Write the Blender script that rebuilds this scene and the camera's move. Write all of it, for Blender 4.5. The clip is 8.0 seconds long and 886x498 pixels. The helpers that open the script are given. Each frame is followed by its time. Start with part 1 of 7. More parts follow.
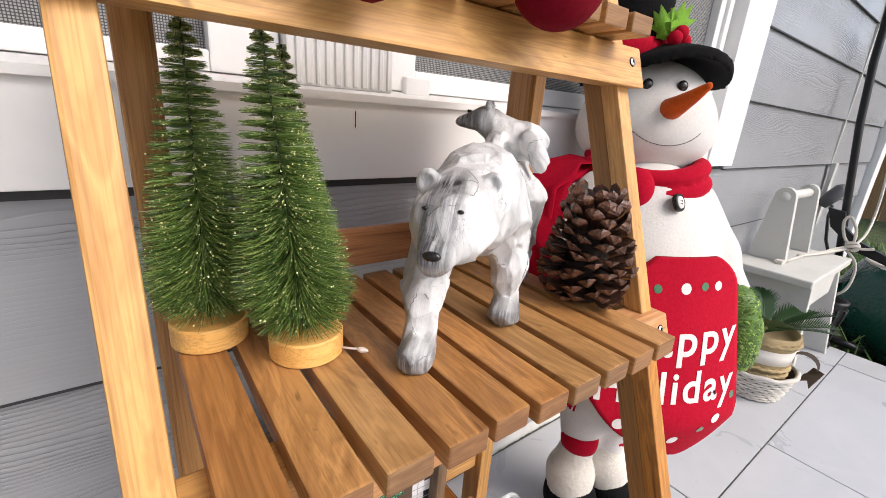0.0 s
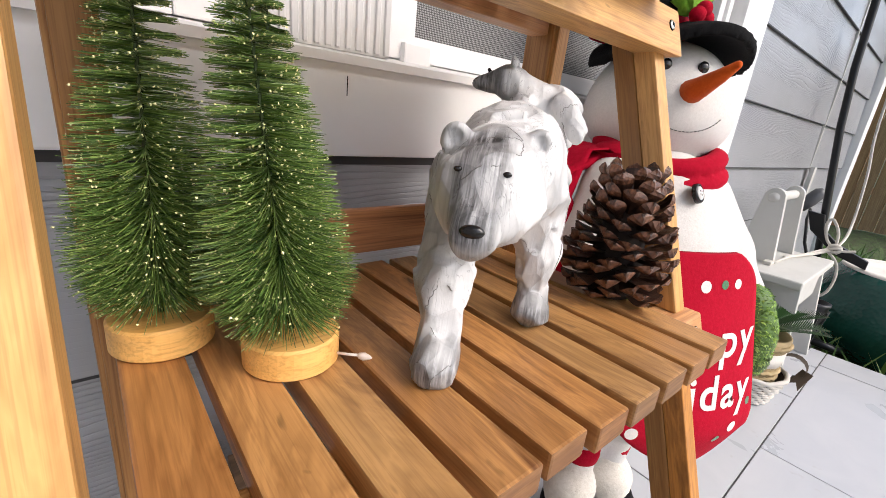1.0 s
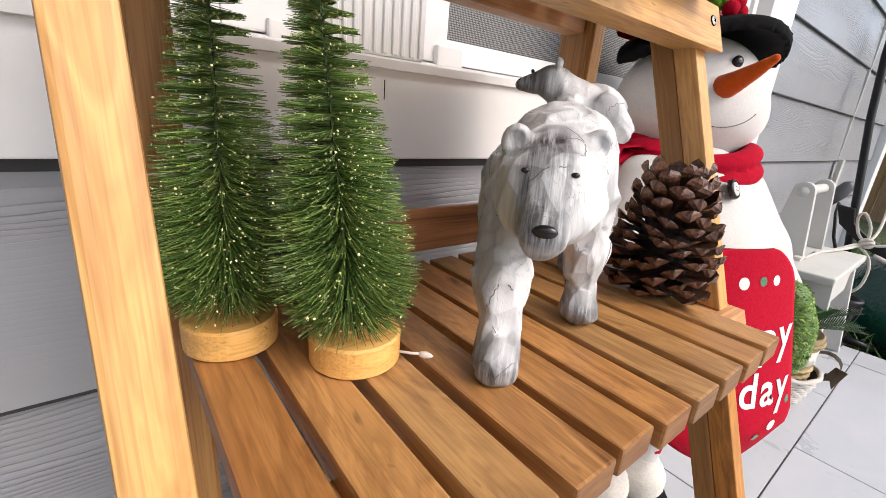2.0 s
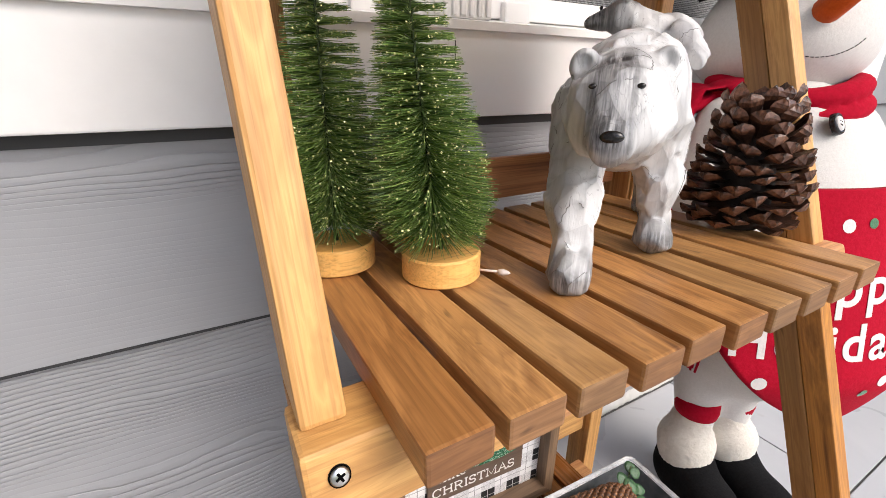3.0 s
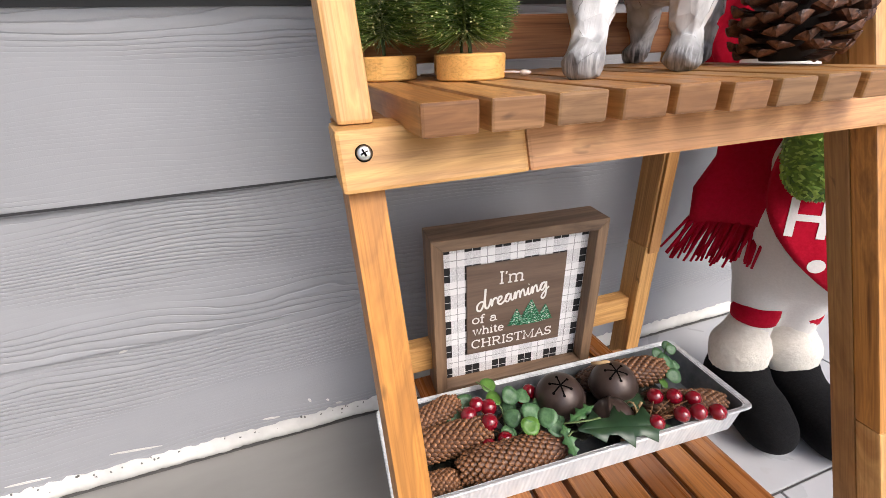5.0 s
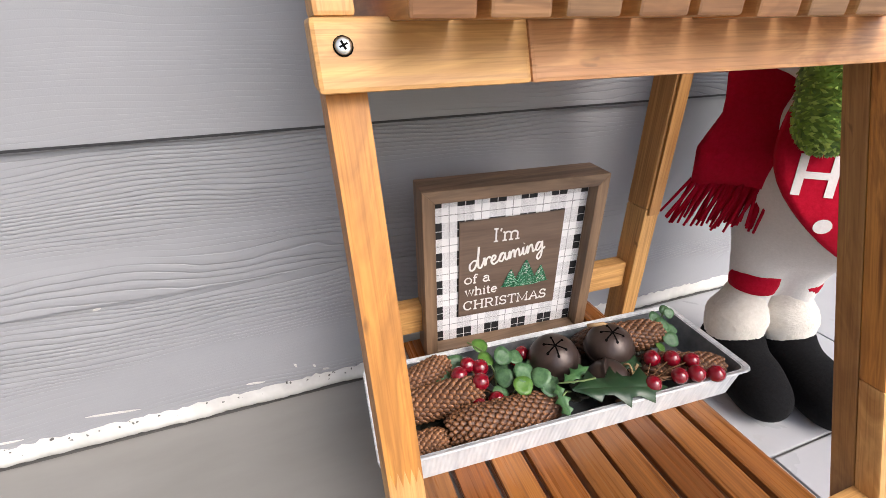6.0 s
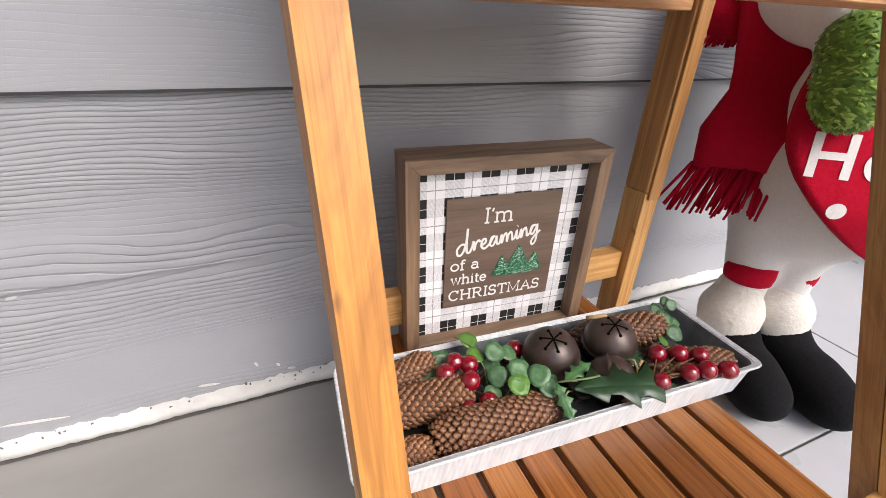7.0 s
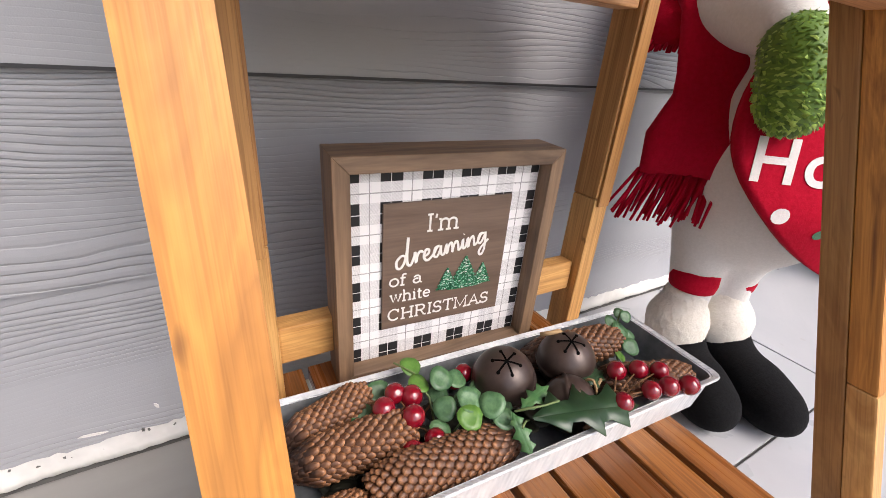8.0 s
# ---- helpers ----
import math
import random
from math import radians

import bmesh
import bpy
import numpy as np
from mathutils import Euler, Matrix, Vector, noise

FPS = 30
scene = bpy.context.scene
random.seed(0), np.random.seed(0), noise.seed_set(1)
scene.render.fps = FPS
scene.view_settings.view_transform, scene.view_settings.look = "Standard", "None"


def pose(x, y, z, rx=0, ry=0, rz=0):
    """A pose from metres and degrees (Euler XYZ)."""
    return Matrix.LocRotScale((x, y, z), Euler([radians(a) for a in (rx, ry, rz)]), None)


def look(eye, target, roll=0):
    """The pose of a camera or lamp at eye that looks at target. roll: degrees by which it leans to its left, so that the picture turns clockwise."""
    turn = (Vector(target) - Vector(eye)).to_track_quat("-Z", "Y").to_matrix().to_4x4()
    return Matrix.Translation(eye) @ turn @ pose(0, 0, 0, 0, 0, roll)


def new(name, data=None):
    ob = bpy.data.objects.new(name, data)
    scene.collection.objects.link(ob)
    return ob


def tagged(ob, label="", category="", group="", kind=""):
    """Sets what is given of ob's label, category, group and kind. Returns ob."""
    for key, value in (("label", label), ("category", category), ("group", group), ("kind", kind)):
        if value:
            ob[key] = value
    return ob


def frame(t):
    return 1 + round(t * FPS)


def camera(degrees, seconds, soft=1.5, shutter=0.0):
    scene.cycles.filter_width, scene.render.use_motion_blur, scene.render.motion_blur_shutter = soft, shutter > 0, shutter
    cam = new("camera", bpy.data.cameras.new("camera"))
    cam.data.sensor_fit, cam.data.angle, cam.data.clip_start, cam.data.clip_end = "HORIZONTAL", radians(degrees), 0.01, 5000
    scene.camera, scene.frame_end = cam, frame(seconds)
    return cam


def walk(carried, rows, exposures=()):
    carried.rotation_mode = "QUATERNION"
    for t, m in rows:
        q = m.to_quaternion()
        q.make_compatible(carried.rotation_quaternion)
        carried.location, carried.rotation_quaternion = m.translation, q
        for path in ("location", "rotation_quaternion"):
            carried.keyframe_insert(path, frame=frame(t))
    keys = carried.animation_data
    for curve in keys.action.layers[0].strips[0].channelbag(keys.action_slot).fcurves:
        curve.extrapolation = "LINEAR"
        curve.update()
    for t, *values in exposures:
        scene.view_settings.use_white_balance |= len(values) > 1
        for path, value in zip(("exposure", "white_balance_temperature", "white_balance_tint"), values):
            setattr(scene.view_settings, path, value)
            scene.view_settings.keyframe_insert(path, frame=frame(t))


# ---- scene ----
cam = camera(93.0, 8.0, soft=0.8)
PATH = [
    (0, (0.012, -0.464, 0.645), (1.179, 1.039, 0.03), 4.2),
    (0.5, (0.023, -0.437, 0.621), (1.232, 1.033, 0.006), 5.3),
    (1, (0.025, -0.407, 0.615), (1.278, 1.028, 0.006), 6.1),
    (2.5, (-0.01, -0.395, 0.614), (1.088, 1.145, -0.036), 2.4),
    (3, (-0.018, -0.423, 0.593), (0.89, 1.212, -0.116), -0.4),
    (3.5, (-0.024, -0.448, 0.568), (0.746, 1.237, -0.186), -2.0),
    (4, (-0.028, -0.479, 0.555), (0.636, 1.233, -0.238), -2.7),
    (4.5, (-0.031, -0.504, 0.531), (0.564, 1.217, -0.296), -2.7),
    (5, (-0.024, -0.508, 0.507), (0.532, 1.213, -0.347), -2.2),
    (6.5, (-0.021, -0.486, 0.45), (0.589, 1.173, -0.485), 0.4),
    (7, (-0.018, -0.46, 0.429), (0.674, 1.174, -0.493), 1.6),
    (7.5, (-0.001, -0.436, 0.416), (0.803, 1.159, -0.483), 3.2),
    (8, (0.005, -0.423, 0.404), (0.942, 1.127, -0.443), 4.3),
]
EXPOSURE = [(0, 1.07, 6500, 11.5), (1, 1.13, 6500, 11.5), (3, 1.08, 6500, 11), (5, 1.12, 6450, 12), (6.5, 1.20, 6450, 12), (8, 1.24, 6500, 14)]
walk(cam, [(t, look(eye, target, roll)) for t, eye, target, roll in PATH], EXPOSURE)

# ---- daylight: bright overcast sky, soft sun from the open side of the porch ----
world = bpy.data.worlds.new("sky")
scene.world = world
world.use_nodes = True
wn = world.node_tree
sky = wn.nodes.new("ShaderNodeTexSky")
sky.sky_type = "NISHITA"
sky.sun_disc = False
SUN_UP, SUN_ROT = 44.0, 156.0
sky.sun_elevation, sky.sun_rotation = radians(SUN_UP), radians(SUN_ROT)
sky.air_density, sky.dust_density = 1.0, 3.0
wn.links.new(sky.outputs[0], wn.nodes["Background"].inputs[0])
wn.nodes["Background"].inputs[1].default_value = 0.13
sun = new("sun", bpy.data.lights.new("sun", "SUN"))
sun.data.energy, sun.data.angle, sun.data.color = 0.9, radians(38), (1.0, 0.98, 0.95)
az = radians(SUN_ROT)
sun_from = Vector((math.sin(az) * math.cos(radians(SUN_UP)), math.cos(az) * math.cos(radians(SUN_UP)), math.sin(radians(SUN_UP))))
sun.matrix_world = look(sun_from * 10, (0, 0, 0))

# ---- building tools ----
WORLD = {}


def thing(name, loc, label, category, group="", kind=""):
    ob = new(name)
    ob.empty_display_size = 0.02
    ob.location = loc
    WORLD[ob.name] = Matrix.Translation(loc)
    return tagged(ob, label, category, group, kind)


def link(name, mesh, parent, label="", m=None):
    """An object on a mesh under its thing; m is its place in the world."""
    ob = new(name, mesh)
    if parent is not None:
        ob.parent = parent
        ob.matrix_parent_inverse = WORLD.get(parent.name, Matrix()).inverted()
    if m is not None:
        ob.matrix_basis = m
        WORLD[ob.name] = m
    if label:
        ob["label"] = label
    return ob


def to_mesh(bm, material, smooth=False, name="mesh"):
    me = bpy.data.meshes.new(name)
    bm.to_mesh(me)
    bm.free()
    for mt in material if isinstance(material, (list, tuple)) else [material]:
        me.materials.append(mt)
    if smooth:
        me.shade_smooth()
    return me


def part(name, bm, material, parent, label="", smooth=False, m=None):
    return link(name, to_mesh(bm, material, smooth, name), parent, label, m)


def solo(name, bm, material, label, category, group="", kind="", smooth=False, m=None):
    ob = link(name, to_mesh(bm, material, smooth, name), None, "", m)
    return tagged(ob, label, category, group, kind)


def pydata(name, verts, faces, material, smooth=False, index=None):
    me = bpy.data.meshes.new(name)
    me.from_pydata([tuple(map(float, v)) for v in verts], [], [tuple(map(int, f)) for f in faces])
    for mt in material if isinstance(material, (list, tuple)) else [material]:
        me.materials.append(mt)
    if index is not None:
        me.polygons.foreach_set("material_index", np.asarray(index, dtype=np.int32))
    if smooth:
        me.shade_smooth()
    me.update()
    return me


def box(x0, x1, y0, y1, z0, z1, bevel=0.0, bm=None, segments=2, m=None):
    b = bmesh.new()
    bmesh.ops.create_cube(b, size=1.0)
    for v in b.verts:
        v.co = Vector((x0 + (v.co.x + 0.5) * (x1 - x0), y0 + (v.co.y + 0.5) * (y1 - y0), z0 + (v.co.z + 0.5) * (z1 - z0)))
    if bevel:
        bmesh.ops.bevel(b, geom=b.edges[:], offset=bevel, segments=segments, affect="EDGES", profile=0.6)
    if m is not None:
        b.transform(m)
    return merge(bm, b)


def merge(bm, b):
    if bm is None:
        return b
    me = bpy.data.meshes.new("tmp")
    b.to_mesh(me)
    b.free()
    bm.from_mesh(me)
    bpy.data.meshes.remove(me)
    return bm


def lathe(profile, steps=24, bm=None, m=None, closed=True):
    """A body of revolution about z from (radius, height) rows."""
    b = bmesh.new()
    rings = []
    for r, z in profile:
        if r < 1e-6:
            rings.append([b.verts.new((0, 0, z))])
        else:
            rings.append([b.verts.new((r * math.cos(2 * math.pi * i / steps), r * math.sin(2 * math.pi * i / steps), z)) for i in range(steps)])
    for a, c in zip(rings, rings[1:]):
        for i in range(steps):
            j = (i + 1) % steps
            if len(a) == 1 and len(c) > 1:
                b.faces.new((a[0], c[j], c[i]))
            elif len(c) == 1 and len(a) > 1:
                b.faces.new((a[i], a[j], c[0]))
            elif len(a) > 1:
                b.faces.new((a[i], a[j], c[j], c[i]))
    if m is not None:
        b.transform(m)
    return merge(bm, b)


def tube(points, radius, steps=8, bm=None, taper=None):
    """A round bar along a line of points."""
    b = bmesh.new()
    pts = [Vector(p) for p in points]
    rings = []
    side = None
    for i, p in enumerate(pts):
        d = (pts[min(i + 1, len(pts) - 1)] - pts[max(i - 1, 0)]).normalized()
        if side is None:
            side = d.orthogonal().normalized()
        side = (side - d * side.dot(d)).normalized()
        up = d.cross(side)
        r = radius if taper is None else radius + (taper - radius) * i / (len(pts) - 1)
        rings.append([b.verts.new(p + r * (side * math.cos(2 * math.pi * k / steps) + up * math.sin(2 * math.pi * k / steps))) for k in range(steps)])
    for a, c in zip(rings, rings[1:]):
        for k in range(steps):
            b.faces.new((a[k], a[(k + 1) % steps], c[(k + 1) % steps], c[k]))
    b.faces.new(rings[0][::-1])
    b.faces.new(rings[-1])
    return merge(bm, b)


def slab(outline, y0, y1, bevel=0.0, bm=None, m=None):
    """A flat plate: an outline of (x, z) points given thickness from y0 to y1."""
    b = bmesh.new()
    f = b.faces.new([b.verts.new((x, y0, z)) for x, z in outline])
    new_geo = bmesh.ops.extrude_face_region(b, geom=[f])["geom"]
    for v in new_geo:
        if isinstance(v, bmesh.types.BMVert):
            v.co.y = y1
    bmesh.ops.recalc_face_normals(b, faces=b.faces[:])
    if bevel:
        bmesh.ops.bevel(b, geom=[e for e in b.edges if abs(e.verts[0].co.y - e.verts[1].co.y) < 1e-6], offset=bevel, segments=2, affect="EDGES", profile=0.6)
    if m is not None:
        b.transform(m)
    return merge(bm, b)


def letters(text, size, material, parent, m, depth=0.0006, shear=0.0, name="lettering", label="", bold=0.0, space=1.0, align="LEFT"):
    """A line of raised letters in the built-in font, standing in the xz plane of m."""
    cu = bpy.data.curves.new(name, "FONT")
    cu.body, cu.size, cu.extrude, cu.shear, cu.offset, cu.space_character, cu.align_x = text, size, depth, shear, bold, space, align
    tmp = bpy.data.objects.new("tmp", cu)
    scene.collection.objects.link(tmp)
    me = bpy.data.meshes.new_from_object(tmp.evaluated_get(bpy.context.evaluated_depsgraph_get()))
    bpy.data.objects.remove(tmp)
    me.materials.clear()
    me.materials.append(material)
    me.transform(m @ Matrix.Rotation(radians(90), 4, "X"))
    if parent is None:
        return me
    return link(name, me, parent, label)


# ---- implicit bodies: rounded lumps melted together, one surface ----
def ell(p, c, r, rot=None):
    d = p - np.array(c)
    if rot is not None:
        d = d @ np.array(Euler([radians(a) for a in rot]).to_matrix())
    r = np.array(r)
    k = np.linalg.norm(d / r, axis=-1)
    return (k - 1.0) * r.min() * np.clip(k, 0.3, 1.0) ** 0


def cap(p, a, b, r0, r1):
    a, b = np.array(a, float), np.array(b, float)
    ab = b - a
    t = np.clip(((p - a) @ ab) / (ab @ ab), 0, 1)
    return np.linalg.norm(p - a - t[..., None] * ab, axis=-1) - (r0 + (r1 - r0) * t)


def melt(a, b, k):
    h = np.clip(0.5 + 0.5 * (b - a) / k, 0, 1)
    return b + (a - b) * h - k * h * (1 - h)


def skin(field, lo, hi, step):
    """Surface nets: the zero surface of a field, as vertices and quads."""
    axes = [np.arange(l, h + step, step) for l, h in zip(lo, hi)]
    grid = np.stack(np.meshgrid(*axes, indexing="ij"), -1)
    f = field(grid.reshape(-1, 3)).reshape(grid.shape[:3])
    nx, ny, nz = f.shape
    inside = f < 0
    corner = [(i, j, k) for i in (0, 1) for j in (0, 1) for k in (0, 1)]
    total = np.zeros((nx - 1, ny - 1, nz - 1, 3))
    count = np.zeros((nx - 1, ny - 1, nz - 1))
    pick = lambda a, c: a[c[0]:nx - 1 + c[0], c[1]:ny - 1 + c[1], c[2]:nz - 1 + c[2]]
    for a in corner:
        for ax in range(3):
            if a[ax] == 1:
                continue
            b = tuple(v + (1 if n == ax else 0) for n, v in enumerate(a))
            fa, fb = pick(f, a), pick(f, b)
            cross = (fa < 0) != (fb < 0)
            t = np.where(cross, fa / np.where(cross, fa - fb, 1.0), 0.0)
            place = np.zeros(total.shape)
            for n in range(3):
                place[..., n] = a[n] + (t if n == ax else 0.0)
            total += np.where(cross[..., None], place, 0.0)
            count += cross
    use = count > 0
    number = -np.ones(use.shape, int)
    number[use] = np.arange(use.sum())
    cells = np.argwhere(use)
    verts = np.array(lo) + step * (cells + total[use] / count[use][:, None])
    quads = []
    for ax in range(3):
        o1, o2 = [n for n in range(3) if n != ax]
        sl = [slice(1, -1)] * 3
        sl[ax] = slice(0, -1)
        sh = [slice(1, -1)] * 3
        sh[ax] = slice(1, None)
        ia, ib = inside[tuple(sl)], inside[tuple(sh)]
        edge = np.argwhere(ia != ib)
        base = edge.copy()
        base[:, o1] += 1
        base[:, o2] += 1
        flip = ia[tuple(edge.T)]
        def cell(d1, d2):
            q = base.copy()
            q[:, o1] -= d1
            q[:, o2] -= d2
            return number[tuple(q.T)]
        q = np.stack([cell(0, 0), cell(1, 0), cell(1, 1), cell(0, 1)], 1)
        turn = flip if ax != 1 else ~flip
        q[~turn] = q[~turn][:, ::-1]
        quads.append(q)
    return verts, np.concatenate(quads)

# ---- materials ----
class Shade:
    """A node material: small helpers round a Principled shader."""

    def __init__(self, name, rough=0.6, metal=0.0, color=None):
        self.mat = bpy.data.materials.new(name)
        self.mat.use_nodes = True
        self.nt = self.mat.node_tree
        self.bsdf = self.nt.nodes["Principled BSDF"]
        self.bsdf.inputs["Roughness"].default_value = rough
        self.bsdf.inputs["Metallic"].default_value = metal
        if color:
            self.bsdf.inputs["Base Color"].default_value = (*color, 1)

    def node(self, kind, ins=None, **props):
        n = self.nt.nodes.new("ShaderNode" + kind)
        for k, v in props.items():
            if k == "operation":
                n.operation = v
            elif k == "blend":
                n.blend_type = v
            elif k == "data":
                n.data_type = v
            elif k == "bands":
                n.wave_type = "BANDS"
                n.bands_direction = v
            elif k == "feature":
                n.feature = v
            elif k == "attribute_name":
                n.attribute_name = v
        for k, v in (ins or {}).items():
            if hasattr(v, "is_output") or isinstance(v, bpy.types.NodeSocket):
                self.nt.links.new(v, n.inputs[k])
            else:
                n.inputs[k].default_value = v
        return n

    def coords(self, scale=(1, 1, 1), shift=0.0):
        tc = self.node("TexCoord").outputs["Object"]
        if shift:
            rnd = self.node("ObjectInfo").outputs["Random"]
            off = self.node("VectorMath", {0: (shift, shift * 1.7, shift * 0.6), 3: 1.0}, operation="SCALE")
            self.nt.links.new(rnd, off.inputs[3])
            tc = self.node("VectorMath", {0: tc, 1: off.outputs[0]}, operation="ADD").outputs[0]
        return self.node("Mapping", {0: tc, 3: scale}).outputs[0]

    def noise(self, vec, scale, detail=4, rough=0.55, distort=0.0):
        return self.node("TexNoise", {"Vector": vec, "Scale": scale, "Detail": detail, "Roughness": rough, "Distortion": distort}).outputs["Fac"]

    def ramp(self, fac, stops):
        n = self.node("ValToRGB", {0: fac})
        els = n.color_ramp.elements
        while len(els) < len(stops):
            els.new(0.5)
        for e, (p, c) in zip(els, stops):
            e.position, e.color = p, (*c, 1) if len(c) == 3 else c
        return n.outputs[0]

    def mix(self, fac, a, b, blend="MIX"):
        n = self.node("Mix", data="RGBA", blend=blend)
        for i, v in ((0, fac), (6, a), (7, b)):
            if isinstance(v, bpy.types.NodeSocket):
                self.nt.links.new(v, n.inputs[i])
            else:
                n.inputs[i].default_value = (*v, 1) if isinstance(v, tuple) and len(v) == 3 else v
        return n.outputs[2]

    def math(self, op, a, b=0.0):
        return self.node("Math", {0: a, 1: b}, operation=op).outputs[0]

    def color(self, socket):
        self.nt.links.new(socket, self.bsdf.inputs["Base Color"])
        return self

    def rough(self, socket):
        self.nt.links.new(socket, self.bsdf.inputs["Roughness"])
        return self

    def bump(self, height, strength=0.3, distance=0.001):
        b = self.node("Bump", {"Height": height, "Strength": strength, "Distance": distance})
        self.nt.links.new(b.outputs[0], self.bsdf.inputs["Normal"])
        return self

    def set(self, **kw):
        for k, v in kw.items():
            self.bsdf.inputs[k.replace("_", " ")].default_value = v
        return self


def grey3(v):
    return (v, v, v)


def wood(name, light, dark, axis, rough=0.50, tints=None, lean=0.0, calm=False):
    """Oiled timber with the grain along one axis; tints: colours among which the pieces vary; lean: of the grain, y over z."""
    s = Shade(name, rough)
    k = "xyz".index(axis)

    def streak(across, along, shift, detail, distort=0.0):
        sc = [across] * 3
        sc[k] = along
        tc = s.node("TexCoord").outputs["Object"]
        if lean:
            sep = s.node("SeparateXYZ", {0: tc})
            y = s.math("SUBTRACT", sep.outputs["Y"], s.math("MULTIPLY", sep.outputs["Z"], lean))
            tc = s.node("CombineXYZ", {0: sep.outputs["X"], 1: y, 2: sep.outputs["Z"]}).outputs[0]
        off = s.node("VectorMath", {0: (shift, shift * 1.7, shift * 0.6)}, operation="SCALE")
        s.nt.links.new(s.node("ObjectInfo").outputs["Random"], off.inputs[3])
        tc = s.node("VectorMath", {0: tc, 1: off.outputs[0]}, operation="ADD").outputs[0]
        return s.noise(s.node("Mapping", {0: tc, 3: sc}).outputs[0], 1.0, detail, 0.58, distort)

    big = streak(30.0, 6.0, 3.0, 4, 1.8) if calm else streak(48.0, 1.6, 3.0, 4, 1.0)
    band = streak(150.0, 3.0, 4.0, 3, 0.4)
    fine = streak(700.0, 14.0, 5.0, 2)
    mid = tuple((a + b) / 2 for a, b in zip(light, dark))
    c = s.ramp(big, [(0.30, light), (0.47, mid), (0.56, light), (0.72, dark)])
    rnd = s.node("ObjectInfo").outputs["Random"]
    if tints:
        tint = s.ramp(rnd, [(i / (len(tints) - 1), t) for i, t in enumerate(tints)])
        c = s.mix(1.0, c, tint, "MULTIPLY")
    spot = streak(85.0, 38.0, 7.0, 2, 0.3)
    c = s.mix(s.ramp(spot, [(0.70, grey3(0.0)), (0.76, grey3(0.55))]), c, tuple(x * 0.28 for x in dark))
    c = s.mix(0.42 if calm else 0.55, c, s.ramp(band, [(0.34, (0.62, 0.52, 0.44)), (0.60, (1, 1, 1))]), "MULTIPLY")
    c = s.mix(0.30 if calm else 0.40, c, s.ramp(fine, [(0.38, (0.45, 0.36, 0.28)), (0.52, (1, 1, 1))]), "MULTIPLY")
    s.color(c)
    s.rough(s.math("ADD", s.math("MULTIPLY", band, 0.25), rough - 0.12))
    s.bump(s.math("ADD", s.math("MULTIPLY", fine, 0.6), band), 0.3, 0.0005)
    return s.mat


HONEY_L, HONEY_D = (0.53, 0.310, 0.128), (0.175, 0.078, 0.026)
PALE_L, PALE_D = (0.69, 0.395, 0.138), (0.45, 0.215, 0.060)
RED_L, RED_D = (0.40, 0.175, 0.07), (0.17, 0.06, 0.022)
TINTS = [(1.0, 0.94, 0.86), (0.84, 0.80, 0.74), (1.10, 1.04, 0.94), (0.95, 0.72, 0.52), (1.20, 1.14, 1.0), (0.84, 0.66, 0.50)]
wood_y = wood("oiled wood slat", HONEY_L, HONEY_D, "y", 0.40, TINTS, calm=True)
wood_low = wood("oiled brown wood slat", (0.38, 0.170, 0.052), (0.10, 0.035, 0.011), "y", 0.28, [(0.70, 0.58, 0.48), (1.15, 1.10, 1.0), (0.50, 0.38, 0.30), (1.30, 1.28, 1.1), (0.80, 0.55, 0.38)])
wood_z = wood("oiled wood post", PALE_L, PALE_D, "z", lean=0.345, calm=True)
wood_zr = wood("oiled brown wood post", (0.60, 0.265, 0.052), (0.24, 0.092, 0.020), "z", lean=0.345, calm=True)
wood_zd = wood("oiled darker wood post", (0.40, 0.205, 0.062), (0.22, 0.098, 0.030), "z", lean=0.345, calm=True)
wood_rear = wood("oiled rear post", (0.55, 0.285, 0.092), (0.30, 0.130, 0.040), "z")
wood_rear_l = wood("oiled pale rear post", PALE_L, PALE_D, "z")
wood_x = wood("oiled pale wood rail", PALE_L, PALE_D, "x", calm=True)
wood_xr = wood("oiled rosy wood rail", (0.70, 0.38, 0.17), (0.46, 0.20, 0.075), "x", calm=True)
wood_xd = wood("oiled dark wood rail", RED_L, RED_D, "x")
wood_end = wood("sawn wood end", (0.30, 0.175, 0.088), (0.15, 0.080, 0.040), "x", 0.7, TINTS, calm=True)
disc_wood = wood("pale round wood base", (0.90, 0.53, 0.165), (0.82, 0.44, 0.115), "x", 0.6, calm=True)


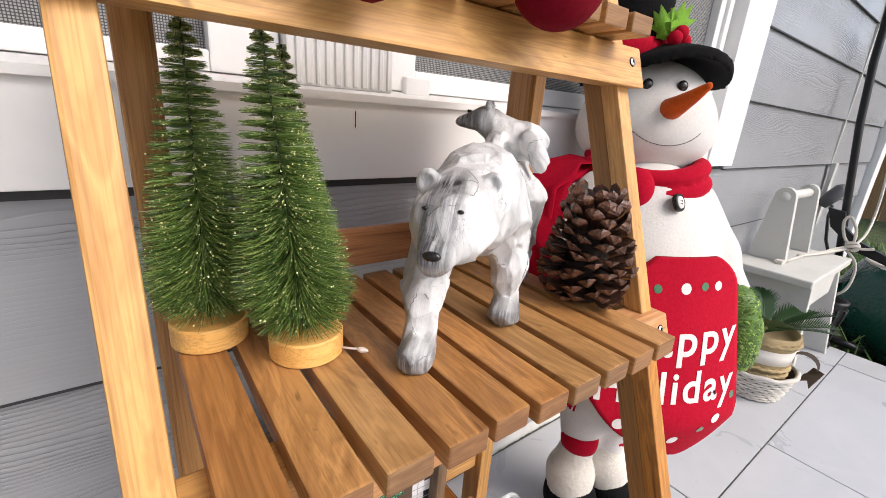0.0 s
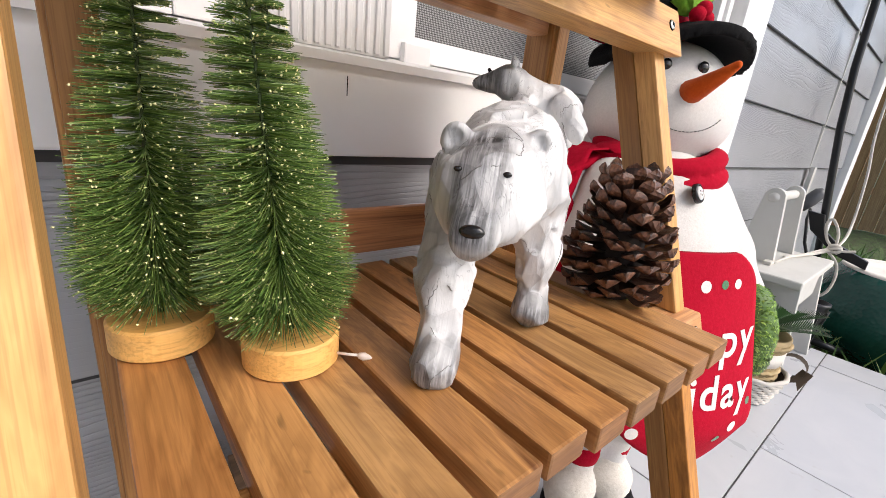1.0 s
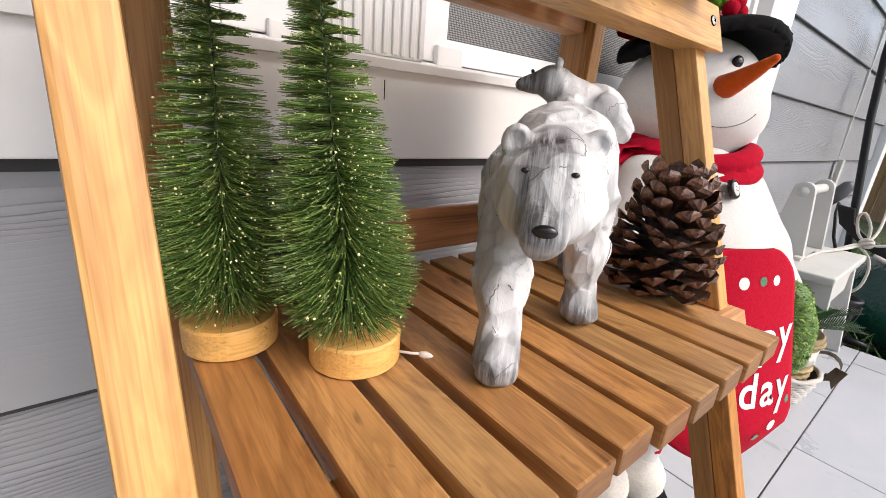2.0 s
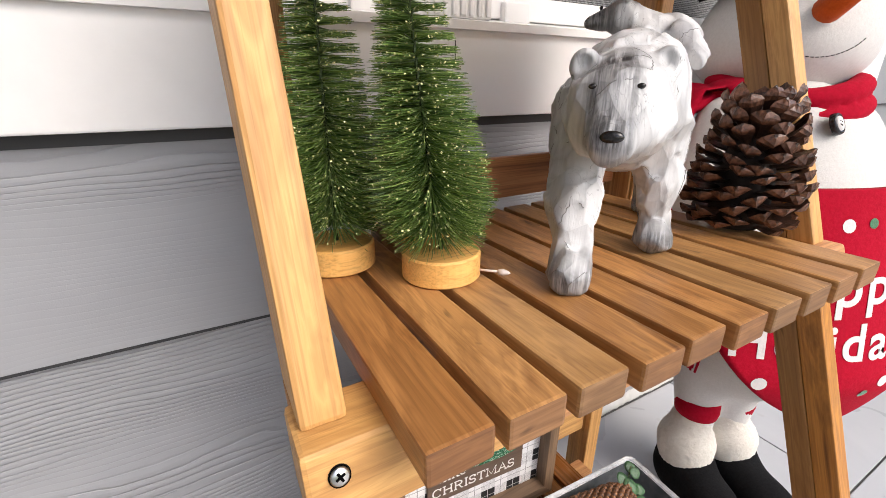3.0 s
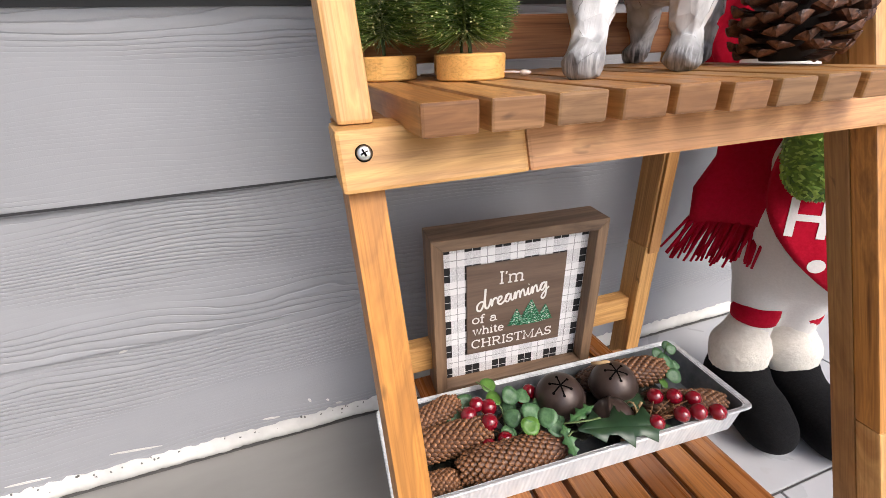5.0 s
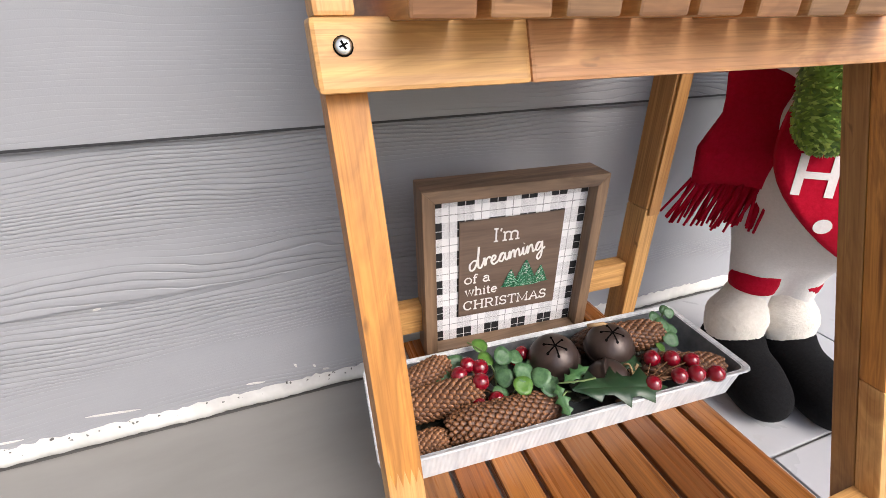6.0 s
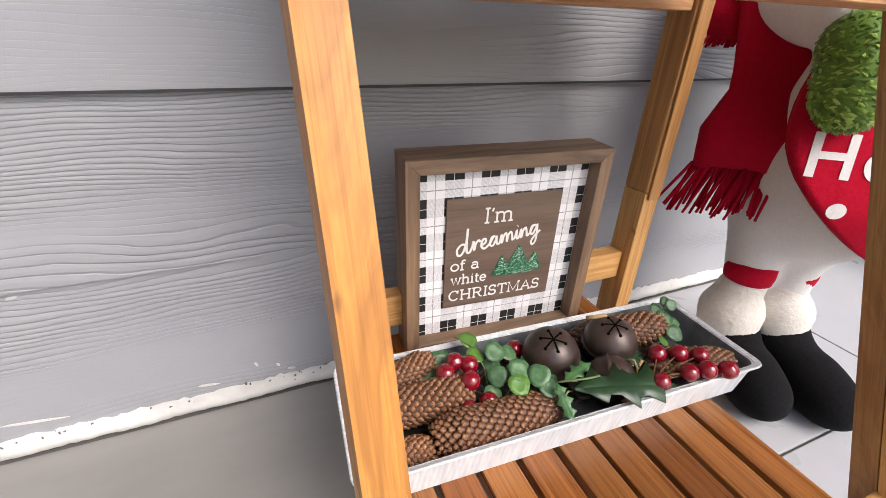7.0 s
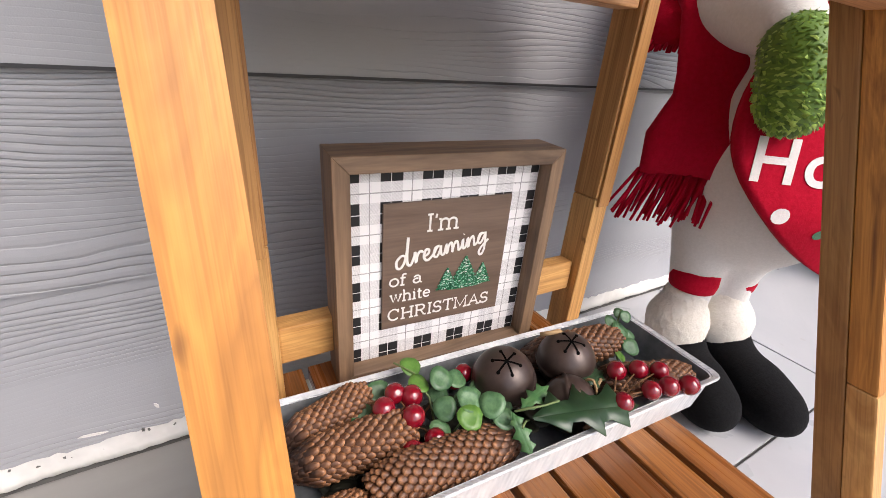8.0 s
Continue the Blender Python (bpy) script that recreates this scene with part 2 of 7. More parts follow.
def siding_paint(name, base, rough):
    """Painted fibre-cement board with an embossed, wavy cedar grain along x."""
    s = Shade(name, rough)
    v = s.coords((1.0, 1.0, 1.0), 7.0)
    slow = s.noise(s.node("Mapping", {0: v, 3: (1.3, 1, 7.0)}).outputs[0], 1.0, 2, 0.5)
    slow2 = s.noise(s.node("Mapping", {0: v, 3: (5.0, 1, 16.0)}).outputs[0], 1.0, 3, 0.5)
    z = s.node("SeparateXYZ", {0: v}).outputs["Z"]
    h = s.math("ADD", s.math("MULTIPLY", z, 150.0), s.math("ADD", s.math("MULTIPLY", slow, 22.0), s.math("MULTIPLY", slow2, 2.6)))
    saw = s.math("FRACT", h)
    edge = s.ramp(saw, [(0.0, grey3(0.0)), (0.16, grey3(0.75)), (0.55, grey3(1.0)), (0.92, grey3(0.8)), (1.0, grey3(0.0))])
    amount = s.noise(s.node("Mapping", {0: v, 3: (1.6, 1, 11.0)}).outputs[0], 1.0, 2)
    amount = s.ramp(amount, [(0.42, grey3(0.05)), (0.64, grey3(1.0))])
    grain = s.math("MULTIPLY", edge, amount)
    peel = s.noise(v, 900.0, 2)
    dirt = s.noise(s.node("Mapping", {0: v, 3: (3.0, 1, 5.0)}).outputs[0], 1.0, 5, 0.6)
    c = s.mix(s.ramp(dirt, [(0.35, grey3(0.0)), (0.75, grey3(1.0))]), base, tuple(x * 0.86 for x in base))
    c = s.mix(s.math("MULTIPLY", s.math("SUBTRACT", 1.0, grain), s.math("MULTIPLY", amount, 0.12)), c, tuple(x * 0.55 for x in base))
    s.color(c)
    s.rough(s.math("ADD", s.math("MULTIPLY", dirt, 0.16), rough - 0.08))
    s.bump(s.math("ADD", grain, s.math("MULTIPLY", peel, 0.03)), 0.62, 0.0026)
    return s.mat


SIDING = siding_paint("grey painted siding", (0.345, 0.353, 0.372), 0.32)


def paint(name, base, rough=0.45, dirt=0.12, axis="x", relief=0.2):
    s = Shade(name, rough)
    sc = [60.0, 60.0, 60.0]
    sc["xyz".index(axis)] = 5.0
    v = s.coords(sc, 2.0)
    n = s.noise(v, 1.0, 4)
    d = s.noise(s.coords((7, 7, 7), 1.0), 1.0, 5, 0.65)
    c = s.mix(s.ramp(d, [(0.45, grey3(0.0)), (0.8, grey3(1.0))]), base, tuple(x * (1 - dirt * 2) for x in base))
    s.color(s.mix(s.math("MULTIPLY", n, dirt), c, tuple(x * 0.7 for x in base)))
    s.rough(s.math("ADD", s.math("MULTIPLY", d, 0.2), rough - 0.1))
    return s.bump(n, relief, 0.0008).mat


WHITE_TRIM = paint("white painted trim", (0.86, 0.85, 0.84), 0.42, 0.04)
WHITE_V = paint("white ribbed trim", (0.72, 0.71, 0.70), 0.45, 0.10, "z", 0.5)
CAULK = paint("grubby white caulk", (0.70, 0.69, 0.66), 0.6, 0.25, "x", 0.8)
DARK_GAP = Shade("shadow gap dark", 0.5, 0.0, (0.03, 0.03, 0.033)).mat
CREAM_STOOL = paint("cream grey stool paint", (0.60, 0.59, 0.55), 0.5, 0.08, "x", 0.15)
BLACK_METAL = Shade("black metal", 0.35, 0.3, (0.012, 0.012, 0.013)).mat
STEEL = Shade("zinc screw", 0.28, 1.0, (0.62, 0.62, 0.60)).mat
DARK_HOLE = Shade("dark recess", 0.9, 0.0, (0.004, 0.004, 0.004)).set(Specular_IOR_Level=0.0).mat


def tile_mat():
    s = Shade("white glazed tile", 0.28)
    v = s.coords((1, 1, 1), 9.0)
    cloud = s.noise(v, 5.0, 5, 0.6, 0.8)
    fine = s.noise(v, 160.0, 3)
    c = s.ramp(cloud, [(0.3, (0.44, 0.45, 0.47)), (0.7, (0.51, 0.51, 0.525))])
    spots = s.ramp(s.noise(v, 45.0, 2, 0.4), [(0.70, grey3(0)), (0.76, grey3(1))])
    c = s.mix(s.math("MULTIPLY", spots, 0.25), c, (0.35, 0.33, 0.30))
    s.color(c)
    s.rough(s.math("ADD", s.math("MULTIPLY", cloud, 0.25), 0.18))
    return s.bump(fine, 0.1, 0.0004).mat


TILE = tile_mat()
GROUT = paint("dark grey grout", (0.16, 0.155, 0.15), 0.9, 0.2)

# ---- wall: lapped boards, window, base ----
LAP0, LAP = 0.1985, 0.178
wall = thing("wall_north", (0.5, 0.05, 0), "grey painted lapped cedar-grain board house wall", "wall", kind="structure")
part("sheathing", box(-1.38, 3.21, 0.03, 0.15, -0.05, 0.552), DARK_GAP, wall)
part("sheathing", box(1.30, 3.21, 0.03, 0.15, 0.554, 2.5), DARK_GAP, wall)
part("sheathing", box(-1.38, 1.295, 0.09, 0.15, 1.9, 2.5), DARK_GAP, wall)


def board(x0, x1, z0, z1):
    """One siding board: its foot stands proud, its head tucks under the next."""
    b = bmesh.new()
    t = 0.0085
    prof = [(0.0, z0), (-0.0, z0 + 0.002), (0.0085, z1 + 0.02), (0.017, z1 + 0.02), (0.0085, z0)]
    rows = [[b.verts.new((x, y, z)) for y, z in prof] for x in (x0, x1)]
    n = len(prof)
    for i in range(n):
        b.faces.new((rows[0][i], rows[0][(i + 1) % n], rows[1][(i + 1) % n], rows[1][i]))
    b.faces.new(rows[0][::-1])
    b.faces.new(rows[1])
    bmesh.ops.recalc_face_normals(b, faces=b.faces[:])
    return b


for k in range(-1, 13):
    z0 = LAP0 + LAP * k
    z1 = min(z0 + LAP, 2.5)
    if z0 < 0.54:
        part("board", board(-1.38, 3.20, max(z0, 0.004), min(z1, 0.534) if z1 > 0.54 else z1), SIDING, wall)
    else:
        part("board", board(1.302, 3.20, z0, z1), SIDING, wall)
# dark strips at the boards' feet draw the shadow lines of the laps
for k in range(1, 13):
    z0 = LAP0 + LAP * k
    if abs(z0 - 0.5545) > 0.01:
        part("lap_shadow_line", box(-1.38 if z0 < 0.54 else 1.302, 3.20, -0.0005, 0.009, z0 - 0.0026, z0 + 0.0002), DARK_GAP, wall)
    else:
        part("lap_shadow_line", box(1.31, 3.20, -0.0005, 0.009, z0 - 0.0026, z0 + 0.0002), DARK_GAP, wall)
corner = solo("trim_corner", box(3.202, 3.32, -0.03, 0.16, -0.03, 2.5, 0.004), WHITE_TRIM, "white painted corner board at the end of the house wall", "trim", kind="structure")
CRUMB = Shade("dirt crumb", 0.9, 0, (0.14, 0.135, 0.13)).mat
caulk = bmesh.new()
prev = None
rnd = random.Random(4)
for i in range(660):
    x = -1.5 + i * 0.0065
    w = 0.003 + 0.003 * noise.noise((x * 16, 0, 0)) + rnd.uniform(-0.001, 0.001)
    hgt = 0.0225 + 0.006 * noise.noise((x * 12, 4, 0)) + 0.004 * noise.noise((x * 70, 9, 0)) + rnd.uniform(-0.0018, 0.0018)
    row = [caulk.verts.new(p) for p in ((x, 0.01, hgt), (x, -0.004, hgt), (x, -0.006 - w * 0.4, 0.010), (x, -0.006 - max(w, 0.0005), 0.0045), (x, 0.004, 0.0035))]
    if prev:
        for a in range(4):
            caulk.faces.new((prev[a], row[a], row[a + 1], prev[a + 1]))
    prev = row
solo("baseboard", caulk, CAULK, "crumbling white caulk along the foot of the wall", "caulk", kind="structure", smooth=True)

# small dents, nail heads and flakes on the boards
nail = lathe([(0, 0.0006), (0.003, 0.0006), (0.0042, 0.0014), (0.0052, 0.0004), (0.006, -0.0006)], 12)
nail_me = to_mesh(nail, SIDING, True, "nail_head")
for x, z in ((-0.287, 0.220), (-0.068, 0.547), (-0.273, 0.067), (-0.233, 0.144), (0.115, 0.40), (0.33, 0.39), (0.60, 0.40), (-0.5, 0.06), (1.75, 0.66)):
    link("nail_head", nail_me, wall, m=pose(x, 0.0015 + 0.0085 * (((z - LAP0) / LAP) % 1), z, 90, 0, 0))
for k, (x, z, r, ln) in enumerate(((-0.131, 0.034, 8, 0.012), (-0.300, 0.040, 8, 0.030), (-0.075, 0.048, 70, 0.004), (-0.27, 0.19, -8, 0.005), (-0.42, 0.034, 4, 0.024), (-0.05, 0.040, 60, 0.003), (-0.035, 0.030, 10, 0.005))):
    smear = slab([(-ln, -0.0006), (-ln * 0.4, -0.0014), (ln * 0.5, -0.0012), (ln, 0.0002), (ln * 0.6, 0.0012), (0.0, 0.0017), (-ln * 0.7, 0.0012)], -0.0004, 0.0004)
    part("paint_flake", smear, CAULK, wall, m=pose(x, -0.0008 + 0.0085 * (((z - LAP0) / LAP) % 1), z, 0, r, 0))
rnd = random.Random(9)
crumbs = bmesh.new()
for k in range(46):
    x = rnd.uniform(-0.45, 0.02)
    m = pose(x, -0.003 - rnd.uniform(0, 0.003), 0.017 + rnd.uniform(-0.004, 0.010), rnd.uniform(0, 360), rnd.uniform(0, 360), rnd.uniform(0, 360))
    sz = rnd.uniform(0.0006, 0.0018)
    box(-sz, sz, -sz * 0.5, sz * 0.5, -sz * 0.7, sz * 0.7, 0, crumbs, m=m)
crumb = part("caulk_crumbs", crumbs, CRUMB, wall, "dark crumbs of dirt along the caulk")
crumb["kind"] = "stuff"

# ---- window: two sashes with screens either side of a ribbed post, over a wide white board ----
GLASS = Shade("window glass", 0.03, 0.0, (0.55, 0.58, 0.6)).set(Transmission_Weight=0.85, IOR=1.45).mat
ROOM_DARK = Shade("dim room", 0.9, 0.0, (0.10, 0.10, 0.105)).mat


def mesh_screen():
    s = Shade("insect screen", 0.7)
    v = s.coords((1, 1, 1))
    sep = s.node("SeparateXYZ", {0: v})
    lines = []
    for ax in ("X", "Z"):
        f = s.math("FRACT", s.math("MULTIPLY", sep.outputs[ax], 420.0))
        lines.append(s.math("LESS_THAN", f, 0.34))
    s.color(s.mix(s.math("MAXIMUM", lines[0], lines[1]), (0.30, 0.30, 0.30), (0.05, 0.05, 0.05)))
    return s.mat


SCREEN = mesh_screen()
window = thing("window_1", (0.55, 0.0, 0.563), "white framed window with insect screens over a wide apron board", "window", kind="structure")
part("apron_board", box(-1.38, 1.152, -0.014, 0.03, 0.5645, 0.652, 0.002), WHITE_TRIM, window)
sill = bmesh.new()
rows = [[sill.verts.new((x, y, z)) for y, z in ((-0.020, 0.650), (-0.020, 0.658), (0.055, 0.674), (0.055, 0.650))] for x in (-1.38, 1.152)]
for i in range(4):
    sill.faces.new((rows[0][i], rows[0][(i + 1) % 4], rows[1][(i + 1) % 4], rows[1][i]))
sill.faces.new(rows[0][::-1])
sill.faces.new(rows[1])
bmesh.ops.recalc_face_normals(sill, faces=sill.faces[:])
part("window_sill", sill, WHITE_TRIM, window)
# dark strip in the recess, coloured for the shadow under the apron board
part("shadow_gap", box(-1.38, 1.30, 0.006, 0.03, 0.5535, 0.5640), DARK_GAP, window)
post = box(0.156, 0.276, -0.004, 0.06, 0.662, 1.9, 0.002)
for i in range(11):
    x = 0.164 + i * 0.0104
    box(x, x + 0.0062 + 0.0015 * math.sin(i * 2.1), -0.0062, -0.0035, 0.664, 1.9, 0.0012, post, 1)
part("ribbed_post", post, WHITE_V, window)
for x0, x1, z0, z1, y0, y1 in ((0.090, 0.154, 0.667, 1.9, 0.012, 0.05), (0.279, 0.318, 0.667, 1.9, 0.012, 0.05), (0.300, 0.336, 0.662, 0.684, 0.004, 0.05), (0.124, 0.154, 0.662, 0.678, 0.004, 0.05)):
    part("window_frame", box(x0, x1, y0, y1, z0, z1, 0.002), WHITE_TRIM, window)
part("window_frame", box(-1.36, 0.090, 0.014, 0.05, 0.667, 0.686, 0.002), WHITE_TRIM, window)
part("window_frame", box(0.318, 1.09, 0.014, 0.05, 0.667, 0.692, 0.002), WHITE_TRIM, window)
part("window_frame", box(1.092, 1.150, 0.012, 0.06, 0.667, 1.9, 0.002), WHITE_TRIM, window)
part("window_frame", box(1.115, 1.135, 0.004, 0.02, 0.672, 1.9, 0.002), WHITE_TRIM, window)
part("side_casing", box(1.155, 1.305, -0.018, 0.05, 0.5650, 1.9, 0.002), WHITE_TRIM, window)
for x0, x1 in ((-1.36, 0.090), (0.318, 1.092)):
    part("insect_screen", box(x0, x1, 0.030, 0.0306, 0.684, 1.9), SCREEN, window)
    part("pane", box(x0, x1, 0.040, 0.044, 0.682, 1.9), GLASS, window)
    part("window_frame", box(x0, x1, 0.046, 0.066, 0.727, 0.747, 0.002), WHITE_TRIM, window)
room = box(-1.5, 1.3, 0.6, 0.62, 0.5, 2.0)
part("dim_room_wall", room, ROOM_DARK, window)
knock = box(0.2247, 0.2256, -0.0144, -0.0137, 0.622, 0.640)
part("hairline_crack", knock, DARK_HOLE, window)
part("butt_joint", box(2.400, 2.412, -0.002, 0.010, 0.556, 2.5, 0.001), CREAM_STOOL, wall, "pale caulked joint between siding lengths")

# ---- ground, porch slab, unseen end wall and roof, fence ----
s = Shade("grass and soil", 0.9)
v = s.coords((1, 1, 1))
s.color(s.ramp(s.noise(v, 14.0, 6, 0.7), [(0.35, (0.05, 0.035, 0.02)), (0.55, (0.07, 0.10, 0.025)), (0.75, (0.12, 0.17, 0.04))]))
GRASS = s.bump(s.noise(v, 60.0, 4), 0.8, 0.02).mat
solo("ground", box(-300, 300, -300, 300, -0.5, -0.14), GRASS, "rough green lawn and soil round the house", "ground", kind="structure")
porch = thing("floor", (0.5, -0.8, 0), "white glazed porch floor tiles with dark grout lines", "floor", kind="structure")
part("slab", box(-1.38, 1.817, -2.2, 0.15, -0.16, -0.003), GROUT, porch)
s = Shade("porch ceiling", 0.6, 0, (0.62, 0.63, 0.64))
# unseen wall, added to keep side light off the left of the scene
solo("wall_west", box(-1.40, -1.05, -2.2, 0.15, -0.15, 2.5), SIDING, "unseen plain grey wall added to block light from the left", "wall", kind="structure")
# assumed roof out of view; its front edge limits the sky and sun light
solo("ceiling", box(-2.2, 3.5, -1.25, 0.2, 2.5, 2.6), s.mat, "unseen pale ceiling, its front edge set to shape the daylight", "ceiling", kind="structure")
FENCE = wood("weathered fence wood", (0.42, 0.27, 0.13), (0.25, 0.15, 0.07), "z", 0.85, TINTS)
fence = thing("fence", (7, 0, -0.14), "weathered brown board fence beyond the porch", "fence")
fb = to_mesh(box(-0.012, 0.012, -0.066, 0.066, 0, 1.8, 0.003), FENCE, False, "fence_board")
for i in range(64):
    link("fence_board", fb, fence, m=pose(6.5 + 0.01 * math.sin(i * 3.3), -4.2 + i * 0.137, -0.14 + 0.012 * math.sin(i * 1.7), 0, 0, 0.8 * math.sin(i)))
for z in (0.25, 0.95, 1.5):
    part("fence_rail", box(6.515, 6.55, -4.3, 4.6, z, z + 0.08, 0.004), FENCE, fence)

# ---- folding wooden plant stand ----
stand = thing("plant_stand", (0.2, -0.25, 0), "folding oiled wooden plant stand with slatted tiers against the wall", "plant stand")
LEAN = 0.345


def leg_y(z):
    return -0.302 - LEAN * (0.45 - z)


def leaning(x0, x1, z0, z1, front, depth, bevel=0.0022):
    """A bar that follows the lean of the front legs; front: how far it stands before their faces."""
    b = box(x0, x1, 0, depth, z0, z1, bevel)
    for v in b.verts:
        v.co.y += leg_y(v.co.z) - front
    return b


def jointed(x0, x1, z0, z1, front, depth, toothed_low, toothed_high):
    """A leaning bar whose ends may be cut into the teeth of a finger joint."""
    n, deep = 5, 0.0085
    out = []
    for toothed, z, xs in ((toothed_low, z0, (x0, x1)), (toothed_high, z1, (x1, x0))):
        if not toothed:
            out += [(xs[0], z), (xs[1], z)]
            continue
        for k in range(n + 1):
            x = xs[0] + (xs[1] - xs[0]) * k / n
            out.append((x, z))
            if k < n:
                out.append((x + (xs[1] - xs[0]) * 0.5 / n, z + deep))
    b = slab(out, 0, depth)
    for v in b.verts:
        v.co.y += leg_y(v.co.z) - front
    return b


LEG_W = 0.0182
part("front_leg", leaning(-0.0060, -0.0060 + LEG_W, 0.4755, 0.80, 0, 0.037), wood_z, stand)
part("front_leg", jointed(-0.0060, -0.0060 + LEG_W, 0.262, 0.475, 0, 0.037, True, False), wood_zr, stand)
part("front_leg", jointed(-0.0060, -0.0060 + LEG_W, 0.002, 0.2617, 0, 0.037, False, True), wood_z, stand, "pale lower length with a finger joint")
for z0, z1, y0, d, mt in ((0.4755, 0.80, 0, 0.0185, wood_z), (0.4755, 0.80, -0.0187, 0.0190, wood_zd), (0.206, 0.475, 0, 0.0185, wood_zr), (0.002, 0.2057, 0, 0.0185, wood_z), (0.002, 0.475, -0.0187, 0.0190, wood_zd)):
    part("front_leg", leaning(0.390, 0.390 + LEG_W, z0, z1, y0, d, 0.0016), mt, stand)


def rear(x0, x1, y0, y1, z0, z1, bevel):
    b = box(x0, x1, y0, y1, z0, z1, bevel)
    for v in b.verts:
        v.co.y -= 0.01 * (v.co.z - 0.36)
    return b


for x0 in (0.0155, 0.371):
    part("rear_leg", rear(x0, x0 + 0.022, -0.130, -0.097, 0.27, 0.75, 0.002), wood_rear, stand)
    part("rear_leg", rear(x0, x0 + 0.022, -0.130, -0.097, 0.0, 0.2695, 0.002), wood_rear_l, stand)
    part("rear_leg_strip", rear(x0 + 0.003, x0 + 0.019, -0.1335, -0.1302, 0.262, 0.75, 0.001), wood_rear, stand)
# middle tier
part("front_rail", leaning(-0.009, 0.0898, 0.4465, 0.4752, 0.010, 0.030), wood_x, stand)
part("front_rail", leaning(0.090, 0.4175, 0.4465, 0.4752, 0.010, 0.030), wood_xr, stand)
part("rear_rail", box(0.038, 0.370, -0.1115, -0.1035, 0.497, 0.535, 0.002), wood_xd, stand)
part("slat_bearer", box(0.038, 0.370, -0.128, -0.105, 0.451, 0.4732, 0.002), wood_xr, stand)
# top tier
part("front_rail", leaning(-0.009, 0.420, 0.680, 0.716, 0.010, 0.030), wood_x, stand)
part("rear_rail", box(0.038, 0.370, -0.128, -0.108, 0.694, 0.7160, 0.002), wood_xr, stand)
# bottom tier
part("front_rail", leaning(-0.009, 0.418, 0.083, 0.110, 0.010, 0.030), wood_x, stand)
part("rear_rail", box(0.038, 0.370, -0.118, -0.098, 0.154, 0.190, 0.002), wood_x, stand)
part("slat_bearer", box(0.036, 0.362, -0.150, -0.125, 0.083, 0.110, 0.002), wood_xr, stand)


def slat(length, material, w=0.0268, t=0.0148):
    b = box(-w / 2, w / 2, -length, 0, -t, 0, 0.0016)
    for f in b.faces:
        if abs(f.normal.y) > 0.9:
            f.material_index = 1
    return to_mesh(b, [material, wood_end], False, "slat")


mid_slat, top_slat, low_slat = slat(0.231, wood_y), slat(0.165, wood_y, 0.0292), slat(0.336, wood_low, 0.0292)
rnd = random.Random(11)
for i in range(10):
    link("slat", mid_slat, stand, m=pose(0.0372 + i * 0.0330, -0.1035 - i * 0.0010 + rnd.uniform(-0.0012, 0.001), 0.488 + rnd.uniform(-0.0004, 0.0004), 0, 0, rnd.uniform(-0.2, 0.2)))
    link("slat", top_slat, stand, m=pose(0.0385 + i * 0.0362, -0.087, 0.7315, 0, 0, rnd.uniform(-0.2, 0.2)))
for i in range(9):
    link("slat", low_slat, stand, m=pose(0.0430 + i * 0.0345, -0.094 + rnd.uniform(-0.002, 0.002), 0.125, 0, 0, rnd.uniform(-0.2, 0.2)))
screw_head = lathe([(0, 0.0010), (0.0029, 0.0010), (0.0035, 0.0005), (0.0038, -0.001)], 20)
screw_me = to_mesh(screw_head, STEEL, True, "screw")
ring_me = to_mesh(lathe([(0.0037, 0.0003), (0.0041, 0.0003), (0.0043, -0.0008)], 20), DARK_HOLE, True, "screw_hole")
cross = box(-0.0019, 0.0019, -0.0004, 0.0004, 0.0007, 0.00135)
cross = box(-0.0005, 0.0005, -0.0019, 0.0019, 0.0008, 0.00137, 0, cross)
cross_me = to_mesh(cross, DARK_HOLE, False, "screw_slot")
for x, z in ((0.0035, 0.4645), (0.402, 0.4635), (0.403, 0.702), (0.003, 0.702)):
    at = pose(x, leg_y(z) - 0.0105, z, 90 - math.degrees(math.atan(LEAN)), 0, 0) @ pose(0, 0, 0, 0, 0, 25)
    head = link("screw", screw_me, stand, "bright zinc cross-head screw", at)
    link("screw_slot", cross_me, head, m=at)
    link("screw_hole", ring_me, stand, m=at)

SHELF, LOW = 0.4885, 0.125

# ---- bottle-brush trees ----
s = Shade("green bristle", 0.35)
rndg = s.node("NewGeometry").outputs["Random Per Island"]
s.color(s.ramp(rndg, [(0.0, (0.030, 0.070, 0.018)), (0.5, (0.115, 0.205, 0.042)), (1.0, (0.29, 0.40, 0.10))]))
s.set(Subsurface_Weight=0.0)
BRISTLE = s.mat
GLITTER = Shade("gold glitter", 0.22, 0.25, (0.95, 0.90, 0.48)).mat
WIRE = Shade("twisted dark wire", 0.4, 0.8, (0.05, 0.07, 0.03)).mat


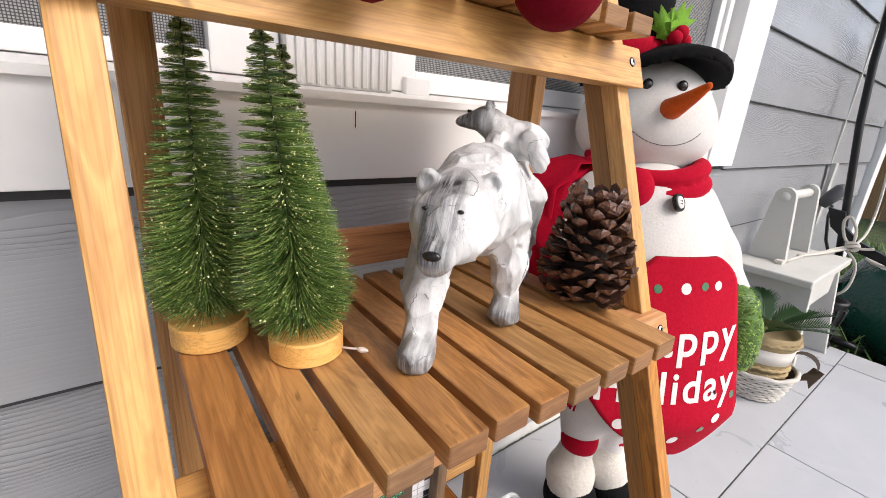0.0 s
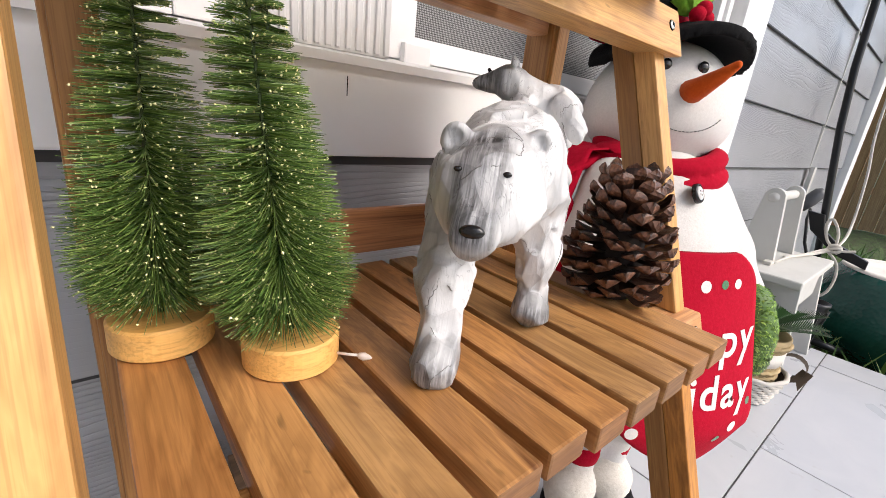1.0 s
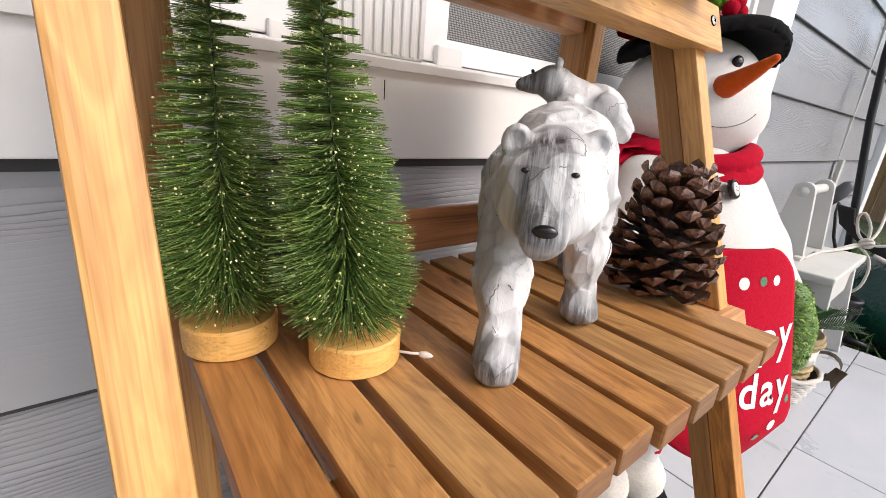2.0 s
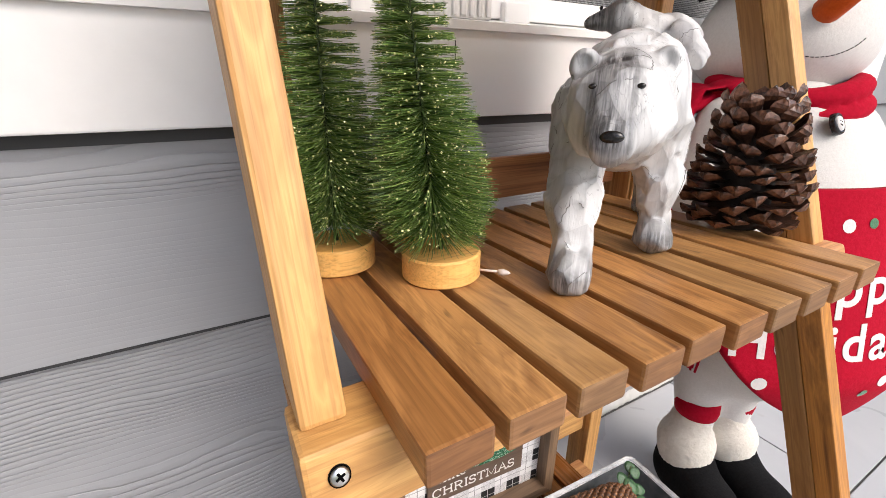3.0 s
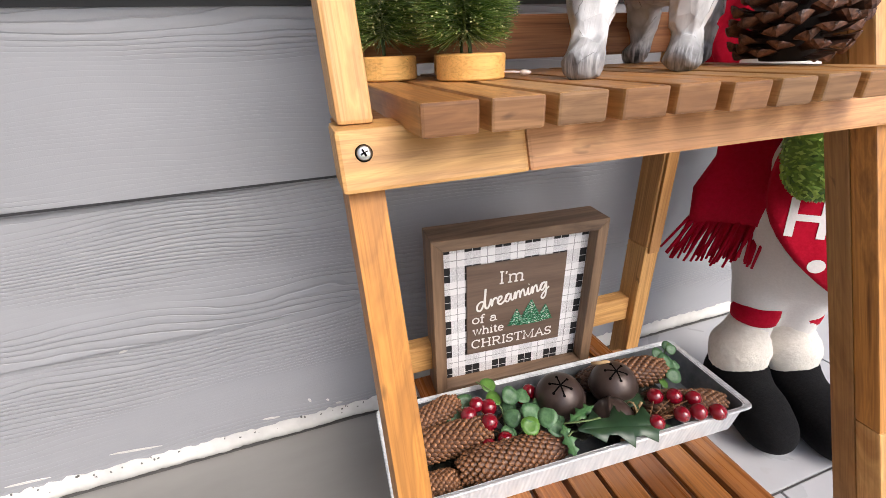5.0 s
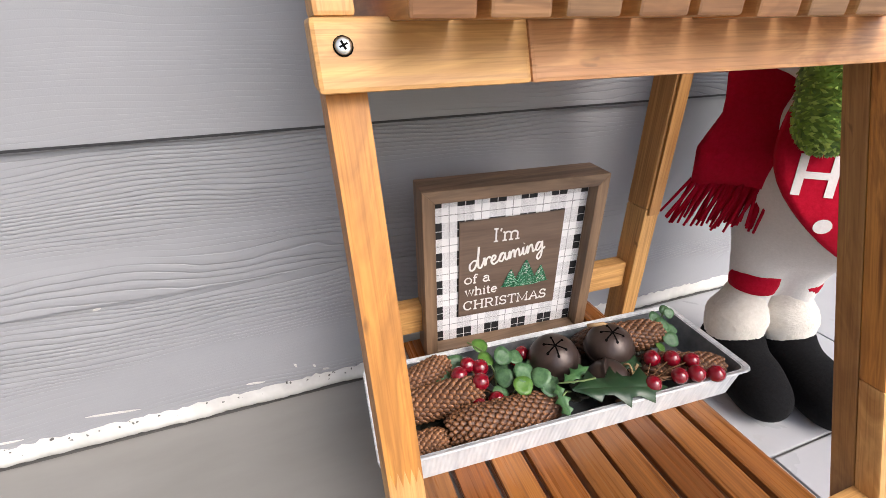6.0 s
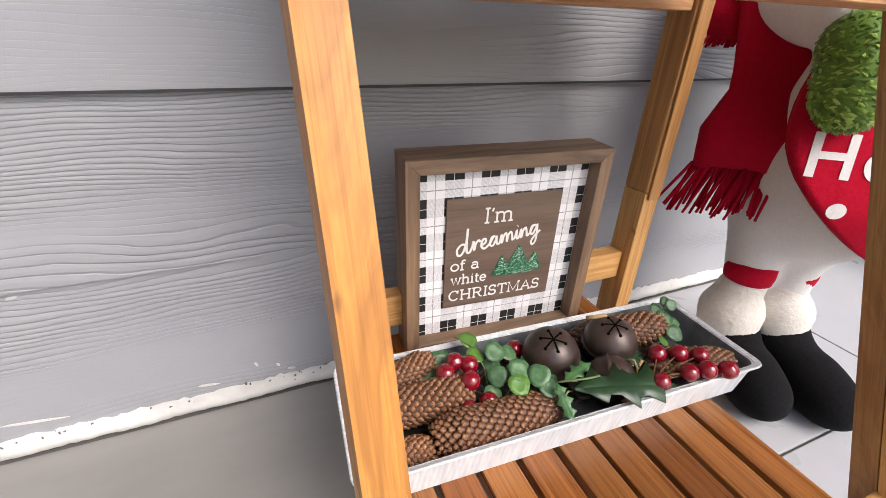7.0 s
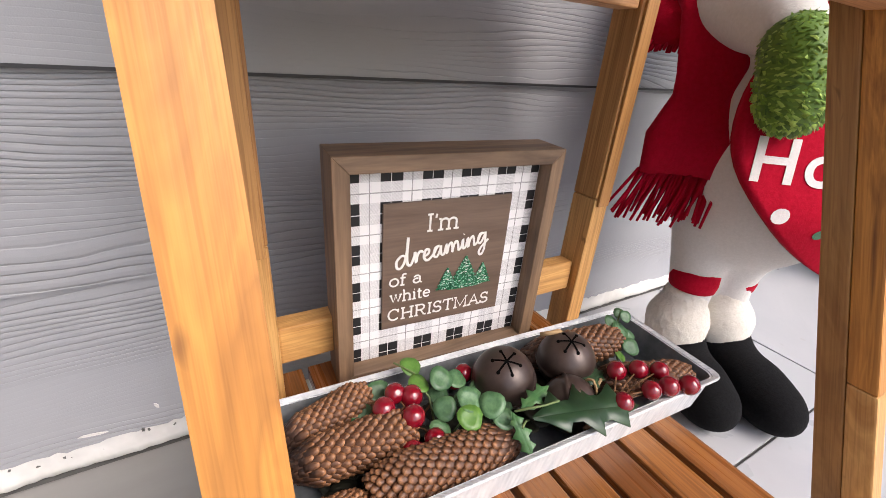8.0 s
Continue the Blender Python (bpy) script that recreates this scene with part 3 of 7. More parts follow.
def brush_tree(loc, height, radius, seed, label, lean=(0, 0), turns=13):
    rs = np.random.RandomState(seed)
    t = thing("bottle_brush_tree", loc, label, "artificial tree", "bottle brush trees")
    x, y, z = loc
    base_r, base_h = 0.0235, 0.0160
    part("base", lathe([(0, 0), (base_r - 0.001, 0), (base_r, 0.001), (base_r, base_h - 0.0012), (base_r - 0.0012, base_h), (0, base_h)], 40, m=Matrix.Translation(loc)), disc_wood, t, "pale round wooden disc")
    part("stem", tube([(x, y, z + base_h), (x + lean[0] * height * 0.6, y + lean[1] * height * 0.6, z + height * 0.6), (x + lean[0] * height, y + lean[1] * height, z + height)], 0.0014, 6, taper=0.0007), WIRE, t)
    n = 6400
    u = np.sort(rs.rand(n) ** 1.6)
    z0 = base_h + 0.014
    top = height - z0
    h = z0 + top * u
    ang = 2 * math.pi * turns * u + math.pi * (np.arange(n) % 2) + rs.normal(0, 1, n) * (0.11 + 1.3 * (1 - u) ** 3.4)
    shape = np.clip((1 - u), 0, 1) ** 0.78 * np.clip(0.70 + u * 2.6, 0, 1)
    ln = (radius * shape + 0.0028) * rs.uniform(0.86, 1.06, n)
    tilt = rs.normal(0, 1, n) * (0.020 + 0.13 * (1 - u) ** 2.4) - 0.06 * (1 - u) ** 3
    d = np.stack([np.cos(ang) * np.cos(tilt), np.sin(ang) * np.cos(tilt), np.sin(tilt)], 1)
    droop = rs.uniform(-0.05, 0.03, n) * (0.5 + 1.5 * (1 - u))
    a = np.stack([lean[0] * h, lean[1] * h, h + rs.normal(0, 0.0006, n)], 1) + np.array(loc)
    b = a + d * ln[:, None]
    b[:, 2] += droop * ln
    side = np.cross(d, rs.normal(0, 1, (n, 3)))
    side /= np.linalg.norm(side, axis=1)[:, None]
    up = np.cross(d, side)
    verts = []
    for q, w in ((a, 0.00021), (b, 0.00016)):
        for k in range(3):
            th = 2 * math.pi * k / 3
            verts.append(q + w * (side * math.cos(th) + up * math.sin(th)))
    verts = np.stack(verts, 1).reshape(-1, 3)
    faces = np.array([[0, 1, 4, 3], [1, 2, 5, 4], [2, 0, 3, 5]])
    faces = (np.arange(n)[:, None, None] * 6 + faces).reshape(-1, 4)
    br = link("bristles", pydata("bristles", verts, faces, BRISTLE), t, "dense green plastic bristles")
    br["kind"] = "stuff"
    m = 3600
    idx = rs.choice(n, m, replace=False)
    f = rs.uniform(0.45, 1.0, m) ** 0.7
    c = a[idx] + (b[idx] - a[idx]) * f[:, None] + rs.normal(0, 0.0002, (m, 3))
    size = rs.uniform(0.00028, 0.00075, m)
    octa = np.array([[1, 0, 0], [-1, 0, 0], [0, 1, 0], [0, -1, 0], [0, 0, 0.3], [0, 0, -0.3]])
    ax = rs.normal(0, 1, (m, 3)); ax /= np.linalg.norm(ax, axis=1)[:, None]
    bx = np.cross(ax, rs.normal(0, 1, (m, 3))); bx /= np.linalg.norm(bx, axis=1)[:, None]
    cx = np.cross(ax, bx)
    vv = c[:, None] + size[:, None, None] * (octa[None, :, :1] * ax[:, None] + octa[None, :, 1:2] * bx[:, None] + octa[None, :, 2:] * cx[:, None])
    ff = np.array([[0, 2, 4], [2, 1, 4], [1, 3, 4], [3, 0, 4], [2, 0, 5], [1, 2, 5], [3, 1, 5], [0, 3, 5]])
    gl = link("glitter", pydata("glitter", vv.reshape(-1, 3), (np.arange(m)[:, None, None] * 6 + ff).reshape(-1, 3), GLITTER), t, "specks of gold glitter")
    gl["kind"] = "stuff"
    return t


brush_tree((0.0945, -0.218, SHELF), 0.195, 0.0385, 1, "green glittered bottle-brush tree on a pale wooden disc", (-0.075, 0.075))
brush_tree((0.045, -0.171, SHELF), 0.199, 0.0375, 2, "green glittered bottle-brush tree beside the stand's post", (0.012, 0.020))
brush_tree((0.116, -0.146, SHELF), 0.193, 0.032, 3, "dark green bottle-brush tree behind the others", (-0.035, 0.02))
TWIG = Shade("white cotton", 0.9, 0, (0.75, 0.66, 0.60)).mat
tag = tube([(0.112, -0.232, SHELF + 0.004), (0.117, -0.237, SHELF + 0.004), (0.122, -0.240, SHELF + 0.0036)], 0.0008, 6)
lathe([(0, 0), (0.0016, 0.0012), (0.0022, 0.004), (0.0012, 0.007), (0, 0.0085)], 8, tag, m=pose(0.1205, -0.239, SHELF + 0.0036, 90, 0, 40))
solo("cotton_tag", tag, TWIG, "small pale cotton tag on the slats beside the tree base", "tag", smooth=True)

# ---- carved polar bear with a cub on its back ----
s = Shade("white washed carved wood", 0.5)
v = s.coords((1, 1, 1))
turned = s.node("Mapping", {0: v, 2: (0, 0, radians(50.3))}).outputs[0]
grain = s.noise(s.node("Mapping", {0: turned, 3: (430, 34, 30)}).outputs[0], 1.0, 4, 0.6)
worn = s.noise(v, 70.0, 4, 0.6, 0.6)
tone = s.node("Attribute", attribute_name="facet").outputs["Fac"]
wear_shade_fac = s.node("Attribute", attribute_name="wear").outputs["Fac"]
crack = s.noise(s.node("Mapping", {0: v, 3: (130, 130, 24)}).outputs[0], 1.0, 3, 0.5, 1.2)
line_ = s.ramp(s.math("ABSOLUTE", s.math("SUBTRACT", crack, 0.5)), [(0.0, grey3(1.0)), (0.010, grey3(0.0))])
patch = s.ramp(s.noise(v, 28.0, 2), [(0.54, grey3(0.0)), (0.62, grey3(1.0))])
c = s.ramp(worn, [(0.25, (0.60, 0.60, 0.61)), (0.45, (0.72, 0.72, 0.72)), (0.75, (0.77, 0.77, 0.765))])
c = s.mix(s.math("MULTIPLY", s.ramp(grain, [(0.56, grey3(0)), (0.74, grey3(1))]), 0.16), c, (0.40, 0.40, 0.41))
c = s.mix(s.math("MULTIPLY", tone, 0.34), c, (0.40, 0.40, 0.41))
rub = s.ramp(grain, [(0.44, (0.028, 0.028, 0.030)), (0.51, (0.16, 0.16, 0.17)), (0.63, (0.44, 0.44, 0.445))])
c = s.mix(s.math("MULTIPLY", wear_shade_fac, s.ramp(worn, [(0.30, grey3(0.65)), (0.60, grey3(1.0))])), c, rub)
c = s.mix(s.math("MULTIPLY", line_, s.math("MULTIPLY", patch, 0.7)), c, (0.10, 0.10, 0.10))
cuts = s.node("TexVoronoi", {"Vector": s.node("Mapping", {0: v, 3: (1, 1, 0.62)}).outputs[0], "Scale": 82.0})
scoop = cuts.outputs["Distance"]
c = s.mix(s.math("MULTIPLY", s.ramp(s.node("RGBToBW", {0: cuts.outputs["Color"]}).outputs[0], [(0.40, grey3(0.0)), (0.78, grey3(1.0))]), 0.22), c, (0.40, 0.40, 0.41))
c = s.mix(s.math("MULTIPLY", s.ramp(scoop, [(0.50, grey3(0.0)), (0.76, grey3(1.0))]), 0.38), c, (0.22, 0.22, 0.225))
s.color(c)
BEAR = s.bump(s.math("ADD", s.math("MULTIPLY", s.math("ADD", grain, worn), 0.12), scoop), 0.8, 0.0036).mat
LID = Shade("dark rubbed groove", 0.7, 0, (0.16, 0.155, 0.15)).mat
NOSE_BLACK = Shade("black glossy paint", 0.25, 0, (0.012, 0.011, 0.011)).mat

BEAR_F = Vector((-0.77, -0.64, 0)).normalized()
BEAR_R = Vector((0.64, -0.77, 0)).normalized()
BEAR_O = Vector((0.265, -0.197, SHELF))


def bear_field(p):
    """Forward, to its left, up: metres from the middle of the body on the slats."""
    f = ell(p, (-0.010, 0, 0.092), (0.085, 0.0305, 0.036))
    f = melt(f, ell(p, (0.050, 0.000, 0.094), (0.040, 0.0290, 0.039)), 0.02)
    f = melt(f, ell(p, (-0.062, 0, 0.090), (0.040, 0.0310, 0.040)), 0.02)
    f = melt(f, cap(p, (0.060, 0.000, 0.102), (0.096, -0.004, 0.100), 0.030, 0.0235), 0.018)
    head = ell(p, (0.116, -0.005, 0.0960), (0.030, 0.0250, 0.0225), (0, 28, 0))
    head = melt(head, cap(p, (0.128, -0.0068, 0.0935), (0.1555, -0.0065, 0.0812), 0.0185, 0.0102), 0.008)
    head = melt(head, ell(p, (0.1355, -0.0070, 0.1015), (0.0115, 0.0175, 0.0090), (0, 45, 0)), 0.006)
    head = melt(head, ell(p, (0.122, -0.006, 0.0870), (0.019, 0.0215, 0.0145), (0, 25, 0)), 0.008)
    for e in (0.0032, -0.0175):
        head = np.maximum(head, -ell(p, (0.1535, e, 0.1055), (0.0052, 0.0042, 0.0030)))
    f = melt(f, head, 0.010)
    for a, b, r0, r1 in (((0.070, -0.022, 0.090), (0.114, -0.023, 0.044), 0.0225, 0.0118), ((0.114, -0.023, 0.046), (0.130, -0.020, 0.014), 0.0125, 0.0108),
                         ((0.045, 0.024, 0.080), (0.047, 0.027, 0.044), 0.0175, 0.0115), ((0.047, 0.027, 0.044), (0.049, 0.028, 0.014), 0.0115, 0.0098),
                         ((-0.070, -0.022, 0.080), (-0.098, -0.025, 0.042), 0.026, 0.0135), ((-0.098, -0.025, 0.042), (-0.104, -0.027, 0.013), 0.0130, 0.0105),
                         ((-0.050, 0.024, 0.080), (-0.046, 0.029, 0.042), 0.026, 0.0135), ((-0.046, 0.029, 0.042), (-0.052, 0.030, 0.013), 0.0130, 0.0105)):
        f = melt(f, cap(p, a, b, r0, r1), 0.010)
    for c in ((0.138, -0.0192, 0.009), (0.0545, 0.0285, 0.009), (-0.096, -0.027, 0.008), (-0.044, 0.030, 0.008)):
        f = melt(f, ell(p, c, (0.0152, 0.0120, 0.0105)), 0.004)
    for x, e in ((0.117, -0.0235), (0.109, 0.0150)):
        ear = ell(p, (x - 0.002, e * 1.02, 0.1155), (0.0056, 0.0080, 0.0092))
        ear = np.maximum(ear, -ell(p, (x + 0.0046, e * 1.02, 0.1165), (0.0052, 0.0050, 0.0062)))
        f = melt(f, ear, 0.003)
    # the cub, lying across the back
    q = p - np.array((0.0, 0.013, 0.002))
    cub = ell(q, (-0.014, 0.006, 0.136), (0.016, 0.026, 0.016))
    cub = melt(cub, cap(q, (-0.012, -0.008, 0.143), (-0.010, -0.022, 0.151), 0.0125, 0.0115), 0.007)
    cub = melt(cub, cap(q, (-0.010, -0.027, 0.151), (-0.009, -0.044, 0.149), 0.0098, 0.0050), 0.005)
    for e in (-0.018, 0.000):
        cub = melt(cub, ell(q, (e, -0.020, 0.1635), (0.0035, 0.0032, 0.0042)), 0.002)
    for a, b in (((0.002, 0.018, 0.136), (0.014, 0.030, 0.120)), ((0.002, -0.010, 0.136), (0.020, -0.012, 0.126)), ((-0.028, 0.018, 0.136), (-0.034, 0.026, 0.114))):
        cub = melt(cub, cap(q, a, b, 0.0092, 0.0058), 0.005)
    f = melt(f, cub, 0.003)
    return np.maximum(f, 0.0005 - p[:, 2])


def chisel(verts, faces, count, seed, depth, keep):
    """Flat chisel cuts: every patch of the surface is pressed on to its own plane."""
    rs = np.random.RandomState(seed)
    nrm = np.zeros_like(verts)
    q = verts[faces]
    fn = np.cross(q[:, 2] - q[:, 0], q[:, 3] - q[:, 1])
    for k in range(4):
        np.add.at(nrm, faces[:, k], fn)
    nrm /= np.linalg.norm(nrm, axis=1)[:, None] + 1e-12
    pick = rs.choice(len(verts), count, replace=False)
    near = np.zeros(len(verts), int)
    for i in range(0, len(verts), 4000):
        d = verts[i:i + 4000, None] - verts[pick][None]
        d[..., 2] *= 0.62
        near[i:i + 4000] = np.argmin((d ** 2).sum(-1) + 0.00012 * (1 - (nrm[i:i + 4000, None] * nrm[pick][None]).sum(-1)), 1)
    n = nrm[pick][near] + rs.normal(0, 0.17, (count, 3))[near]
    n /= np.linalg.norm(n, axis=1)[:, None]
    off = ((verts - verts[pick][near]) * n).sum(1) + rs.uniform(-0.0004, 0.0006, count)[near]
    move = np.clip(off, -depth, depth) * keep(verts)
    return verts - n * move[:, None], near


bv, bf = skin(bear_field, (-0.13, -0.062, -0.004), (0.182, 0.062, 0.178), 0.0017)
eyes = []
for er in (-0.0175, 0.0032):
    line_x = np.linspace(0.17, 0.09, 400)
    hits = bear_field(np.stack([line_x, np.full(400, er), np.full(400, 0.1055)], 1)) < 0
    eyes.append(np.array((line_x[np.argmax(hits)], er, 0.1055)))
bv2, cell_no = chisel(bv, bf, 420, 5, 0.0046, lambda p: np.where((p[:, 0] > 0.130) & (p[:, 2] > 0.07), 0.30, np.where((p[:, 0] > 0.092) & (p[:, 2] > 0.108), 0.10, np.where(p[:, 2] > 0.132, 0.42, 0.66))))
for step in range(1):
    total, count = np.zeros_like(bv2), np.zeros(len(bv2))
    for k in range(4):
        np.add.at(total, bf[:, k], bv2[bf[:, (k + 1) % 4]] + bv2[bf[:, (k + 3) % 4]])
        np.add.at(count, bf[:, k], 2)
    bv2 = bv2 * 0.78 + total / count[:, None] * 0.22
fc = bv2[bf].mean(1)
# cuts that have gone dark along the edges of some chisel marks, rubbed grey parts, and painted shade
crack_v, crack_f = [], []
for q in bf[(cell_no[bf] != cell_no[bf[:, :1]]).any(1)]:
    ends = []
    for k in range(4):
        i, j = q[k], q[(k + 1) % 4]
        a, c = sorted((int(cell_no[i]), int(cell_no[j])))
        if a != c:
            ends.append(((bv2[i] + bv2[j]) / 2, (a * 7919 + c * 104729) % 100))
    if len(ends) != 2 or ends[0][1] > 16 or (ends[0][0][0] > 0.120 and ends[0][0][2] > 0.074 and ends[0][1] > 12):
        continue
    p0, p1 = ends[0][0], ends[1][0]
    n = np.cross(bv2[q[2]] - bv2[q[0]], bv2[q[3]] - bv2[q[1]])
    n /= np.linalg.norm(n) + 1e-12
    side = np.cross(p1 - p0, n)
    side *= (0.00010 + 0.00016 * ((ends[0][1] % 7) / 7)) / (np.linalg.norm(side) + 1e-12)
    along = (p1 - p0) * 0.12
    k = len(crack_v)
    crack_v += [p0 - along + side + n * 0.00012, p0 - along - side + n * 0.00012, p1 + along - side + n * 0.00012, p1 + along + side + n * 0.00012, p0 - n * 0.0006, p1 - n * 0.0006]
    crack_f += [(k, k + 1, k + 2, k + 3), (k + 1, k, k + 4), (k + 2, k + 5, k + 3), (k, k + 3, k + 5, k + 4), (k + 2, k + 1, k + 4, k + 5)]
fall = lambda d, a, c: np.clip((c - d) / (c - a), 0, 1)
wear = fall(np.abs(bv2[:, 1] + 0.0085), 0.008, 0.0155) * fall(-bv2[:, 0], -0.122, -0.100) * fall(-bv2[:, 2], -0.080, -0.070)
wear = np.maximum(wear, 1.0 * fall(bv2[:, 2], 0.012, 0.026))
wear = np.maximum(wear, fall(-bv2[:, 2], -0.148, -0.138) * fall(bv2[:, 1], -0.018, -0.002))
# grey wash and shade painted on its right flank and under the muzzle
wear = np.maximum(wear, 0.28 * fall(bv2[:, 1], -0.030, -0.016) * fall(-bv2[:, 2], -0.06, -0.03))
wear = np.maximum(wear, 0.8 * fall(-bv2[:, 0], -0.146, -0.132) * fall(bv2[:, 2], 0.074, 0.082) * fall(-bv2[:, 2], -0.066, -0.060))
mi = np.zeros(len(bf), int)
mi[(np.linalg.norm(fc - np.array((-0.009, -0.0345, 0.153)), axis=1) < 0.0042)] = 2
place = np.stack([np.array(BEAR_F), np.array(BEAR_R), np.array((0, 0, 1.0))])


def lump(c, r, mat_i, squash=(1, 1, 1), n=10):
    b = bmesh.new()
    bmesh.ops.create_uvsphere(b, u_segments=n, v_segments=n // 2 + 1, radius=1)
    vs = np.array([v.co[:] for v in b.verts]) * np.array(squash) * r + np.array(c)
    fs = [[v.index for v in f.verts] for f in b.faces]
    b.free()
    return vs, fs, [mat_i] * len(fs)


bear_parts = [(bv2, [tuple(q) for q in bf], list(mi))]
bear_parts.append((np.array(crack_v), crack_f, [3] * len(crack_f)))
bear_parts.append(lump((0.1645, -0.0064, 0.0850), 0.0046, 2, (0.50, 1.10, 0.62), 18))
for e in eyes:
    bear_parts.append(lump(e + np.array((0.0006, 0, 0)), 0.0016, 2, (0.7, 1.2, 0.8)))
    for lift, span, thick in ((0.0022, 0.0036, 0.0006), (-0.0019, 0.0030, 0.0004)):
        arc = []
        for k in range(7):
            w = -1 + k / 3
            q = e + np.array((0.0, span * w, lift * (1 - 0.75 * w * w)))
            xs = np.linspace(0.17, 0.12, 260)
            hit = bear_field(np.stack([xs, np.full(260, q[1]), np.full(260, q[2])], 1)) < 0
            arc.append((xs[np.argmax(hit)] + 0.0004, q[1], q[2]))
        lid = tube(arc, thick, 6)
        bear_parts.append((np.array([v.co[:] for v in lid.verts]), [[v.index for v in f.verts] for f in lid.faces], [3] * len(lid.faces)))
        lid.free()
for e in (-0.0190, -0.0010):
    bear_parts.append(lump((e * 0.5 - 0.004, -0.0245, 0.1595), 0.0013, 2))


def join(pieces):
    vs, fs, ms, n = [], [], [], 0
    for v, f, m in pieces:
        vs.append(np.asarray(v, float))
        fs += [tuple(int(i) + n for i in q) for q in f]
        ms += list(m)
        n += len(v)
    return np.concatenate(vs), fs, ms


v_, f_, m_ = join(bear_parts)
bear = link("polar_bear_figure", pydata("polar_bear_figure", v_ @ place + np.array(BEAR_O), f_, [BEAR, BEAR, NOSE_BLACK, LID], True, m_), None)
facet_tone = np.random.RandomState(12).rand(420) ** 1.9
for name, values in (("wear", wear), ("facet", facet_tone[cell_no])):
    full = np.zeros(len(v_), dtype=np.float32)
    full[:len(values)] = values
    bear.data.attributes.new(name, "FLOAT", "POINT").data.foreach_set("value", full)
tagged(bear, "white washed carved wooden polar bear with a cub on its back", "figurine")

# ---- pine cones ----
s = Shade("pine cone scale", 0.40)
rn = s.node("ObjectInfo").outputs["Random"]
v = s.coords((1, 1, 1), 3.0)
st = s.noise(v, 5.0, 4, 0.65)
c = s.ramp(st, [(0.35, (0.014, 0.006, 0.004)), (0.55, (0.042, 0.018, 0.010)), (0.70, (0.085, 0.038, 0.021))])
c = s.mix(s.math("MULTIPLY", rn, 0.4), c, (0.035, 0.016, 0.011))
s.color(c)
CONE = s.bump(st, 0.5, 0.0008).mat
s = Shade("pine cone tip", 0.42)
v = s.coords((1, 1, 1), 3.0)
st = s.noise(v, 6.0, 4, 0.6)
s.color(s.ramp(st, [(0.35, (0.040, 0.0150, 0.008)), (0.50, (0.105, 0.042, 0.022)), (0.68, (0.20, 0.088, 0.048))]))
CONE_TIP = s.bump(st, 0.4, 0.0006).mat
s = Shade("spruce cone scale", 0.5)
v = s.coords((1, 1, 1), 3.0)
rn = s.node("ObjectInfo").outputs["Random"]
st = s.noise(v, 4.0, 4, 0.6)
along = s.node("SeparateXYZ", {0: s.node("TexCoord").outputs["Object"]}).outputs["X"]
# root to tip ramp paints the gap shade and the highlights on the tips
c = s.ramp(along, [(0.35, (0.030, 0.012, 0.006)), (0.68, (0.140, 0.058, 0.024)), (0.92, (0.42, 0.195, 0.085))])
c = s.mix(s.ramp(st, [(0.40, grey3(0.0)), (0.65, grey3(0.65))]), c, (0.060, 0.024, 0.011))
s.color(s.mix(s.math("MULTIPLY", rn, 0.45), c, (0.075, 0.030, 0.014)))
SPRUCE = s.bump(st, 0.4, 0.0005).mat
# near-black, so the core's colour gives the shade between the scales
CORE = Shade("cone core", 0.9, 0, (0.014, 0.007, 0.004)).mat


def open_scale():
    """One woody scale: a curved tongue with a thick, blunt, paler tip. Points along x."""
    L, W = 1.0, 0.62
    b = bmesh.new()
    rings = []
    for t, w, th, z, keel in ((0.0, 0.16, 0.10, 0.0, 0.08), (0.40, 0.26, 0.10, 0.02, 0.08), (0.70, 0.42, 0.10, 0.07, 0.10), (0.86, 0.47, 0.11, 0.13, 0.20), (0.95, 0.36, 0.10, 0.20, 0.23), (1.02, 0.10, 0.05, 0.25, 0.10)):
        rings.append([b.verts.new(p) for p in ((t - 0.05, -w, z + 0.04), (t, -w * 0.45, z + th * 0.45), (t + 0.01, 0, z + th * 0.6), (t, w * 0.45, z + th * 0.45), (t - 0.05, w, z + 0.04), (t - 0.02, w * 0.42, z - keel * 0.55), (t - 0.01, 0, z - keel), (t - 0.02, -w * 0.42, z - keel * 0.55))])
    for i, (a, c) in enumerate(zip(rings, rings[1:])):
        for k in range(8):
            f = b.faces.new((a[k], a[(k + 1) % 8], c[(k + 1) % 8], c[k]))
            f.material_index = 1 if i >= 3 or (i == 2 and k >= 4) else 0
    b.faces.new(rings[0][::-1])
    b.faces.new(rings[-1])
    bmesh.ops.recalc_face_normals(b, faces=b.faces[:])
    return to_mesh(b, [CONE, CONE_TIP], False, "scale")


def shut_scale():
    b = bmesh.new()
    rings = []
    for t, w, th in ((0.0, 0.36, 0.05), (0.45, 0.60, 0.12), (0.78, 0.54, 0.17), (0.93, 0.36, 0.17), (1.0, 0.14, 0.10)):
        rings.append([b.verts.new(p) for p in ((t, -w, 0), (t, -w * 0.5, th * 0.8), (t, 0, th), (t, w * 0.5, th * 0.8), (t, w, 0), (t, 0, -0.06))])
    for a, c in zip(rings, rings[1:]):
        for k in range(6):
            b.faces.new((a[k], a[(k + 1) % 6], c[(k + 1) % 6], c[k]))
    b.faces.new(rings[0][::-1])
    b.faces.new(rings[-1])
    bmesh.ops.recalc_face_normals(b, faces=b.faces[:])
    return to_mesh(b, [SPRUCE], True, "scale")


OPEN_SCALE, SHUT_SCALE = open_scale(), shut_scale()


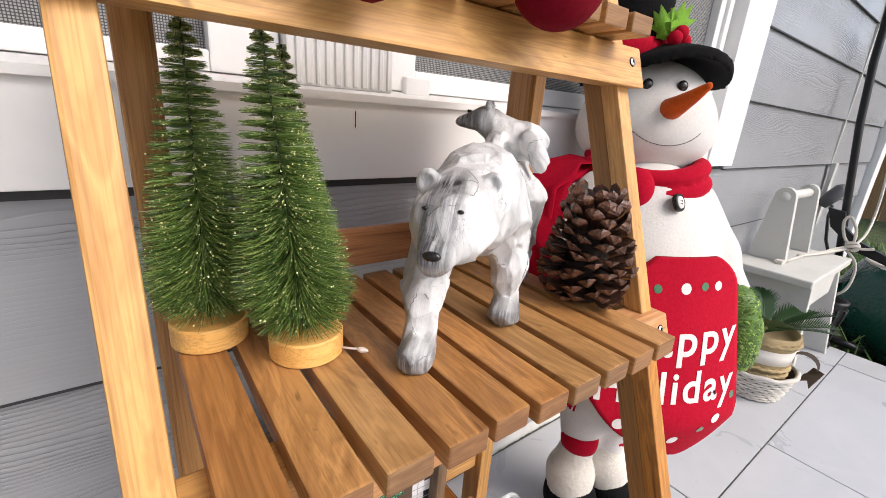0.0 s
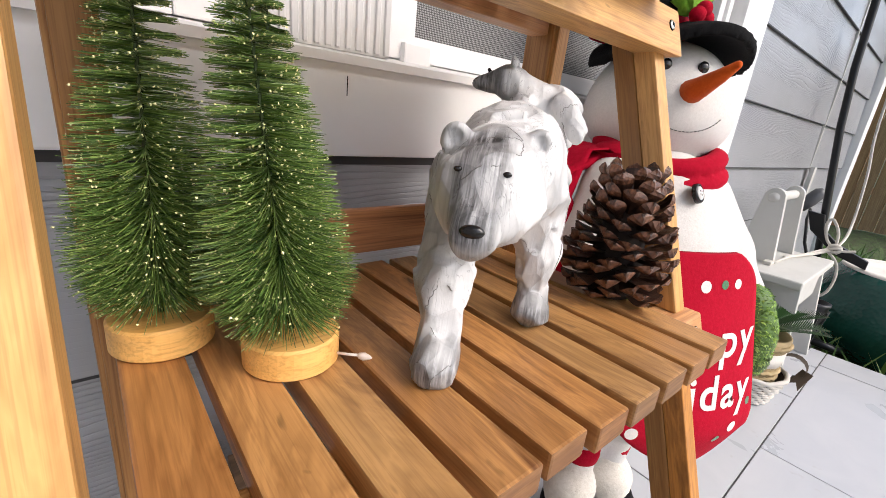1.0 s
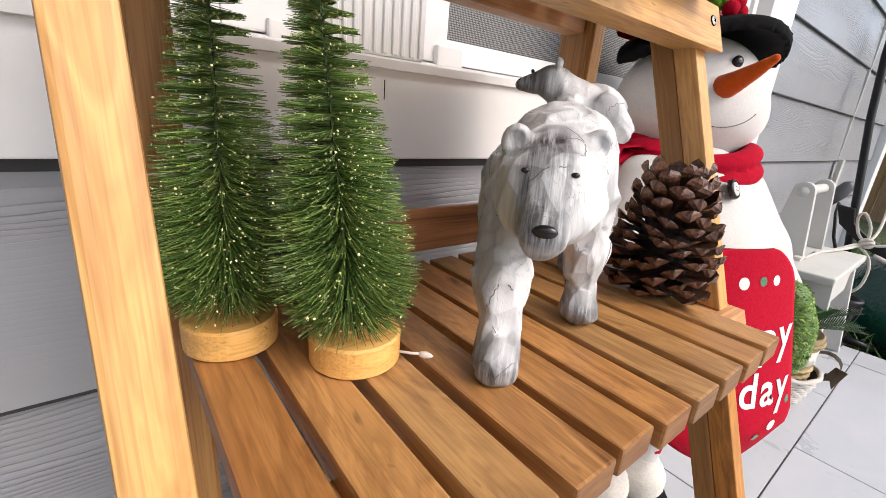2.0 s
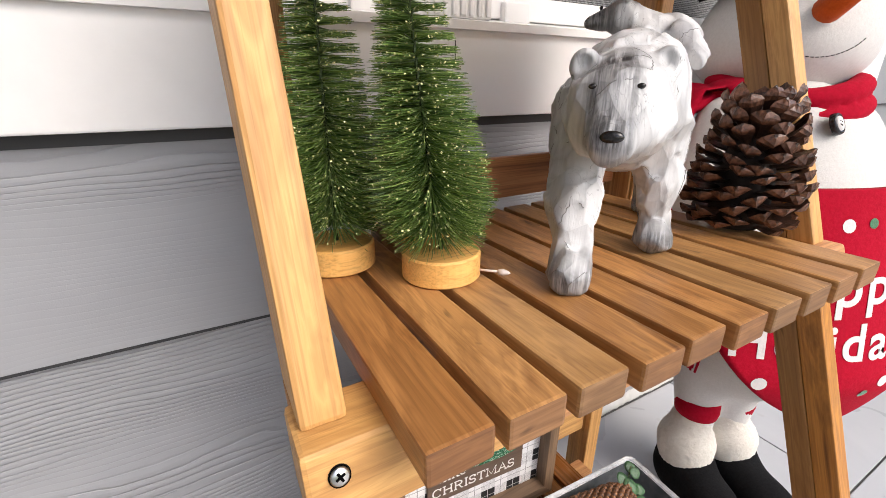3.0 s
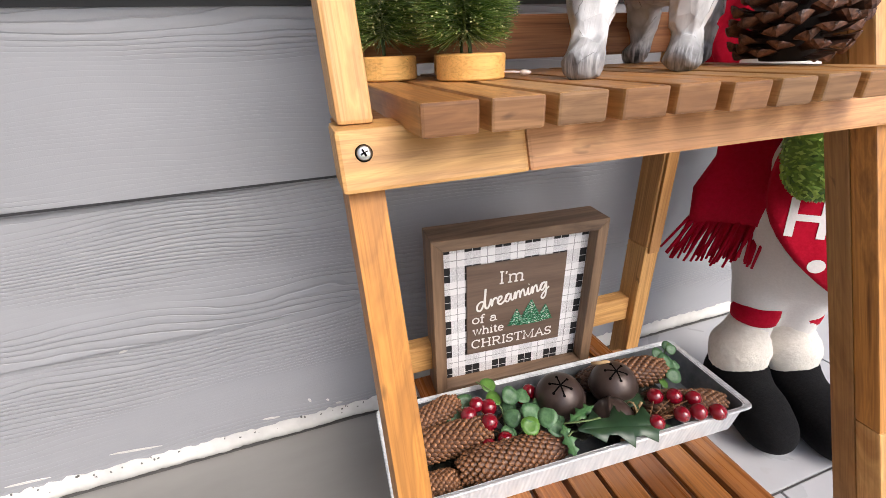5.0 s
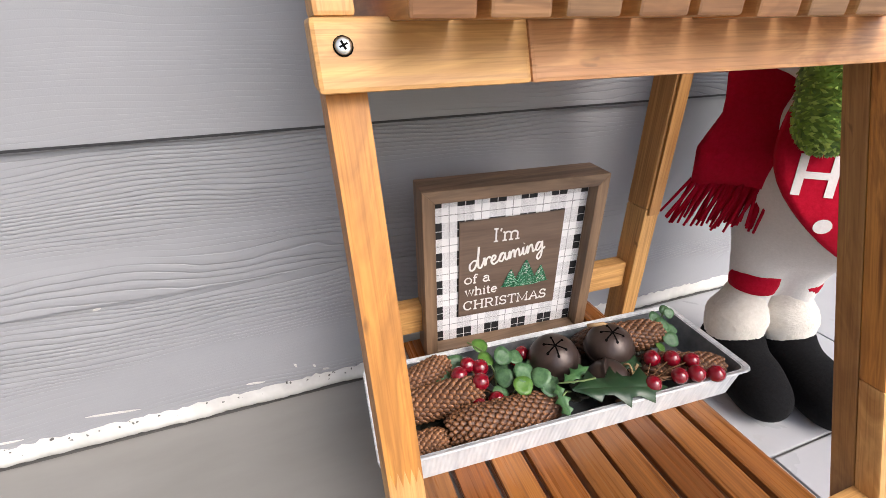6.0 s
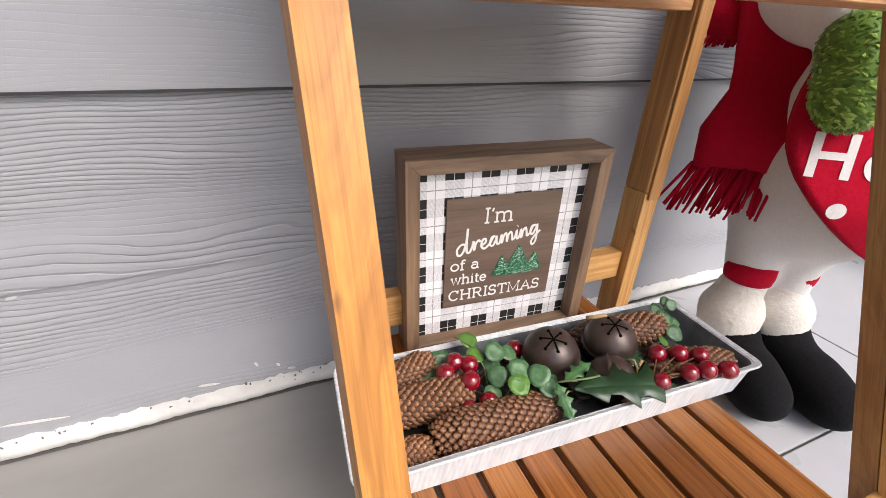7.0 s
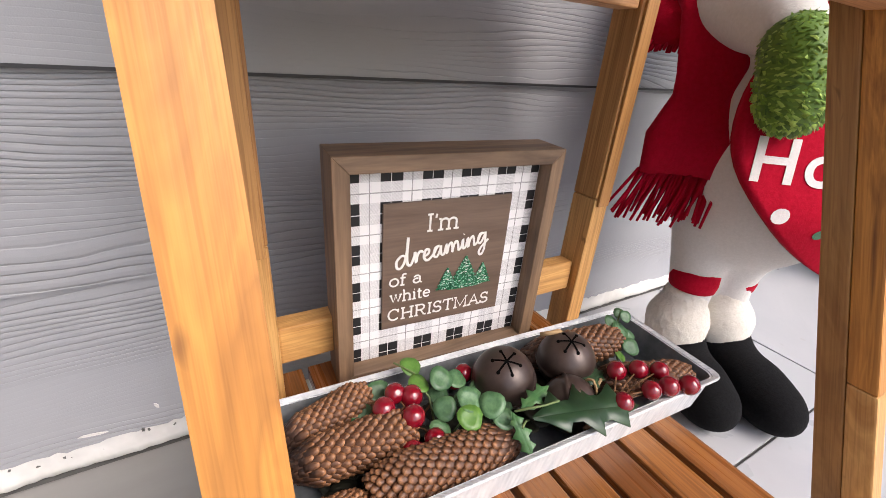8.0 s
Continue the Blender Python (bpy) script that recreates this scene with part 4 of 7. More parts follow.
def big_cone(loc, height, radius, count=124):
    t = thing("pine_cone", loc, "large open brown pine cone standing upright on the slats", "pine cone")
    rs = random.Random(8)
    prof = lambda u: min(1.0, 0.78 + 1.6 * u, 1.0 - 0.72 * max(0.0, u - 0.36) ** 1.2)
    core = lathe([(0, 0.002)] + [(radius * 0.42 * prof(k / 12) + 0.002, height * (0.02 + 0.76 * k / 12)) for k in range(13)] + [(0, height * 0.80)], 16, m=Matrix.Translation(loc))
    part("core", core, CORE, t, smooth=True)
    for i in range(count):
        u = (i + 0.5) / count
        ang = i * 2.399963 + rs.uniform(-0.12, 0.12)
        r_out = radius * prof(u) * rs.uniform(0.93, 1.05)
        rise = -5 + 18 * u + 50 * max(0.0, (u - 0.55) / 0.45) ** 1.4 + rs.uniform(-8, 8)
        ln = 0.0245 * rs.uniform(0.92, 1.08)
        r_in = max(0.002, r_out - ln * math.cos(radians(rise)))
        z = height * (0.050 + 0.78 * u)
        wide = 0.0190 * (0.62 + 0.42 * prof(u)) * rs.uniform(0.85, 1.12)
        m = Matrix.Translation(Vector(loc) + Vector((0, 0, z))) @ Matrix.Rotation(ang, 4, "Z") @ Matrix.Translation((r_in, 0, 0)) @ Matrix.Rotation(-radians(rise), 4, "Y") @ Matrix.Rotation(radians(rs.uniform(-22, 22)), 4, "X") @ Matrix.Diagonal((ln, wide, 0.0205 * rs.uniform(0.8, 1.25), 1))
        link("scale", OPEN_SCALE, t, m=m)
    return t


big_cone((0.341, -0.255, SHELF), 0.102, 0.0430)


def shut_cone(a, b, r, label, rows, seed):
    """A closed, long cone lying from a to b."""
    a, b = Vector(a), Vector(b)
    ln = (b - a).length
    turn = (b - a).to_track_quat("X", "Z").to_matrix().to_4x4()
    t = thing("spruce_cone", a, label, "pine cone", "cones in the tray")
    prof = lambda u: min(1.0, 0.45 + 3.6 * u, 0.42 + 3.2 * (1 - u)) ** 0.8
    core = lathe([(0, 0)] + [(r * 0.86 * prof(k / 10), ln * k / 10) for k in range(11)] + [(0, ln)], 14, m=Matrix.Translation(a) @ turn @ Matrix.Rotation(radians(90), 4, "Y"))
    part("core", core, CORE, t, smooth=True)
    rs = random.Random(seed)
    per = 21
    n = rows * per
    for i in range(n):
        u = (i + 0.5) / n
        ang = i * 2.399963
        m = Matrix.Translation(a) @ turn @ Matrix.Translation((ln * (u * 0.98), 0, 0)) @ Matrix.Rotation(ang, 4, "X") @ Matrix.Translation((-0.0035, 0, r * prof(u) * 0.86)) @ Matrix.Rotation(radians(-9 + rs.uniform(-4, 4)), 4, "Y") @ Matrix.Diagonal((0.0105, 0.0066 * (0.6 + 0.4 * prof(u)), 0.0125, 1))
        link("scale", SHUT_SCALE, t, m=m)
    return t


# ---- the white tray and what lies in it ----
s = Shade("white washed zinc", 0.42)
v = s.coords((1, 1, 1))
st = s.noise(s.node("Mapping", {0: v, 3: (150, 150, 14)}).outputs[0], 1.0, 4, 0.6)
bl = s.noise(v, 22.0, 4, 0.6)
c = s.ramp(st, [(0.35, (0.56, 0.58, 0.60)), (0.65, (0.74, 0.75, 0.76))])
c = s.mix(s.math("MULTIPLY", s.ramp(bl, [(0.45, grey3(0)), (0.7, grey3(1))]), 0.5), c, (0.42, 0.45, 0.48))
s.color(c)
ZINC = s.bump(s.math("ADD", st, s.math("MULTIPLY", s.math("SINE", s.math("MULTIPLY", s.math("ADD", s.node("SeparateXYZ", {0: v}).outputs["X"], s.node("SeparateXYZ", {0: v}).outputs["Y"]), 1400.0)), 0.5)), 0.45, 0.0007).mat
# inside of the pan: its shade is put into a darker zinc colour
s = Shade("zinc with inner shade", 0.5, 0.5)
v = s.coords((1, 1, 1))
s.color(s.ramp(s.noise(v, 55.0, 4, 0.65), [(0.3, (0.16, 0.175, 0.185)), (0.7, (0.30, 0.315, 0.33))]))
ZINC_SHADED = s.mat
tray_turn = pose(0.190, -0.2335, LOW + 0.0004, 0, 0, -2.9) @ Matrix.Diagonal((1.0, 0.94, 1.0, 1.0))


def tray_shell():
    b = bmesh.new()
    rows = []
    for hx, hy, z, rc in ((0.180, 0.0535, 0.0, 0.006), (0.185, 0.0585, 0.036, 0.007), (0.1885, 0.062, 0.0375, 0.008), (0.1885, 0.062, 0.0345, 0.008), (0.187, 0.0605, 0.0345, 0.008), (0.1835, 0.057, 0.0352, 0.007), (0.1780, 0.0515, 0.0014, 0.006)):
        ring = []
        for cx, cy, a0 in ((1, 1, 0), (-1, 1, 90), (-1, -1, 180), (1, -1, 270)):
            for k in range(4):
                th = radians(a0 + 30 * k)
                ring.append(b.verts.new((cx * (hx - rc) + rc * math.cos(th), cy * (hy - rc) + rc * math.sin(th), z)))
        rows.append(ring)
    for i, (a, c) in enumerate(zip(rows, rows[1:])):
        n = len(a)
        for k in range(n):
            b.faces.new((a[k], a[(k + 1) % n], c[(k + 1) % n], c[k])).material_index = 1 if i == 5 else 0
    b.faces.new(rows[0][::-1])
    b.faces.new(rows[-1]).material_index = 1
    bmesh.ops.recalc_face_normals(b, faces=b.faces[:])
    b.transform(tray_turn)
    return b


tray = thing("metal_tray", (0.183, -0.240, LOW), "long white-washed zinc tray with flared sides on the lower tier", "tray")
part("pan", tray_shell(), [ZINC, ZINC_SHADED], tray)
rim_line = []
for cx, cy, a0 in ((1, 1, 0), (-1, 1, 90), (-1, -1, 180), (1, -1, 270)):
    rim_line += [tray_turn @ Vector((cx * 0.1805 + 0.008 * math.cos(radians(a0 + 30 * k)), cy * 0.054 + 0.008 * math.sin(radians(a0 + 30 * k)), 0.0362)) for k in range(4)]
part("rim", tube(rim_line + [rim_line[0]], 0.0013, 8), ZINC, tray, "rolled rim", smooth=True)
FLOOR_T = LOW + 0.002
shut_cone((0.170, -0.267, 0.153), (0.066, -0.259, 0.153), 0.0172, "long closed brown spruce cone along the tray's edge", 17, 1)
shut_cone((0.026, -0.220, 0.151), (0.107, -0.229, 0.160), 0.0158, "closed brown spruce cone lying in the tray", 13, 2)
shut_cone((0.024, -0.199, 0.152), (0.087, -0.188, 0.162), 0.0130, "smaller closed spruce cone near the tray's back", 11, 3)
shut_cone((0.018, -0.256, 0.143), (0.059, -0.262, 0.147), 0.0110, "closed spruce cone in the tray's corner", 9, 4)
shut_cone((0.236, -0.200, 0.154), (0.334, -0.220, 0.160), 0.0165, "dark spruce cone behind the bells", 14, 5)
shut_cone((0.276, -0.246, 0.150), (0.358, -0.280, 0.155), 0.0125, "slim spruce cone under the red berries", 14, 6)

s = Shade("dark bronze bell", 0.32, 0.30)
v = s.coords((1, 1, 1), 2.0)
bl = s.noise(v, 60.0, 4, 0.6)
s.color(s.ramp(bl, [(0.3, (0.040, 0.026, 0.021)), (0.7, (0.070, 0.047, 0.039))]))
BELL = s.rough(s.math("ADD", s.math("MULTIPLY", bl, 0.20), 0.24)).mat


def bell(loc, r, tip, turn, label):
    m = Matrix.Translation(loc) @ Euler((radians(tip[0]), radians(tip[1]), radians(turn))).to_matrix().to_4x4()
    t = thing("jingle_bell", loc, label, "bell", "bells in the tray")
    ball = [(0, -r * 0.97)] + [(r * math.sin(radians(a)), -r * 0.97 * math.cos(radians(a))) for a in range(12, 84, 9)] + [(r * 1.0, -0.0016), (r * 1.045, -0.0010), (r * 1.045, 0.0010), (r * 1.0, 0.0016)] + [(r * math.sin(radians(a)), -r * 0.97 * math.cos(radians(a))) for a in range(97, 171, 9)] + [(0, r * 0.97)]
    part("shell", lathe(ball, 36, m=m), BELL, t, smooth=True)
    cut = bmesh.new()
    for k in range(3):
        prev = None
        for j in range(-6, 7):
            th = radians(j * 4.2)
            w = 0.0008
            q = Matrix.Rotation(radians(60 * k), 4, "Z")
            row = [cut.verts.new(m @ (q @ Vector((r * 1.016 * math.sin(th), sgn * w, r * 0.990 * math.cos(th))))) for sgn in (-1, 1)]
            if prev:
                cut.faces.new((prev[0], row[0], row[1], prev[1]))
            prev = row
        for end in (-1, 1):
            th = radians(end * 25)
            q = m @ Matrix.Rotation(radians(60 * k), 4, "Z")
            lathe([(0, 0.0006), (0.0014, 0.0005), (0.0016, -0.0004)], 8, cut, m=q @ Matrix.Translation((r * 1.003 * math.sin(th), 0, r * 0.972 * math.cos(th))) @ Matrix.Rotation(th, 4, "Y"))
    part("slot", cut, DARK_HOLE, t, "six-armed dark slot")
    part("loop", tube([m @ Vector((0.004 * math.cos(a), 0, -r - 0.002 + 0.004 * math.sin(a))) for a in [i * 0.52 for i in range(13)]], 0.0009, 6), BELL, t)
    return t


bell((0.1945, -0.221, 0.165), 0.0258, (20, 0), -40, "round dark bronze jingle bell with a star-shaped slot")
bell((0.2605, -0.225, 0.164), 0.0255, (15, 0), -38, "largest dark bronze jingle bell tied with jute")
bell((0.2360, -0.258, 0.152), 0.0230, (52, 60), 20, "dark bronze jingle bell lying low in the tray")
JUTE = paint("jute twine", (0.42, 0.28, 0.14), 0.9, 0.3)
twine = thing("jute_twine", (0.262, -0.249, 0.150), "knotted jute twine beside the bells", "twine")
part("bow_loop", tube([(0.262 + 0.006 * math.cos(a) * (1 + 0.2 * math.sin(3 * a)), -0.249 + 0.012 * math.sin(a), 0.158 + 0.010 * math.sin(2 * a)) for a in [i * 0.4 for i in range(17)]], 0.0012, 6), JUTE, twine, smooth=True)
part("knot", tube([(0.245, -0.205, 0.182), (0.250, -0.211, 0.186), (0.258, -0.213, 0.187), (0.264, -0.216, 0.183)], 0.0022, 6), JUTE, twine, smooth=True)
part("loose_end", tube([(0.268, -0.246, 0.150), (0.276, -0.250, 0.156), (0.272, -0.256, 0.162), (0.266, -0.257, 0.150)], 0.0016, 6), JUTE, twine, smooth=True)

s = Shade("glossy red berry", 0.10)
s.set(Coat_Weight=0.6)
s.color(s.mix(s.noise(s.coords((1, 1, 1), 3.0), 90.0, 2), (0.13, 0.002, 0.008), (0.26, 0.005, 0.017)))
BERRY = s.mat
STALK = Shade("brown wire stalk", 0.6, 0, (0.16, 0.075, 0.03)).mat
DOT_DARK = Shade("berry eye", 0.7, 0, (0.03, 0.01, 0.01)).mat


def berries(places, root, label):
    t = thing("berry_sprig", root, label, "berries", "red berries")
    rs = random.Random(len(places))
    for p in places:
        r = rs.uniform(0.0080, 0.0090)
        m = Matrix.Translation(p) @ Euler((rs.uniform(0, 0.8), rs.uniform(0, 0.8), 0)).to_matrix().to_4x4()
        part("berry", lathe([(0, -r)] + [(r * math.sin(radians(a)), -r * math.cos(radians(a))) for a in range(20, 170, 15)] + [(r * 0.12, r * 0.97), (0, r * 0.94)], 16, m=m), BERRY, t, smooth=True)
        mid = (Vector(p) + Vector(root)) / 2 + Vector((0, 0, 0.004))
        part("stalk", tube([root, mid, p], 0.0006, 5), STALK, t)
    return t


berries([(0.303, -0.267, 0.170), (0.319, -0.276, 0.170), (0.291, -0.2885, 0.170), (0.309, -0.2920, 0.170), (0.3265, -0.2985, 0.170), (0.265, -0.284, 0.164), (0.286, -0.2585, 0.168)], (0.262, -0.278, 0.158), "sprig of glossy red berries over the tray's end")
berries([(0.1045, -0.204, 0.170), (0.0915, -0.2145, 0.170), (0.1155, -0.210, 0.168), (0.1075, -0.2305, 0.171), (0.118, -0.245, 0.158), (0.100, -0.246, 0.156), (0.170, -0.198, 0.160), (0.160, -0.200, 0.158)], (0.110, -0.226, 0.155), "cluster of glossy red berries among the cones")
solo("stick", tube([(0.222, -0.286, 0.158), (0.262, -0.281, 0.162), (0.290, -0.280, 0.164)], 0.0018, 7), STALK, "thin brown stick lying in the tray", "stick", smooth=True)


def leaf_mat(name, a, b, rough):
    s = Shade(name, rough)
    v = s.coords((1, 1, 1), 2.0)
    n = s.noise(v, 5.0, 4)
    rn = s.node("ObjectInfo").outputs["Random"]
    c = s.ramp(n, [(0.3, a), (0.7, b)])
    s.color(s.mix(s.math("MULTIPLY", rn, 0.5), c, tuple(x * 0.55 for x in a)))
    return s.bump(n, 0.2, 0.0005).mat


EUCA = leaf_mat("eucalyptus leaf", (0.042, 0.115, 0.048), (0.115, 0.225, 0.098), 0.40)
EUCA_B = leaf_mat("bright young leaf", (0.075, 0.20, 0.028), (0.15, 0.29, 0.055), 0.40)
HOLLY = leaf_mat("holly leaf", (0.014, 0.042, 0.018), (0.032, 0.078, 0.030), 0.35)
HOLLY_B = leaf_mat("pale holly leaf", (0.045, 0.14, 0.045), (0.09, 0.20, 0.07), 0.4)


def round_leaf(material):
    """A round leaf, cupped, with a thickened rim and a mid-rib; from the origin along x, 1 long."""
    b = bmesh.new()
    top, low = [], []
    for ring, h in ((0.0, 0.0), (0.5, 0.03), (1.0, 0.12)):
        rt, rl = [], []
        for k in range(14):
            a = 2 * math.pi * k / 14
            x = 0.5 + 0.5 * ring * math.cos(a) * (1.0 - 0.10 * max(0.0, math.cos(a)) ** 6)
            y = 0.47 * ring * math.sin(a) * (1.0 + 0.16 * math.cos(a))
            z = h * 0.3 + 0.05 * ring * math.cos(2 * a) + 0.18 * abs(y) - 0.05 * x * ring
            rt.append((x, y, z + 0.012))
            rl.append((x, y, z - 0.010))
        top.append(rt)
        low.append(rl)
    def sheet(rows, flip):
        rings = [[b.verts.new(p) for p in r] if i else [b.verts.new(r[0])] for i, r in enumerate(rows)]
        for k in range(14):
            j = (k + 1) % 14
            f1 = (rings[0][0], rings[1][k], rings[1][j])
            f2 = (rings[1][k], rings[2][k], rings[2][j], rings[1][j])
            b.faces.new(f1[::-1] if flip else f1)
            b.faces.new(f2[::-1] if flip else f2)
        return rings[2]
    o1, o2 = sheet(top, False), sheet(low, True)
    for k in range(14):
        j = (k + 1) % 14
        b.faces.new((o1[k], o2[k], o2[j], o1[j]))
    return to_mesh(b, material, True, "leaf")


def holly_leaf(material):
    b = bmesh.new()
    out = [(0, 0.02), (0.10, 0.10), (0.20, 0.30), (0.27, 0.16), (0.36, 0.17), (0.47, 0.40), (0.55, 0.19), (0.64, 0.17), (0.75, 0.31), (0.82, 0.11), (0.92, 0.06), (1.0, 0.0)]
    n = len(out)
    rows = []
    for s_ in (1, -1):
        for th in (0.006, -0.006):
            rows.append([(b.verts.new((x, s_ * y * 0.58, 0.10 * y + 0.10 * math.sin(9 * x + s_) * y - 0.10 * x * x + th)), b.verts.new((x, s_ * 0.0008, -0.10 * x * x + th))) for x, y in out])
    for r_i, row in enumerate(rows):
        for a, c in zip(row, row[1:]):
            q = (a[0], a[1], c[1], c[0])
            try:
                b.faces.new(q)
            except ValueError:
                pass
    for k in (0, 2):
        for i in range(n - 1):
            b.faces.new((rows[k][i][0], rows[k][i + 1][0], rows[k + 1][i + 1][0], rows[k + 1][i][0]))
    bmesh.ops.remove_doubles(b, verts=b.verts[:], dist=0.0006)
    bmesh.ops.recalc_face_normals(b, faces=b.faces[:])
    return to_mesh(b, material, True, "leaf")


FILLER_DARK = leaf_mat("shade-dark filler leaf", (0.012, 0.013, 0.008), (0.028, 0.026, 0.014), 0.6)
LEAF_A, LEAF_B, LEAF_H, LEAF_HB, LEAF_D = round_leaf(EUCA), round_leaf(EUCA_B), holly_leaf(HOLLY), holly_leaf(HOLLY_B), round_leaf(FILLER_DARK)


def sprig(path, leaves, label, name="eucalyptus_sprig"):
    """leaves: place (the middle of a round leaf, the foot of another), size, turn, tip (raised), roll, mesh."""
    t = thing(name, path[0], label, "foliage", "sprigs in the tray")
    part("stem", tube(path, 0.0009, 6), Shade("green stem", 0.6, 0, (0.12, 0.17, 0.06)).mat, t, smooth=True)
    for p, size, turn, tip, roll, me in leaves:
        m = Matrix.Translation(p) @ Matrix.Rotation(radians(turn), 4, "Z") @ Matrix.Rotation(radians(-tip), 4, "Y") @ Matrix.Rotation(radians(roll), 4, "X") @ Matrix.Scale(size * 1.10, 4)
        if me in (LEAF_A, LEAF_B):
            m = m @ Matrix.Translation((-0.5, 0, 0))
        link("leaf", me, t, m=m)
    return t


sprig([(0.126, -0.232, 0.150), (0.128, -0.216, 0.166), (0.124, -0.196, 0.176), (0.112, -0.184, 0.181)],
      [((0.124, -0.189, 0.176), 0.017, 200, 8, -24, LEAF_B), ((0.123, -0.206, 0.173), 0.0165, 250, -6, -18, LEAF_B), ((0.140, -0.210, 0.175), 0.019, 30, 14, 30, LEAF_A), ((0.155, -0.209, 0.168), 0.016, 10, -4, 24, LEAF_A), ((0.096, -0.192, 0.163), 0.019, 85, 40, 8, LEAF_A), ((0.079, -0.205, 0.160), 0.017, 150, 10, -28, LEAF_A), ((0.137, -0.214, 0.162), 0.016, 70, 20, 12, LEAF_A), ((0.112, -0.198, 0.160), 0.015, 130, 22, -10, LEAF_A), ((0.150, -0.198, 0.160), 0.016, 60, 18, 20, LEAF_A)],
      "sprig of pale green round eucalyptus leaves among the cones")
sprig([(0.125, -0.246, 0.150), (0.140, -0.244, 0.164), (0.160, -0.251, 0.171), (0.172, -0.256, 0.170)],
      [((0.131, -0.234, 0.171), 0.017, 82, 38, -22, LEAF_A), ((0.148, -0.239, 0.177), 0.0185, 60, 26, 14, LEAF_A), ((0.142, -0.250, 0.172), 0.018, -35, -10, 26, LEAF_B), ((0.161, -0.250, 0.176), 0.0185, 50, 36, -6, LEAF_A), ((0.165, -0.259, 0.169), 0.016, -20, -6, 24, LEAF_A), ((0.122, -0.243, 0.162), 0.015, 170, 8, -26, LEAF_A), ((0.170, -0.221, 0.161), 0.016, 30, 10, 20, LEAF_A), ((0.176, -0.244, 0.163), 0.015, 20, 6, 22, LEAF_A), ((0.152, -0.228, 0.164), 0.016, 95, 24, 4, LEAF_A)],
      "sprig of round eucalyptus leaves beside the bells")
sprig([(0.318, -0.240, 0.146), (0.330, -0.226, 0.156), (0.341, -0.212, 0.166), (0.352, -0.206, 0.180)],
      [((0.339, -0.218, 0.166), 0.0185, 20, 8, 34, LEAF_A), ((0.336, -0.235, 0.160), 0.017, -20, -4, 36, LEAF_A), ((0.321, -0.237, 0.155), 0.012, 200, 12, -30, LEAF_B), ((0.350, -0.213, 0.177), 0.012, 60, 45, 10, LEAF_A), ((0.335, -0.209, 0.172), 0.014, 150, 20, -30, LEAF_A), ((0.356, -0.202, 0.172), 0.012, 20, 30, 20, LEAF_A), ((0.350, -0.222, 0.160), 0.012, 10, 10, 30, LEAF_A)],
      "upright eucalyptus sprig at the tray's far corner")
sprig([(0.188, -0.262, 0.160), (0.176, -0.270, 0.172), (0.168, -0.276, 0.176)],
      [((0.170, -0.262, 0.176), 0.030, 268, -30, 26, LEAF_HB), ((0.182, -0.271, 0.173), 0.090, -12, -2, 12, LEAF_H), ((0.178, -0.262, 0.174), 0.034, 15, 6, 12, LEAF_HB), ((0.242, -0.256, 0.163), 0.040, 8, 2, 18, LEAF_H)],
      "spiny green holly leaves hanging over the tray's front", "holly_sprig")
sprig([(0.172, -0.262, 0.176), (0.196, -0.268, 0.177), (0.208, -0.269, 0.177)], [], "cut green stem tip lying over the holly", "cut_twig")

# almost black leaves, added so the shaded gaps between the cones stay dark
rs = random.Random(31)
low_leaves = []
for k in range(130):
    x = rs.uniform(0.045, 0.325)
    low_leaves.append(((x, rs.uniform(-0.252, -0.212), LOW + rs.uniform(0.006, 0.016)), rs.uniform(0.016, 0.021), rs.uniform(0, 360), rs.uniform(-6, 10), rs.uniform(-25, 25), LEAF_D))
sprig([(0.06, -0.24, LOW + 0.006), (0.18, -0.235, LOW + 0.010), (0.31, -0.25, LOW + 0.008)], low_leaves, "nearly black leaves added to darken the shaded bottom of the tray", "dark_filler_leaves")

# ---- box sign ----


def stained(name, axis, light=(0.30, 0.195, 0.120), dark=(0.095, 0.058, 0.036)):
    s = Shade(name, 0.55)
    sc = [55.0, 55.0, 55.0]
    sc["xyz".index(axis)] = 5.0
    n = s.noise(s.coords(sc, 2.0), 1.0, 5, 0.6, 0.5)
    sc = [500.0, 500.0, 500.0]
    sc["xyz".index(axis)] = 12.0
    f = s.noise(s.coords(sc, 2.0), 1.0, 2)
    c = s.ramp(n, [(0.3, dark), (0.55, light), (0.75, dark)])
    s.color(s.mix(s.math("MULTIPLY", f, 0.5), c, tuple(x * 0.6 for x in dark)))
    return s.bump(f, 0.3, 0.0005).mat


STAIN_X, STAIN_Z = stained("stained wood rail", "x"), stained("stained wood stile", "z", (0.32, 0.20, 0.115))
CARD = stained("printed wood card", "x", (0.19, 0.128, 0.092), (0.115, 0.074, 0.052))


